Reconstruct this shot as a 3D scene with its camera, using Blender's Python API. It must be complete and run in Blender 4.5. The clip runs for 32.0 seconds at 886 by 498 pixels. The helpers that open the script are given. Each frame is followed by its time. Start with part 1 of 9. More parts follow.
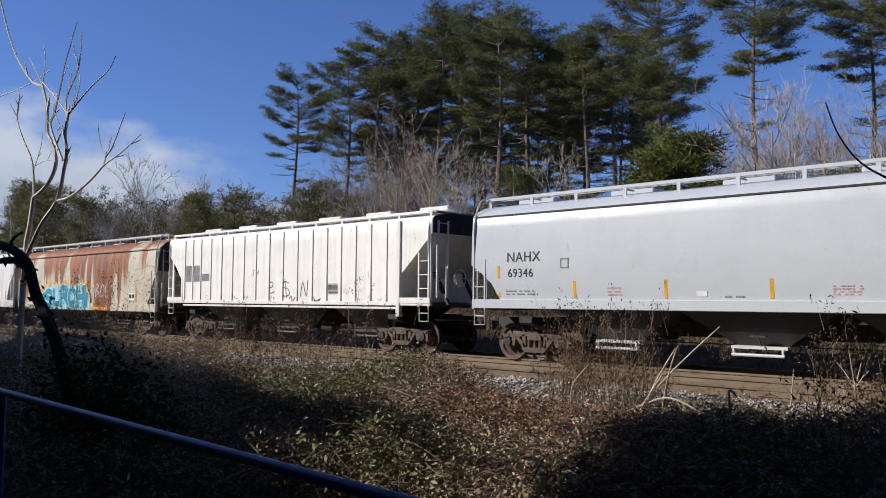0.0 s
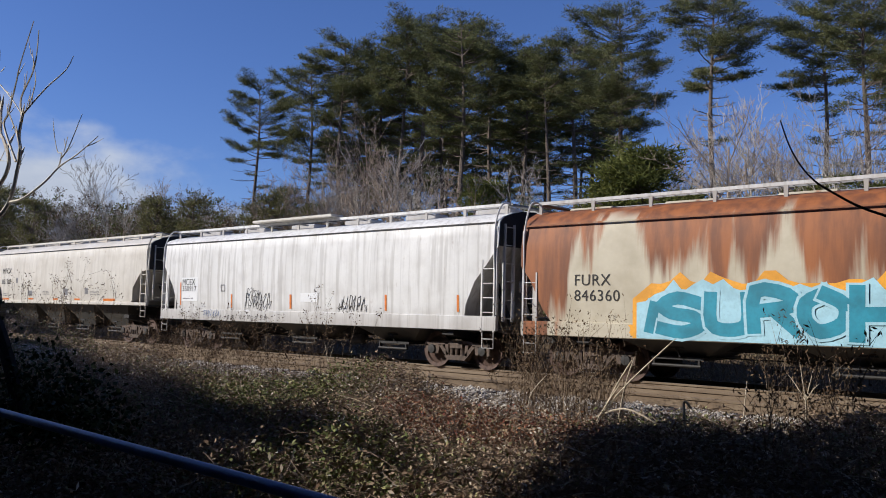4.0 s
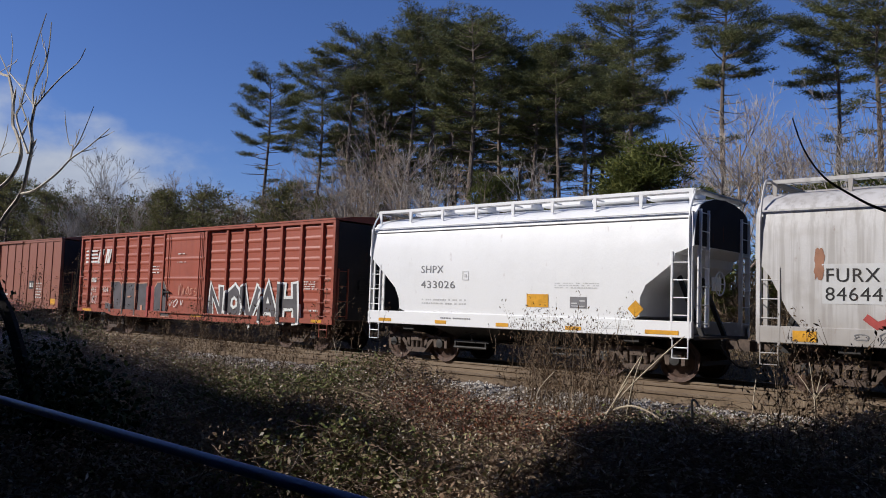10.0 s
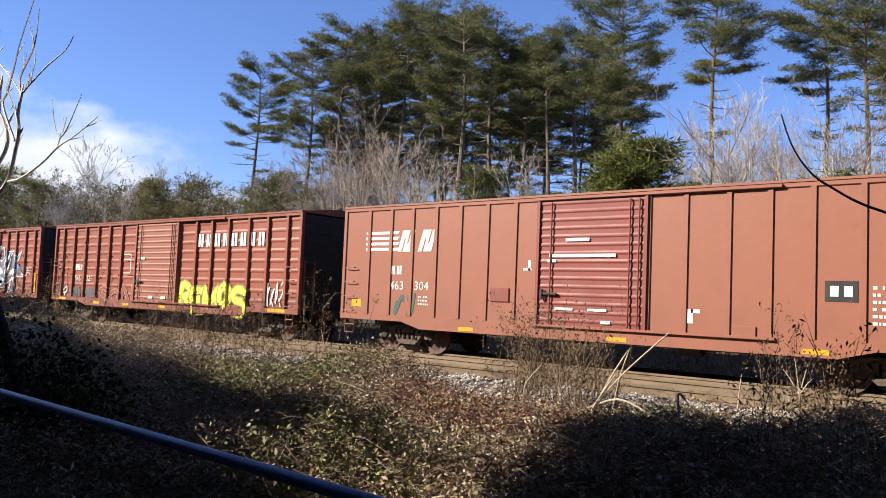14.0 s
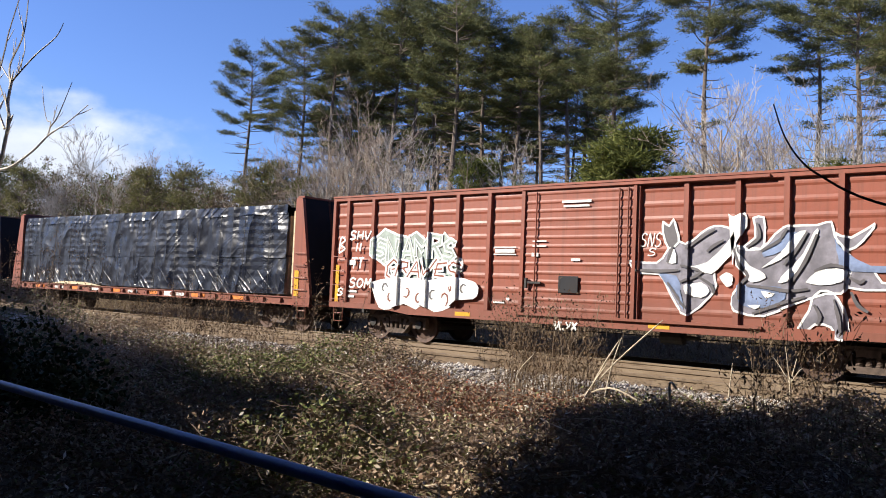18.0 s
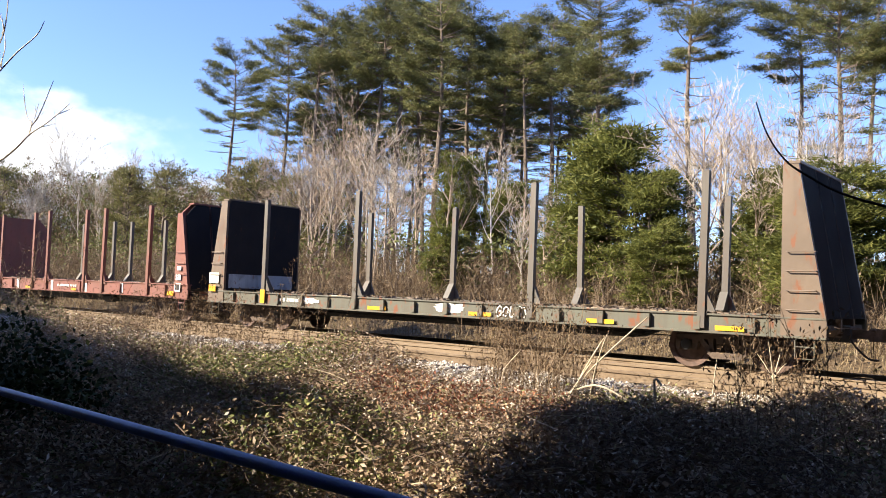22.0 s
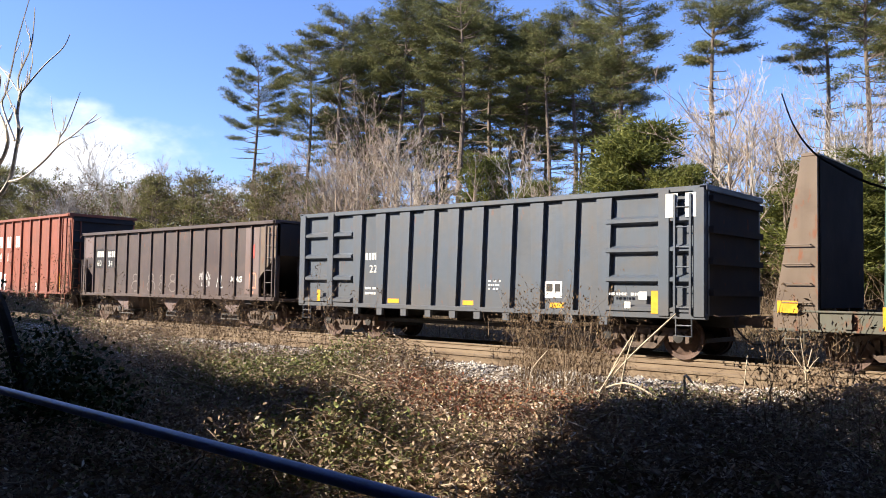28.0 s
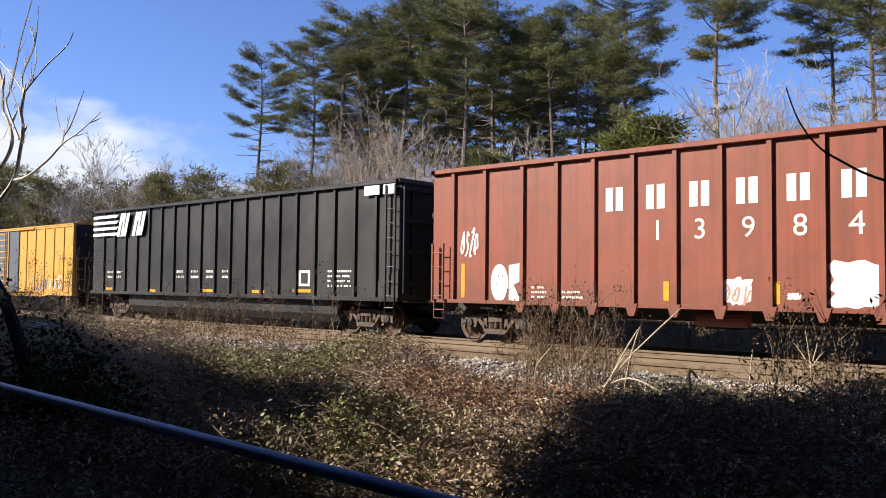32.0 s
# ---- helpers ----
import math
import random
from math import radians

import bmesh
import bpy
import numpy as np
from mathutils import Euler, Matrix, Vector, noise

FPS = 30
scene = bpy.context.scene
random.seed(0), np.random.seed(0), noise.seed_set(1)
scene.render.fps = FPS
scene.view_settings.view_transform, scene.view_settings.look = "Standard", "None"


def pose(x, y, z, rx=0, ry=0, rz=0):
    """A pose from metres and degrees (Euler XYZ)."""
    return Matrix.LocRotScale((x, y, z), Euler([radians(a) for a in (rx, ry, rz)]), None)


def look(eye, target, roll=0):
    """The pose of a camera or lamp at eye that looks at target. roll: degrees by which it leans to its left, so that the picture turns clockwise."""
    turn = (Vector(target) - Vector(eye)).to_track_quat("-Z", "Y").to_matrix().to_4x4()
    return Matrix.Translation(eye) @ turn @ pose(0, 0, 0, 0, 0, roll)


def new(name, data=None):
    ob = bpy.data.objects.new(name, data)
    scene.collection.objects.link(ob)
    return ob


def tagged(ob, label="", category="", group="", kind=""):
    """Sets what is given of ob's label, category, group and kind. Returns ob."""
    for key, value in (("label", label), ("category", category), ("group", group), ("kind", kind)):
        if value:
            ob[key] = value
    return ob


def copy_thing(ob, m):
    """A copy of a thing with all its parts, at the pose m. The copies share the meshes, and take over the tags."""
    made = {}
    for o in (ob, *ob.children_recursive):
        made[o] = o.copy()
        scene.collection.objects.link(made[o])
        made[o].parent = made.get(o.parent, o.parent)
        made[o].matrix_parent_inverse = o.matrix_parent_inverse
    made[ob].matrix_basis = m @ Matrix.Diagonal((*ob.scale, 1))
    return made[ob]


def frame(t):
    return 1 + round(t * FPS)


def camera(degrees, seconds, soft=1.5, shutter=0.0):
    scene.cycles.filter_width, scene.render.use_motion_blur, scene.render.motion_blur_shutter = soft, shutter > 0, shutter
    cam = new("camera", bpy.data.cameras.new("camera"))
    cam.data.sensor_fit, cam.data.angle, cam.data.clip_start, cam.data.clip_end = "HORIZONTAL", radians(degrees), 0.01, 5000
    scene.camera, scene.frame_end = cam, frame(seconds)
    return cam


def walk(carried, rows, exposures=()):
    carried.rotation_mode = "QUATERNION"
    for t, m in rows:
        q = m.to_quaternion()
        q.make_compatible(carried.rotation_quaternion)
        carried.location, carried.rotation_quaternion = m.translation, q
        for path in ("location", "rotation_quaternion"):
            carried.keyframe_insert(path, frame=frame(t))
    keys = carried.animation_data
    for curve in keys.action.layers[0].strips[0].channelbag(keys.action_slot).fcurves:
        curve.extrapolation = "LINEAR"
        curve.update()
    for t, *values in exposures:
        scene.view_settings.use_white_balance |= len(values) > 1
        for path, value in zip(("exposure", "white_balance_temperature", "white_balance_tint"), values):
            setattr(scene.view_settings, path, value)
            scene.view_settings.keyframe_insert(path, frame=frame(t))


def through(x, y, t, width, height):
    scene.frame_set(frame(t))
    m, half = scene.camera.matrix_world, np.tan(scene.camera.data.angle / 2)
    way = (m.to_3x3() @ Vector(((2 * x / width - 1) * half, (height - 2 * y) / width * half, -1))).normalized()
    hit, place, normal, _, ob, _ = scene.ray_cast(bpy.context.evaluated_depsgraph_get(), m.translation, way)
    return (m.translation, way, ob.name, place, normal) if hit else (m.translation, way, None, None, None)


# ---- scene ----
from mathutils.geometry import tessellate_polygon

cam = camera(56.15, 32.0, soft=0.95)
TURNS = [
    (0, 93.82, -0.6, 43.72), (0.5, 93.79, -0.55, 43.44), (1, 93.88, -0.59, 44.12), (1.5, 93.83, -0.88, 44.42),
    (2, 93.78, -1.42, 43.82), (2.5, 93.89, -1.71, 42.88), (3, 94.12, -1.69, 41.97), (3.5, 94.33, -1.26, 41.14),
    (5.5, 94.92, -1.51, 40.8), (6, 94.82, -1.4, 41.01), (6.5, 94.72, -1.51, 41.2), (7, 94.53, -1.54, 41.32),
    (7.5, 94.49, -1.62, 41.11), (8, 94.43, -1.67, 41.24), (8.5, 94.3, -1.73, 41.18), (9, 94.21, -1.92, 41.41),
    (9.5, 94.16, -1.91, 41.69), (10, 94.15, -1.89, 41.53), (10.5, 94.09, -1.93, 41.2), (11, 94.12, -1.9, 40.91),
    (11.5, 94.03, -2.03, 40.95), (12, 94, -1.9, 40.9), (12.5, 93.95, -2.27, 40.66), (13, 93.96, -2.4, 40.34),
    (13.5, 93.83, -2.25, 40.44), (14, 93.66, -2.4, 40.73), (14.5, 93.54, -2.58, 40.54), (16.5, 93.45, -2.76, 40.02),
    (17, 93.28, -2.76, 40.03), (17.5, 93.07, -2.67, 40.18), (18, 92.94, -2.42, 40.22), (18.5, 92.98, -2.3, 40.04),
    (19, 93.08, -2.12, 40.02), (19.5, 93.09, -2.16, 39.79), (20, 93.02, -2.3, 39.61), (20.5, 92.91, -2.16, 39.77),
    (21, 92.79, -2.39, 39.45), (21.5, 92.72, -2.32, 39.37), (22, 92.86, -2.11, 39.22), (22.5, 93.15, -2.11, 39.7),
    (23, 93.65, -1.72, 40.41), (23.5, 93.6, -2.05, 40.92), (24, 93.35, -1.53, 40.54), (24.5, 93.25, -1.23, 40.63),
    (25, 93.31, -1.01, 40.92), (25.5, 93.28, -0.61, 40.93), (27.5, 93.05, -1.12, 40.54), (28, 92.87, -0.91, 41.02),
    (28.5, 92.94, -0.86, 40.79), (29, 92.86, -0.79, 40.65), (29.5, 92.74, -0.37, 40.86), (30, 92.55, -0.68, 41.39),
    (30.5, 92.53, -0.68, 41.56), (31, 92.56, -0.65, 41.44), (31.5, 92.59, -0.65, 41.35), (32, 92.6, -0.63, 41.32),
]
EYE = (0.0, 0.0, 1.43)
EXPOSURES = [(0, 0.2, 5700, 10), (2.2, 0.12, 5700, 11), (3.2, 0.26, 5700, 10), (4.5, 0.08, 5700, 10), (6.5, -0.3, 5600, 12), (7.2, -0.26, 5600, 12), (8, -0.08, 5650, 11), (9, -0.04, 5650, 11), (10.3, 0.0, 5700, 11), (11, 0.46, 5900, 11), (11.5, 1.02, 6300, 10), (13, 1.22, 6400, 10), (14, 1.05, 6250, 10), (16, 1.02, 6200, 10),
             (18, 0.98, 6000, 10), (19, 1.12, 6100, 10), (20, 1.58, 6500, 10), (22, 1.78, 6650, 9), (23, 1.9, 6650, 9), (25, 1.76, 6350, 9), (28, 1.52, 6400, 10), (30, 1.5, 6500, 10), (32, 0.97, 6200, 11)]
walk(cam, [(t, pose(*EYE, rx, ry, rz)) for t, rx, ry, rz in TURNS], EXPOSURES)

# ---- light ----
SUN_TO = Vector((0.58, 0.65, -0.49)).normalized()
world = bpy.data.worlds.new("sky")
scene.world = world
world.use_nodes = True
wt = world.node_tree
wn, wl = wt.nodes, wt.links
sky = wn.new("ShaderNodeTexSky")
sky.sky_type, sky.sun_disc = "NISHITA", False
sky.sun_elevation, sky.sun_rotation = math.asin(-SUN_TO.z), math.atan2(-SUN_TO.x, -SUN_TO.y)
sky.altitude, sky.air_density, sky.dust_density, sky.ozone_density = 300, 1.0, 0.3, 2.5
geo = wn.new("ShaderNodeTexCoord")
# low cumulus bank in the west
sep = wn.new("ShaderNodeSeparateXYZ")
wl.new(geo.outputs["Generated"], sep.inputs[0])
stretch = wn.new("ShaderNodeMapping")
stretch.inputs["Scale"].default_value = (3.0, 3.0, 5.0)
stretch.inputs["Location"].default_value = (0.35, 0.1, 0.55)
wl.new(geo.outputs["Generated"], stretch.inputs[0])
puff = wn.new("ShaderNodeTexNoise")
puff.inputs["Scale"].default_value, puff.inputs["Detail"].default_value, puff.inputs["Roughness"].default_value = 1.5, 8, 0.52
wl.new(stretch.outputs[0], puff.inputs["Vector"])


def wmath(op, a, b, clamp=False):
    n = wn.new("ShaderNodeMath")
    n.operation, n.use_clamp = op, clamp
    for i, v in enumerate((a, b)):
        if isinstance(v, (int, float)):
            n.inputs[i].default_value = v
        else:
            wl.new(v, n.inputs[i])
    return n.outputs[0]


def wramp(value, lo, hi):
    n = wn.new("ShaderNodeMapRange")
    n.interpolation_type = "SMOOTHSTEP"
    n.inputs["From Min"].default_value, n.inputs["From Max"].default_value = lo, hi
    wl.new(value, n.inputs["Value"])
    return n.outputs["Result"]


bank_top = wmath("MINIMUM", wmath("SUBTRACT", 0.172, wmath("MULTIPLY", wmath("ADD", sep.outputs["X"], 0.87), 0.35)),
                 wmath("SUBTRACT", 0.1, wmath("MULTIPLY", wmath("ADD", sep.outputs["X"], 0.79), 3.0)))
lump = wmath("MULTIPLY", wmath("SUBTRACT", puff.outputs["Fac"], 0.5), 0.3)
cover = wmath("ADD", wmath("SUBTRACT", bank_top, sep.outputs["Z"]), lump)
cloud = wmath("MULTIPLY", wramp(cover, 0.0, 0.06), wramp(wmath("MULTIPLY", sep.outputs["X"], -1), 0.46, 0.66))
tone = wn.new("ShaderNodeMix")
tone.data_type = "RGBA"
tone.inputs["A"].default_value, tone.inputs["B"].default_value = (5.0, 5.35, 6.1, 1), (7.4, 7.5, 7.8, 1)
wl.new(wramp(puff.outputs["Fac"], 0.35, 0.65), tone.inputs["Factor"])
deep = wn.new("ShaderNodeMix")
deep.data_type, deep.blend_type = "RGBA", "MULTIPLY"
deep.inputs["Factor"].default_value = 1.0
deep.inputs["B"].default_value = (0.86, 0.94, 1.32, 1)
wl.new(sky.outputs[0], deep.inputs["A"])
both = wn.new("ShaderNodeMix")
both.data_type = "RGBA"
wl.new(cloud, both.inputs["Factor"])
wl.new(deep.outputs["Result"], both.inputs["A"])
wl.new(tone.outputs["Result"], both.inputs["B"])
back = wn["Background"]
wl.new(both.outputs["Result"], back.inputs["Color"])
back.inputs["Strength"].default_value = 0.07
sun = new("sun", bpy.data.lights.new("sun", "SUN"))
sun.data.energy, sun.data.angle, sun.data.color = 5.0, radians(0.53), (1.0, 0.885, 0.72)
sun.matrix_world = look((0, 0, 0), SUN_TO)

# ---- mesh and material helpers ----
class Shape:
    """Vertices and faces gathered for one mesh."""

    def __init__(self):
        self.v, self.f = [], []

    def add(self, verts, faces):
        k = len(self.v)
        self.v.extend(verts)
        self.f.extend([tuple(i + k for i in face) for face in faces])
        return self

    def box(self, x0, x1, y0, y1, z0, z1):
        return self.add([(x, y, z) for x in (x0, x1) for y in (y0, y1) for z in (z0, z1)],
                        [(0, 1, 3, 2), (4, 6, 7, 5), (0, 4, 5, 1), (2, 3, 7, 6), (0, 2, 6, 4), (1, 5, 7, 3)])

    def block(self, x0, x1, y0, y1, z0, z1, c=0.01):
        """A box with chamfered edges."""
        v, idx = [], {}
        for i, x in enumerate((x0, x1)):
            for j, y in enumerate((y0, y1)):
                for k, z in enumerate((z0, z1)):
                    sx, sy, sz = (c if i == 0 else -c), (c if j == 0 else -c), (c if k == 0 else -c)
                    for a, p in enumerate(((x, y + sy, z + sz), (x + sx, y, z + sz), (x + sx, y + sy, z))):
                        idx[i, j, k, a] = len(v)
                        v.append(p)
        f = []
        for s in (0, 1):
            f += [tuple(idx[s, j, k, 0] for j, k in ((0, 0), (0, 1), (1, 1), (1, 0))),
                  tuple(idx[i, s, k, 1] for i, k in ((0, 0), (1, 0), (1, 1), (0, 1))),
                  tuple(idx[i, j, s, 2] for i, j in ((0, 0), (0, 1), (1, 1), (1, 0)))]
        for p in (0, 1):
            for q in (0, 1):
                f += [(idx[0, p, q, 1], idx[1, p, q, 1], idx[1, p, q, 2], idx[0, p, q, 2]),
                      (idx[p, 0, q, 0], idx[p, 1, q, 0], idx[p, 1, q, 2], idx[p, 0, q, 2]),
                      (idx[p, q, 0, 0], idx[p, q, 1, 0], idx[p, q, 1, 1], idx[p, q, 0, 1])]
        f += [(idx[i, j, k, 0], idx[i, j, k, 1], idx[i, j, k, 2]) for i in (0, 1) for j in (0, 1) for k in (0, 1)]
        return self.add(v, f)

    def slab(self, outline, axis, a, b):
        """A polygon, given in the two other axes in xyz order, carried along the axis from a to b."""
        n = len(outline)

        def put(p, h):
            return (h, p[0], p[1]) if axis == "x" else (p[0], h, p[1]) if axis == "y" else (p[0], p[1], h)
        return self.add([put(p, a) for p in outline] + [put(p, b) for p in outline],
                        [tuple(range(n)), tuple(range(2 * n - 1, n - 1, -1))] + [(i, (i + 1) % n, n + (i + 1) % n, n + i) for i in range(n)])

    def tube(self, path, radii, sides=6, cap=True):
        path = [Vector(p) for p in path]
        if isinstance(radii, (int, float)):
            radii = [radii] * len(path)
        verts, faces = [], []
        side = None
        for i, p in enumerate(path):
            way = (path[min(i + 1, len(path) - 1)] - path[max(i - 1, 0)]).normalized()
            if side is None:
                side = way.orthogonal().normalized()
            else:
                side = (side - way * side.dot(way))
                side = side.normalized() if side.length > 1e-6 else way.orthogonal().normalized()
            up = way.cross(side)
            for k in range(sides):
                a = 2 * math.pi * k / sides
                verts.append(tuple(p + (side * math.cos(a) + up * math.sin(a)) * radii[i]))
        for i in range(len(path) - 1):
            for k in range(sides):
                q = (k + 1) % sides
                faces.append((i * sides + k, i * sides + q, (i + 1) * sides + q, (i + 1) * sides + k))
        if cap:
            faces += [tuple(range(sides - 1, -1, -1)), tuple(range((len(path) - 1) * sides, len(path) * sides))]
        return self.add(verts, faces)

    def lathe(self, profile, centre, axis="y", steps=20):
        """Rings of (radius, along) round an axis through centre."""
        verts, faces = [], []
        for r, h in profile:
            for k in range(steps):
                a = 2 * math.pi * k / steps
                c, s = r * math.cos(a), r * math.sin(a)
                d = (c, h, s) if axis == "y" else (h, c, s) if axis == "x" else (c, s, h)
                verts.append(tuple(centre[i] + d[i] for i in range(3)))
        n = len(profile)
        for i in range(n - 1):
            for k in range(steps):
                q = (k + 1) % steps
                faces.append((i * steps + k, (i + 1) * steps + k, (i + 1) * steps + q, i * steps + q))
        faces += [tuple(range(steps)), tuple(range((n - 1) * steps, n * steps))]
        return self.add(verts, faces)

    def ribbon(self, path, width, y, taper=0.0):
        """A flat stroke in the xz plane at depth y, facing -y."""
        pts = [Vector((p[0], 0, p[1])) for p in path]
        left, right = [], []
        for i, p in enumerate(pts):
            d = (pts[min(i + 1, len(pts) - 1)] - pts[max(i - 1, 0)])
            d = d.normalized() if d.length > 1e-6 else Vector((1, 0, 0))
            nrm = Vector((-d.z, 0, d.x)) * width * 0.5 * (1 - taper * abs(2 * i / max(1, len(pts) - 1) - 1))
            left.append((p.x + nrm.x, y - 0.00012 * i, p.z + nrm.z))
            right.append((p.x - nrm.x, y - 0.00012 * i, p.z - nrm.z))
        n = len(pts)
        return self.add(left + right, [(i, n + i, n + i + 1, i + 1) for i in range(n - 1)])

    def mesh(self, name, material, smooth=False):
        me = bpy.data.meshes.new(name)
        me.from_pydata(self.v, [], self.f)
        me.materials.append(material)
        if smooth:
            me.shade_smooth()
            me.set_sharp_from_angle(angle=radians(35))
        me.validate()
        bm = bmesh.new()
        bm.from_mesh(me)
        bmesh.ops.recalc_face_normals(bm, faces=bm.faces)
        bm.to_mesh(me)
        bm.free()
        return me


SIDES = {}
DECALS = {"lettering", "stencil_marking", "reflector_strip", "small_print", "spray_tag", 
          "number_panel", "repainted_patch", "spray_patch", "placard", "hazard_diamond"}


def lay(y, z, side):
    """The depth of a painted mark on a curved car side."""
    profile, low, sill = side
    return -(max(half_width(profile, z), 1.606 if z < low + sill + 0.02 else 0)) - 0.005 - 0.25 * max(0.0, -1.6 - y)


def part(name, shape, material, parent=None, label="", smooth=False, at=None):
    """One mesh object, under a thing or a part."""
    side = SIDES.get(parent.name) if parent is not None and name in DECALS else None
    if side:
        if isinstance(shape, Shape):
            shape.v = [(x, lay(y, z, side), z) for x, y, z in shape.v]
        else:
            for v in shape.vertices:
                v.co.y = lay(v.co.y, v.co.z, side)
    data = shape if isinstance(shape, bpy.types.Mesh) else shape.mesh(name, material, smooth)
    ob = new(name, data)
    if parent is not None:
        ob.parent = parent
    if at is not None:
        ob.matrix_basis = at
    return tagged(ob, label)


def empty(name, m, label, category, group="", kind=""):
    ob = new(name)
    ob.empty_display_size = 0.3
    ob.matrix_basis = m
    return tagged(ob, label, category, group, kind)


class Nodes:
    """A short hand for a material's node tree."""

    def __init__(self, name, rough=0.6, metal=0.0, spec=0.5):
        self.m = bpy.data.materials.new(name)
        self.m.use_nodes = True
        self.t = self.m.node_tree
        self.b = self.t.nodes["Principled BSDF"]
        self.b.inputs["Roughness"].default_value = rough
        self.b.inputs["Metallic"].default_value = metal
        self.b.inputs["Specular IOR Level"].default_value = spec
        self.coord = self.node("ShaderNodeTexCoord").outputs["Object"]
        self.rand = self.node("ShaderNodeObjectInfo").outputs["Random"]

    def node(self, kind):
        return self.t.nodes.new(kind)

    def link(self, a, b):
        self.t.links.new(a, b)

    def noise(self, scale, detail=4, stretch=(1, 1, 1), rough=0.55, move=(0, 0, 0)):
        mp, nz = self.node("ShaderNodeMapping"), self.node("ShaderNodeTexNoise")
        mp.inputs["Scale"].default_value = stretch
        mp.inputs["Location"].default_value = move
        nz.inputs["Scale"].default_value, nz.inputs["Detail"].default_value, nz.inputs["Roughness"].default_value = scale, detail, rough
        self.link(self.coord, mp.inputs[0])
        self.link(mp.outputs[0], nz.inputs["Vector"])
        return nz.outputs["Fac"]

    def ramp(self, value, lo, hi, a=0.0, b=1.0):
        n = self.node("ShaderNodeMapRange")
        n.interpolation_type = "SMOOTHSTEP"
        for key, v in (("From Min", lo), ("From Max", hi), ("To Min", a), ("To Max", b)):
            n.inputs[key].default_value = v
        self.link(value, n.inputs["Value"])
        return n.outputs["Result"]

    def math(self, op, a, b=0.0):
        n = self.node("ShaderNodeMath")
        n.operation = op
        for i, v in enumerate((a, b)):
            if isinstance(v, (int, float)):
                n.inputs[i].default_value = v
            else:
                self.link(v, n.inputs[i])
        return n.outputs[0]

    def mix(self, fac, a, b, blend="MIX"):
        n = self.node("ShaderNodeMix")
        n.data_type, n.blend_type = "RGBA", blend
        for key, v in (("Factor", fac), ("A", a), ("B", b)):
            if isinstance(v, (int, float)):
                n.inputs[key].default_value = v
            elif isinstance(v, tuple):
                n.inputs[key].default_value = (*v, 1)
            else:
                self.link(v, n.inputs[key])
        return n.outputs["Result"]

    def axis(self, name):
        n = self.node("ShaderNodeSeparateXYZ")
        self.link(self.coord, n.inputs[0])
        return n.outputs[name]

    def done(self, colour, bump=None, strength=0.3, depth=0.01, rough=None):
        if isinstance(colour, tuple):
            self.b.inputs["Base Color"].default_value = (*colour, 1)
        else:
            self.link(colour, self.b.inputs["Base Color"])
        if bump is not None:
            n = self.node("ShaderNodeBump")
            n.inputs["Strength"].default_value, n.inputs["Distance"].default_value = strength, depth
            self.link(bump, n.inputs["Height"])
            self.link(n.outputs[0], self.b.inputs["Normal"])
        if rough is not None:
            self.link(rough, self.b.inputs["Roughness"])
        return self.m


RUST = (0.17, 0.055, 0.022)


def paint(name, colour, rust=0.15, dirt=0.3, dust=(0.16, 0.12, 0.085), rough=0.5, fade=0.12, streak=0.35, splash=0.0, gloss=0.35):
    """Old paint on steel: faded patches, runs of dirt down the side, rust spots, mud thrown up on the lower side."""
    k = Nodes(name, rough, 0.0, gloss)
    broad = k.noise(0.55, 5)
    runs = k.noise(3.0, 4, (1.0, 1.0, 0.07))
    fine = k.noise(38, 3)
    c = k.mix(k.ramp(broad, 0.35, 0.68), colour, tuple(min(1, v * (1 - fade)) for v in colour))
    c = k.mix(k.math("MULTIPLY", k.ramp(runs, 0.46, 0.7), streak), c, tuple(v * 0.55 + d * 0.35 for v, d in zip(colour, dust)))
    c = k.mix(k.math("MULTIPLY", k.ramp(k.noise(1.3, 6), 0.45, 0.68), dirt), c, dust)
    if splash:
        low = k.math("ADD", k.ramp(k.axis("Z"), 0.9, 2.3, 0.45, -0.1), k.math("MULTIPLY", k.noise(1.1, 5, (1, 1, 0.5)), 0.5))
        c = k.mix(k.math("MULTIPLY", k.ramp(low, 0.35, 0.75), splash), c, tuple(0.85 * d + 0.1 * v for d, v in zip(dust, colour)))
        thin = k.noise(7.0, 4, (1.0, 1.0, 0.03), 0.6, (9, 0, 0))
        c = k.mix(k.math("MULTIPLY", k.ramp(thin, 0.47, 0.64), splash * 0.75), c, tuple(0.6 * d + 0.2 * v for d, v in zip(dust, colour)))
    spots = k.math("MULTIPLY", k.ramp(k.noise(5.5, 7, (1, 1, 0.45)), 0.66 - 0.2 * rust, 0.76 - 0.15 * rust), min(1.0, 0.35 + rust))
    c = k.mix(spots, c, RUST)
    c = k.mix(k.ramp(fine, 0.3, 0.8, 0.0, 0.22), c, tuple(v * 0.72 for v in colour))
    return k.done(c, k.noise(7, 4), 0.25, 0.012, k.ramp(broad, 0.2, 0.8, rough - 0.12, min(1, rough + 0.2)))


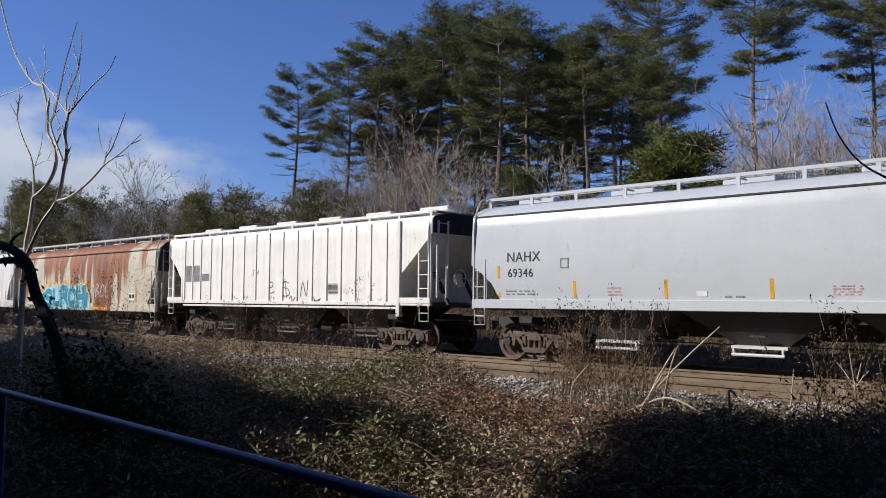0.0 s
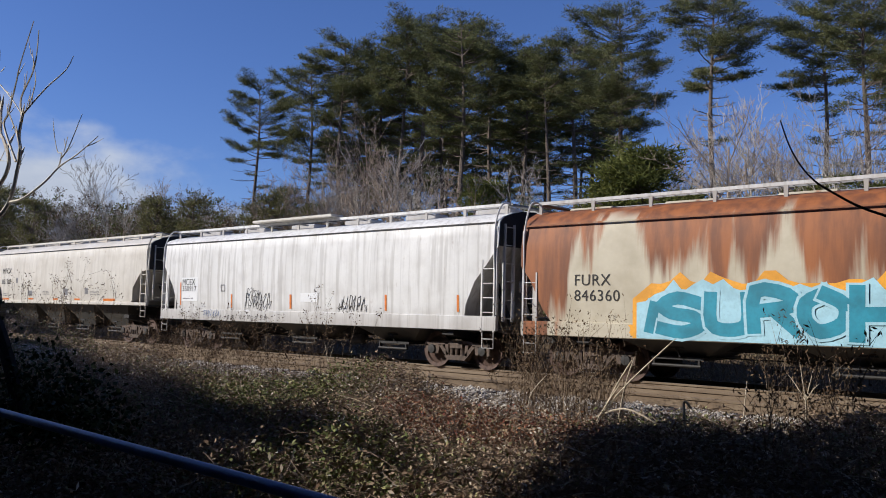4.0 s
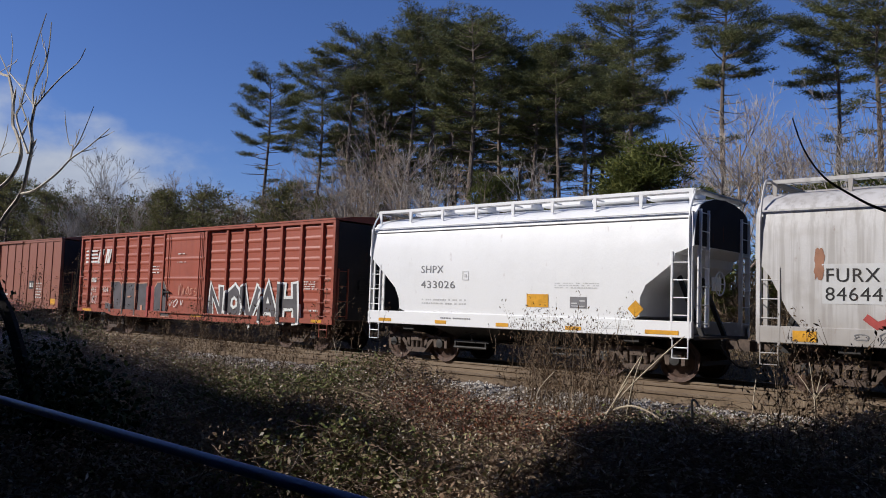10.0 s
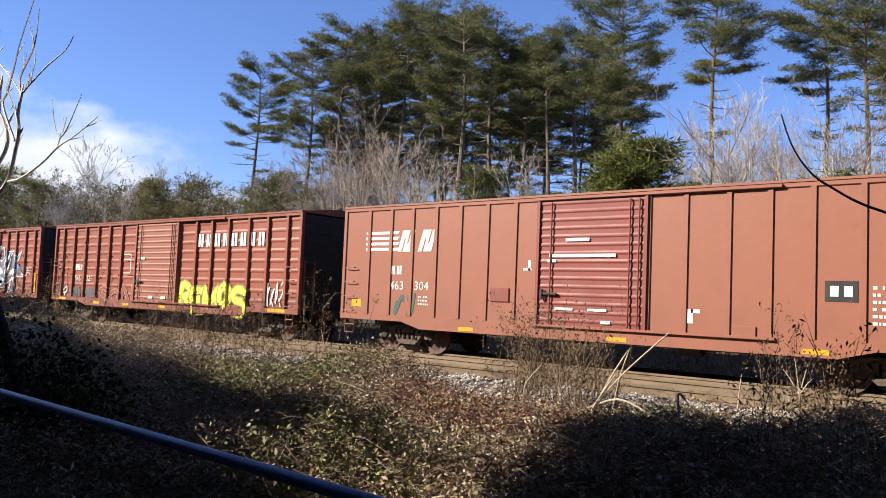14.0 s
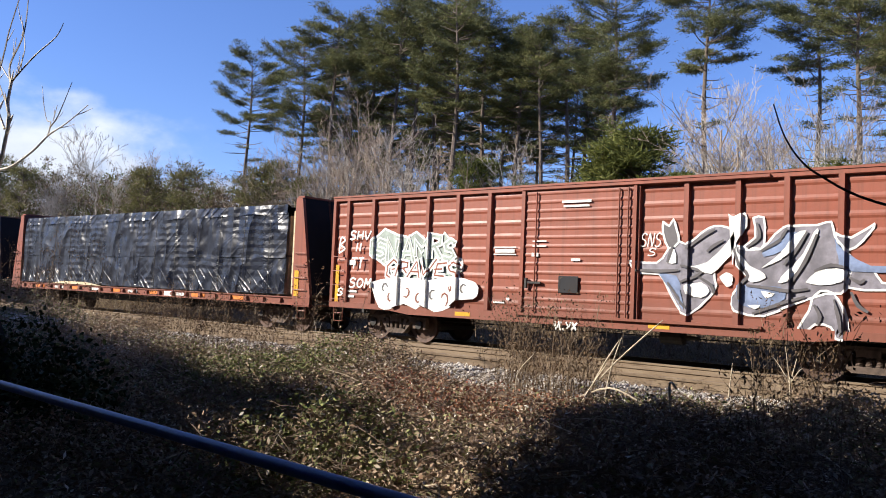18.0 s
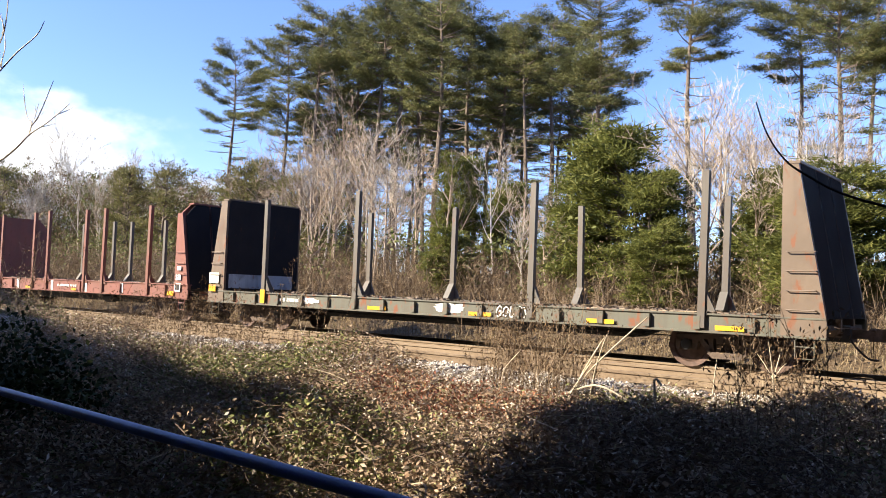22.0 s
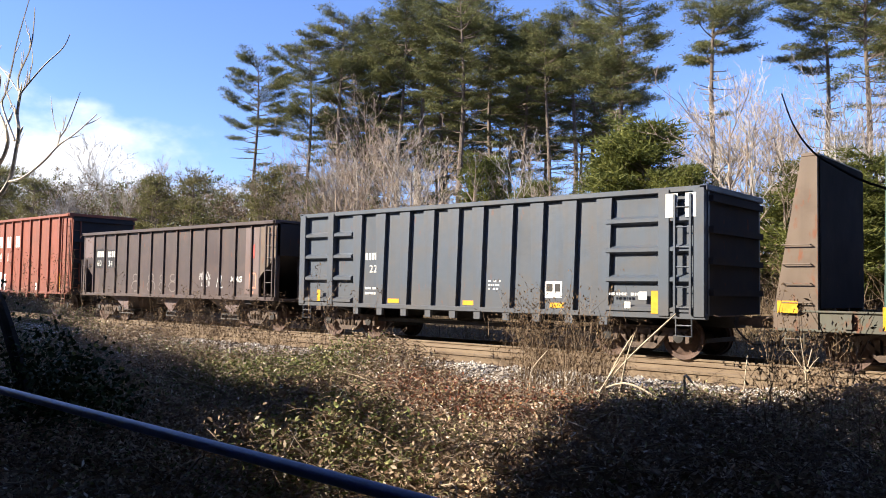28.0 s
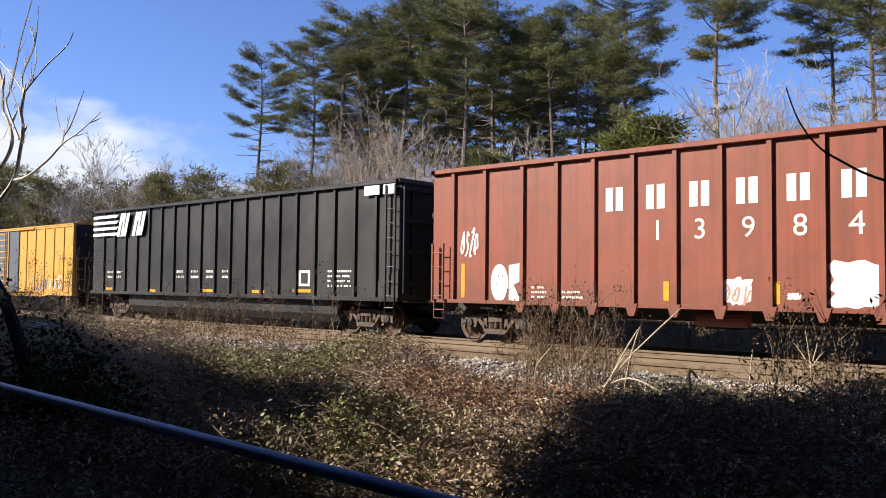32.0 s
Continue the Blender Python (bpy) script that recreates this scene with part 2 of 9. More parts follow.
def plain(name, colour, rough=0.7, metal=0.0, vary=0.35, scale=9.0, bump=0.3, other=None):
    k = Nodes(name, rough, metal)
    dark = other or tuple(v * (1 - vary) for v in colour)
    c = k.mix(k.ramp(k.noise(scale, 6), 0.35, 0.68), colour, dark)
    c = k.mix(k.ramp(k.noise(scale * 7, 3), 0.4, 0.75, 0, 0.35), c, tuple(v * 0.6 for v in colour))
    return k.done(c, k.noise(scale * 4, 4), bump, 0.01)


def leafy(name, a, b, c, rough=0.6, shine=0.3, through=0.25):
    """Leaves: a colour drawn for each leaf, a little light through."""
    k = Nodes(name, rough, 0.0, shine)
    isle = k.node("ShaderNodeNewGeometry").outputs["Random Per Island"]
    col = k.mix(k.ramp(isle, 0.15, 0.6), a, b)
    col = k.mix(k.ramp(isle, 0.75, 0.97), col, c)
    col = k.mix(k.ramp(k.noise(0.5, 3), 0.35, 0.7, 0, 0.55), col, tuple(v * 0.6 for v in a))
    m = k.done(col)
    if through:
        out = k.t.nodes["Material Output"]
        tr, mx = k.node("ShaderNodeBsdfTranslucent"), k.node("ShaderNodeMixShader")
        k.link(col, tr.inputs["Color"])
        mx.inputs["Fac"].default_value = through
        k.link(k.b.outputs[0], mx.inputs[1])
        k.link(tr.outputs[0], mx.inputs[2])
        k.link(mx.outputs[0], out.inputs["Surface"])
    return m


WHITE = paint("white_marking", (0.78, 0.77, 0.72), 0.08, 0.2)
BLACK = paint("black_marking", (0.02, 0.02, 0.022), 0.05, 0.15)
GREY_MARK = paint("grey_marking", (0.22, 0.22, 0.23), 0.05, 0.2)
YELLOW = plain("yellow_reflector", (0.72, 0.36, 0.02), 0.4, 0, 0.25, 6)
ORANGE = plain("orange_panel", (0.75, 0.22, 0.03), 0.5, 0, 0.3, 6)
RED_PRINT = plain("faded_red_print", (0.55, 0.3, 0.29), 0.5, 0, 0.2, 6)
STEEL = plain("cast_steel", (0.12, 0.085, 0.065), 0.75, 0.2, 0.5, 7, 0.5)
GREASE = plain("greasy_steel", (0.03, 0.027, 0.025), 0.65, 0.1, 0.4, 9, 0.4)
WHEEL = plain("wheel_steel", (0.1, 0.06, 0.045), 0.6, 0.4, 0.45, 8, 0.3)
TREAD = plain("bright_tread", (0.42, 0.4, 0.38), 0.3, 0.9, 0.3, 12, 0.1)
GALV = plain("galvanised_grating", (0.3, 0.3, 0.3), 0.55, 0.5, 0.35, 12)
LUMBER = plain("sawn_lumber", (0.66, 0.52, 0.33), 0.75, 0, 0.25, 5)


def lettering(parent, text, x, z, height, y, material, width=None, name="lettering"):
    """Painted letters on the near side, their lower left corner at x, z."""
    cu = bpy.data.curves.new("letters", "FONT")
    cu.body, cu.size, cu.resolution_u, cu.space_character = text, 1.0, 3, 1.08
    ob = bpy.data.objects.new("letters", cu)
    me = bpy.data.meshes.new_from_object(ob)
    bpy.data.objects.remove(ob)
    co = np.empty(len(me.vertices) * 3, np.float32)
    me.vertices.foreach_get("co", co)
    co = co.reshape(-1, 3)
    co -= co.min(0)
    k = height / co[:, 1].max()
    kx = width / co[:, 0].max() if width else k
    flat = np.stack([x + co[:, 0] * kx, np.full(len(co), y), z + co[:, 1] * k], 1)
    me.vertices.foreach_set("co", flat.astype(np.float32).ravel())
    me.materials.clear()
    me.materials.append(material)
    me.update()
    return part(name, me, material, parent)


def marks(parent, boxes, material, y=-1.61, name="stencil_marking", proud=0.004):
    """Flat painted patches or bars, each one its own mesh; boxes of x0, x1, z0, z1."""
    for x0, x1, z0, z1 in boxes:
        if name in ("buff_patch", "spray_patch", "bare_patch"):
            r = random.Random(int(x0 * 100 + z0 * 10))
            w, h, rim = x1 - x0, z1 - z0, []
            for k in range(28):
                a = 2 * math.pi * k / 28
                m = max(abs(math.cos(a)), abs(math.sin(a)))
                q = r.uniform(0.78, 1.08)
                rim.append(((x0 + x1) / 2 + 0.5 * w * q * math.cos(a) / m, (z0 + z1) / 2 + 0.5 * h * q * math.sin(a) / m))
            part(name, Shape().slab(rim, "y", y, y + proud), material, parent)
            continue
        part(name, Shape().box(x0, x1, y, y + proud, z0, z1), material, parent)


def bars(parent, x0, x1, z0, z1, rows, material, y=-1.61, seed=1):
    """Small print too fine to read."""
    r = random.Random(seed)
    s = Shape()
    h = (z1 - z0) / rows
    for i in range(rows):
        x = x0
        while x < x1 - 0.05:
            w = r.uniform(0.03, 0.09)
            s.box(x, min(x1, x + w), y, y + 0.003, z0 + i * h + 0.25 * h, z0 + i * h + 0.68 * h)
            x += w + r.choice((0.025, 0.025, 0.025, 0.09))
    tagged(part("small_print", s, material, parent), kind="stuff")


def curve_pts(pts, n=6):
    """A smooth line through a few points."""
    out = []
    for i in range(len(pts) - 1):
        p0, p1, p2, p3 = (Vector(pts[max(0, min(len(pts) - 1, i + k))]) for k in (-1, 0, 1, 2))
        for j in range(n):
            t = j / n
            out.append(0.5 * (2 * p1 + (p2 - p0) * t + (2 * p0 - 5 * p1 + 4 * p2 - p3) * t * t + (3 * p1 - p0 - 3 * p2 + p3) * t ** 3))
    out.append(Vector(pts[-1]))
    return out


def tag(parent, x0, x1, z0, z1, material, seed, y=-1.612, width=0.035, loops=5):
    """A scribbled line of spray paint: slanted loops and flicks of uneven height."""
    r = random.Random(seed)
    w, h = x1 - x0, z1 - z0
    step = w / loops
    slant = r.uniform(0.1, 0.3)
    for i in range(loops):
        cx, big = x0 + step * (i + 0.5), r.uniform(0.6, 1.0)
        base = z0 + h * r.uniform(0, 0.25) * (1 - big)
        kind = r.choice("oooszklv")
        wide, tall = step * r.uniform(0.38, 0.6) * r.choice((-1, 1)), h * big
        if kind == "o":
            turn = r.uniform(0, 6.28)
            line = [(0.5 * math.cos(turn + 0.9 * q), 0.5 + 0.5 * math.sin(turn + 0.9 * q)) for q in range(9)]
        elif kind == "s":
            line = [(0.5, 0.95), (-0.3, 1.0), (-0.45, 0.7), (0.3, 0.45), (0.4, 0.1), (-0.5, 0.0)]
        elif kind == "z":
            line = [(-0.5, 0.95), (0.5, 1.0), (-0.4, 0.05), (0.6, 0.0)]
        elif kind == "k":
            line = [(-0.4, 1.0), (-0.45, 0.0), (-0.3, 0.45), (0.5, 1.0), (-0.1, 0.5), (0.5, -0.05)]
        elif kind == "l":
            line = [(-0.2, 1.1), (-0.3, 0.05), (0.5, 0.1)]
        else:
            line = [(-0.5, 1.0), (-0.1, 0.0), (0.4, 1.05), (0.7, 0.9)]
        pts = [(cx + wide * u + slant * tall * (v - 0.5) + r.uniform(-0.16, 0.16) * step, base + tall * v + r.uniform(-0.16, 0.16) * h, 0) for u, v in line]
        pts = [(min(x1, max(x0, p)), min(z1 + 0.05, max(z0 - 0.05, q)), 0) for p, q, _ in pts]
        part("spray_tag", Shape().ribbon([(p.x, p.y) for p in curve_pts(pts, 4)], width * 0.75, y - 0.001 * (i % 2), 0.25), material, parent)


SKELETON = {"N": [[(0.08, 0), (0.14, 1), (0.8, 0.02), (0.9, 1)]], "V": [[(0.02, 1), (0.45, 0.02), (0.98, 1)]], "A": [[(0.02, 0), (0.5, 1), (0.95, 0)], [(0.2, 0.34), (0.75, 0.34)]],
            "O": [[(0.5, 0.97), (0.14, 0.74), (0.1, 0.3), (0.45, 0.03), (0.86, 0.25), (0.9, 0.7), (0.5, 0.97)]], "H": [[(0.12, 1), (0.08, 0)], [(0.85, 1.02), (0.95, 0)], [(0.1, 0.48), (0.9, 0.5)]],
            "S": [[(0.92, 0.85), (0.45, 1), (0.1, 0.78), (0.3, 0.55), (0.75, 0.45), (0.9, 0.2), (0.5, 0), (0.05, 0.1)]], "U": [[(0.1, 1), (0.12, 0.2), (0.5, 0.02), (0.88, 0.2), (0.9, 1)]],
            "R": [[(0.1, 0), (0.12, 1), (0.72, 0.92), (0.78, 0.62), (0.15, 0.48)], [(0.45, 0.5), (0.95, 0)]], "E": [[(0.9, 0.97), (0.1, 0.9), (0.08, 0.08), (0.92, 0.02)], [(0.1, 0.5), (0.7, 0.54)]],
            "G": [[(0.9, 0.8), (0.5, 1), (0.1, 0.65), (0.15, 0.18), (0.55, 0), (0.9, 0.2), (0.88, 0.5), (0.5, 0.48)]], "T": [[(0.0, 0.95), (1.0, 0.97)], [(0.5, 0.95), (0.48, 0)]], "I": [[(0.5, 1), (0.5, 0)]],
            "P": [[(0.12, 0), (0.14, 1), (0.8, 0.9), (0.82, 0.58), (0.15, 0.45)]], "M": [[(0.05, 0), (0.15, 1), (0.5, 0.35), (0.85, 1), (0.95, 0)]], "B": [[(0.12, 0), (0.14, 1), (0.75, 0.85), (0.2, 0.55), (0.85, 0.3), (0.12, 0)]],
            "L": [[(0.1, 1), (0.1, 0.03), (0.9, 0.05)]], "X": [[(0, 1), (1, 0)], [(0, 0), (1, 1)]], "Y": [[(0.0, 1), (0.45, 0.5)], [(1.0, 1), (0.3, 0)]], "D": [[(0.1, 0), (0.12, 1), (0.85, 0.65), (0.8, 0.25), (0.1, 0)]], "J": [[(0.85, 1), (0.75, 0.15), (0.4, 0), (0.05, 0.25)]]}


def fat(shape, path, width, y, end=None):
    """A mitred stroke with square ends; it narrows to the end width if one is given."""
    n = len(path) - 1
    end = width if end is None else end
    ways = []
    for (ax, az), (bx, bz) in zip(path, path[1:]):
        d = math.hypot(bx - ax, bz - az) or 1e-6
        ways.append(((bx - ax) / d, (bz - az) / d))
    k0, verts = len(shape.f), []
    for i, (px, pz) in enumerate(path):
        a, b = ways[max(0, i - 1)], ways[min(n - 1, i)]
        w = 0.5 * (width + (end - width) * i / n)
        nx, nz = -(a[1] + b[1]), a[0] + b[0]
        m = math.hypot(nx, nz) or 1e-6
        nx, nz = nx / m, nz / m
        k = w * min(1.5, 1 / max(0.3, -nx * b[1] + nz * b[0]))
        e = 0.7 * w * ((i == n) - (i == 0))
        depth = y - 0.0002 * (k0 + i)
        verts += [(px + nx * k + b[0] * e, depth, pz + nz * k + b[1] * e), (px - nx * k + b[0] * e, depth, pz - nz * k + b[1] * e)]
    return shape.add(verts, [(2 * i, 2 * i + 1, 2 * i + 3, 2 * i + 2) for i in range(n)])


def drape(shape, front, back=0.082):
    """Paint laid over posts and the sheets between them: faces are cut at the posts, those on the sheets set back, and the sides of the posts painted too."""
    if not front:
        return shape
    out, strips, last = Shape(), [], -100.0
    grow = 0.004 + max(0.0, -1.6 - min(v[1] for v in shape.v)) * 0.4
    for a, b in sorted((a - grow, b + grow) for a, b in front):
        strips += [(last, a, back), (a, b, 0.0)]
        last = b
    strips.append((last, 1000.0, back))
    for face in shape.f:
        poly = [shape.v[i] for i in face]
        lo, hi = min(p[0] for p in poly), max(p[0] for p in poly)
        for a, b, off in strips:
            if b <= lo or a >= hi:
                continue
            cut = poly
            for limit, sign in ((a, 1), (b, -1)):
                kept = []
                for p, q in zip(cut, cut[1:] + cut[:1]):
                    dp, dq = sign * (p[0] - limit), sign * (q[0] - limit)
                    if dp >= 0:
                        kept.append(p)
                    if dp * dq < 0:
                        t = dp / (dp - dq)
                        kept.append(tuple(u + (v - u) * t for u, v in zip(p, q)))
                cut = kept
            if len(cut) > 2:
                out.add([(px, py + off, pz) for px, py, pz in cut], [tuple(range(len(cut)))])
                for p, q in zip(cut, cut[1:] + cut[:1]):
                    if not off and min(abs(p[0] - a), abs(p[0] - b)) < 1e-6 and abs(p[0] - q[0]) < 1e-6:
                        out.add([p, q, (q[0], q[1] + back, q[2]), (p[0], p[1] + back, p[2])], [(0, 1, 2, 3)])
    return out


def fronts(posts, door=None):
    """The stretches of a ribbed side that stand proud."""
    return [(x - 0.06, x + 0.06) for x in posts if not door or not door[0] - 0.1 < x < door[1] + 0.1] + ([(door[0] - 0.08, door[1] + 0.08)] if door else [])


def piece(parent, text, spans, z0, z1, fill, edge, y, thick=0.3, rim=0.06, front=(), lean=0.0, wobble=0.06, seed=1, round_off=False):
    """Sprayed block letters, each with its outline over its neighbour."""
    r = random.Random(seed)
    for i, (ch, (x0, x1)) in enumerate(zip(text, spans)):
        low, high = z0 + r.uniform(-wobble, wobble), z1 + r.uniform(-wobble, wobble)
        edges, body = Shape(), Shape()
        for line in SKELETON[ch]:
            path = [(x0 + (x1 - x0) * u + lean * v + r.uniform(-0.4, 0.4) * wobble, low + (high - low) * v) for u, v in line]
            if round_off:
                path = [(q.x, q.y) for q in curve_pts([(a, b, 0) for a, b in path], 3)]
            fat(edges, path, thick + 2 * rim, y - 0.005 * i)
            fat(body, path, thick, y - 0.005 * i - 0.0025)
        part("graffiti_outline", drape(edges, front), edge, parent)
        part("graffiti_fill", drape(body, front), fill, parent)


def even(x0, x1, count, overlap=0.0):
    step = (x1 - x0) / count
    return [(x0 + i * step - overlap, x0 + (i + 1) * step + overlap) for i in range(count)]


def script(parent, text, x0, x1, z0, z1, material, width=0.05, y=-1.612, slant=0.1):
    """Thin hand-sprayed letters."""
    for i, (ch, (a, b)) in enumerate(zip(text, even(x0, x1, len(text), -0.08 * (x1 - x0) / len(text)))):
        s = Shape()
        for line in SKELETON[ch]:
            pts = curve_pts([(a + (b - a) * u + slant * v, z0 + (z1 - z0) * v, 0) for u, v in line], 4)
            s.ribbon([(q.x, q.y) for q in pts], width, y - 0.001 * (i % 2))
        part("spray_tag", s, material, parent)


def slabs(parent, polys, fill, edge, y, front=(), rim=1.07):
    """Flat filled blocks with a thin outline."""
    for i, poly in enumerate(polys):
        cx, cz = sum(q[0] for q in poly) / len(poly), sum(q[1] for q in poly) / len(poly)
        n = tuple(range(len(poly)))
        part("graffiti_outline", drape(Shape().add([(cx + (a - cx) * rim, y - 0.003 * i, cz + (b - cz) * rim) for a, b in poly], [n]), front), edge, parent)
        part("graffiti_fill", drape(Shape().add([(a, y - 0.003 * i - 0.004, b) for a, b in poly], [n]), front), fill, parent)


def blob(parent, pts, fill, y, edge=None, rim=0.05, front=(), name="graffiti_fill", soft=2):
    """One sprayed shape: a filled outline with softened corners and a thin rim of another colour."""
    loop = [Vector((a, b, 0)) for a, b in pts]
    if soft:
        loop = [p for p in curve_pts([*loop, loop[0]], soft)][:-1]
    tris = tessellate_polygon([loop])
    part(name, drape(Shape().add([(p.x, y - 0.006, p.y) for p in loop], [tuple(t) for t in tris]), front), fill, parent)
    if edge is not None:
        ring = [(p.x, p.y) for p in loop]
        part("graffiti_outline", drape(Shape().ribbon([*ring, ring[0], ring[1]], rim, y - 0.009), front), edge, parent)


def flames(parent, x0, x1, z0, z1, material, seed, y):
    """A jagged sprayed glow round a piece."""
    r = random.Random(seed)
    n = int((x1 - x0) / 0.22)
    top = [(x0 + (x1 - x0) * i / n, z1 - (z1 - z0) * (0.45 * max(0, abs(2 * i / n - 1) - 0.75) / 0.25) + r.choice((-0.1, -0.03, 0.05, 0.16))) for i in range(n + 1)]
    s = Shape().add([(a, y, b) for a, b in top] + [(a, y, z0) for a, _ in top], [(i, i + 1, n + 2 + i, n + 1 + i) for i in range(n)])
    part("graffiti_cloud", s, material, parent)


# ---- ground and tracks ----
def smooth(a, b, v):
    t = np.clip((v - a) / (b - a), 0, 1)
    return t * t * (3 - 2 * t)


def ground_z(x, y):
    """Height of the soil: a level verge, the track bed, then a bank rising into the woods."""
    x, y = np.asarray(x, float), np.asarray(y, float)
    z = -0.22 - 0.45 * smooth(9.0, 11.2, y) + 0.25 * smooth(20.0, 22.0, y)
    z = z + 1.5 * smooth(22.5, 29, y) + 1.6 * smooth(29, 48, y) + 2.0 * smooth(60, 160, y)
    z = z + 0.05 * np.sin(x * 0.7 + 1.3 * np.sin(y * 0.9)) + 0.04 * np.sin(y * 1.7 + x * 0.31)
    return z


def quad_mesh(name, quads, material, kind="stuff", label="", category="", parent=None):
    """Many separate quads (n, 4, 3) or triangles (n, 3, 3) as one mesh."""
    quads = np.asarray(quads, np.float32)
    n, k = quads.shape[0], quads.shape[1]
    me = bpy.data.meshes.new(name)
    me.vertices.add(n * k)
    me.vertices.foreach_set("co", quads.ravel())
    me.loops.add(n * k)
    me.loops.foreach_set("vertex_index", np.arange(n * k, dtype=np.int32))
    me.polygons.add(n)
    me.polygons.foreach_set("loop_start", np.arange(0, n * k, k, dtype=np.int32))
    me.update(calc_edges=True)
    me.materials.append(material)
    ob = new(name, me)
    if parent is not None:
        ob.parent = parent
    return tagged(ob, label, category, "", kind)


def unit(v):
    return v / np.maximum(np.linalg.norm(v, axis=-1, keepdims=True), 1e-9)


def leaf_quads(pos, size, flat=0.3, long=1.7, gen=None):
    """A folded diamond at every place, turned at random."""
    g = gen or rng
    n = len(pos)
    d = g.normal(size=(n, 3))
    d[:, 2] *= flat
    d = unit(d)
    side = unit(np.cross(d, g.normal(size=(n, 3))))
    up = np.cross(d, side)
    s = (size * g.uniform(0.6, 1.25, n))[:, None]
    return np.stack([pos - d * s * long / 2, pos + side * s * 0.5 + up * s * 0.12, pos + d * s * long / 2, pos - side * s * 0.5 + up * s * 0.12], 1)


def spikes(base, way, length, width, gen=None):
    """Thin triangles."""
    g = gen or rng
    side = unit(np.cross(way, g.normal(size=way.shape)))
    return np.stack([base - side * width / 2, base + side * width / 2, base + way * length], 1)


def grid_mesh(name, xs, ys, zf, material, label, kind="structure", category="ground"):
    X, Y = np.meshgrid(xs, ys, indexing="ij")
    Z = zf(X, Y)
    n, m = len(xs), len(ys)
    me = bpy.data.meshes.new(name)
    me.vertices.add(n * m)
    me.vertices.foreach_set("co", np.stack([X, Y, Z], -1).astype(np.float32).ravel())
    i, j = np.meshgrid(np.arange(n - 1), np.arange(m - 1), indexing="ij")
    a = (i * m + j).ravel()
    idx = np.stack([a, a + m, a + m + 1, a + 1], 1).astype(np.int32)
    me.loops.add(idx.size)
    me.loops.foreach_set("vertex_index", idx.ravel())
    me.polygons.add(len(idx))
    me.polygons.foreach_set("loop_start", np.arange(0, idx.size, 4, dtype=np.int32))
    me.update(calc_edges=True)
    me.shade_smooth()
    me.materials.append(material)
    return tagged(new(name, me), label, category, "", kind)


def soil_material():
    k = Nodes("leaf_litter_soil", 0.95, 0, 0.1)
    c1 = k.mix(k.ramp(k.noise(0.8, 5), 0.35, 0.65), (0.095, 0.068, 0.043), (0.15, 0.11, 0.07))
    c1 = k.mix(k.ramp(k.noise(14, 5), 0.4, 0.7, 0, 0.6), c1, (0.07, 0.05, 0.032))
    c1 = k.mix(k.ramp(k.noise(3.1, 4), 0.55, 0.75, 0, 0.6), c1, (0.10, 0.11, 0.045))
    return k.done(c1, k.noise(22, 5), 0.8, 0.05)


def stone_material():
    k = Nodes("crushed_stone", 0.9, 0, 0.2)
    isle = k.node("ShaderNodeNewGeometry").outputs["Random Per Island"]
    c1 = k.mix(isle, (0.33, 0.295, 0.25), (0.63, 0.575, 0.495))
    c1 = k.mix(k.ramp(k.noise(0.7, 4), 0.45, 0.7, 0, 0.6), c1, (0.30, 0.24, 0.18))
    return k.done(c1, k.noise(30, 4), 0.4, 0.01)


def bed_material():
    k = Nodes("ballast_bed", 0.95, 0, 0.15)
    v = k.node("ShaderNodeTexVoronoi")
    v.inputs["Scale"].default_value = 16
    k.link(k.coord, v.inputs["Vector"])
    c1 = k.mix(k.ramp(v.outputs["Distance"], 0.1, 0.6), (0.40, 0.36, 0.31), (0.13, 0.105, 0.08))
    c1 = k.mix(k.ramp(k.noise(0.6, 4), 0.4, 0.7, 0, 0.7), c1, (0.25, 0.19, 0.13))
    return k.done(c1, v.outputs["Distance"], 1.0, 0.04)


def rail_material():
    k = Nodes("rusty_rail_steel", 0.8, 0.0, 0.3)
    c1 = k.mix(k.ramp(k.noise(4, 6, (0.3, 1, 1)), 0.35, 0.7), (0.215, 0.163, 0.11), (0.15, 0.107, 0.07))
    c1 = k.mix(k.ramp(k.noise(40, 3), 0.4, 0.8, 0, 0.4), c1, (0.13, 0.08, 0.045))
    return k.done(c1, k.noise(30, 4), 0.3, 0.006)


SOIL, STONE, BED, RAIL = soil_material(), stone_material(), bed_material(), rail_material()
TIE = plain("creosoted_tie", (0.09, 0.065, 0.05), 0.9, 0, 0.45, 5, 0.5)
axis_x = np.unique(np.concatenate([np.linspace(-1500, -160, 24), np.linspace(-160, -40, 70), np.linspace(-40, 12, 140), np.linspace(12, 120, 40), np.linspace(120, 1500, 20)]))
axis_y = np.unique(np.concatenate([np.linspace(-1500, -40, 20), np.linspace(-40, 0, 30), np.linspace(0, 30, 100), np.linspace(30, 70, 40), np.linspace(70, 300, 30), np.linspace(300, 1500, 16)]))
grid_mesh("ground", axis_x, axis_y, ground_z, SOIL, "brown winter ground with leaf litter and dry grass")


def bed_z(x, y):
    z = np.interp(y, [10.9, 11.6, 12.75, 15.6, 16.6, 20.3, 21.6, 22.2], [-0.85, -0.62, -0.08, -0.08, -0.21, -0.21, -0.55, -0.8])
    return z + 0.02 * np.sin(x * 5.1 + y * 3.3) + 0.015 * np.sin(x * 13.7 - y * 9.1)


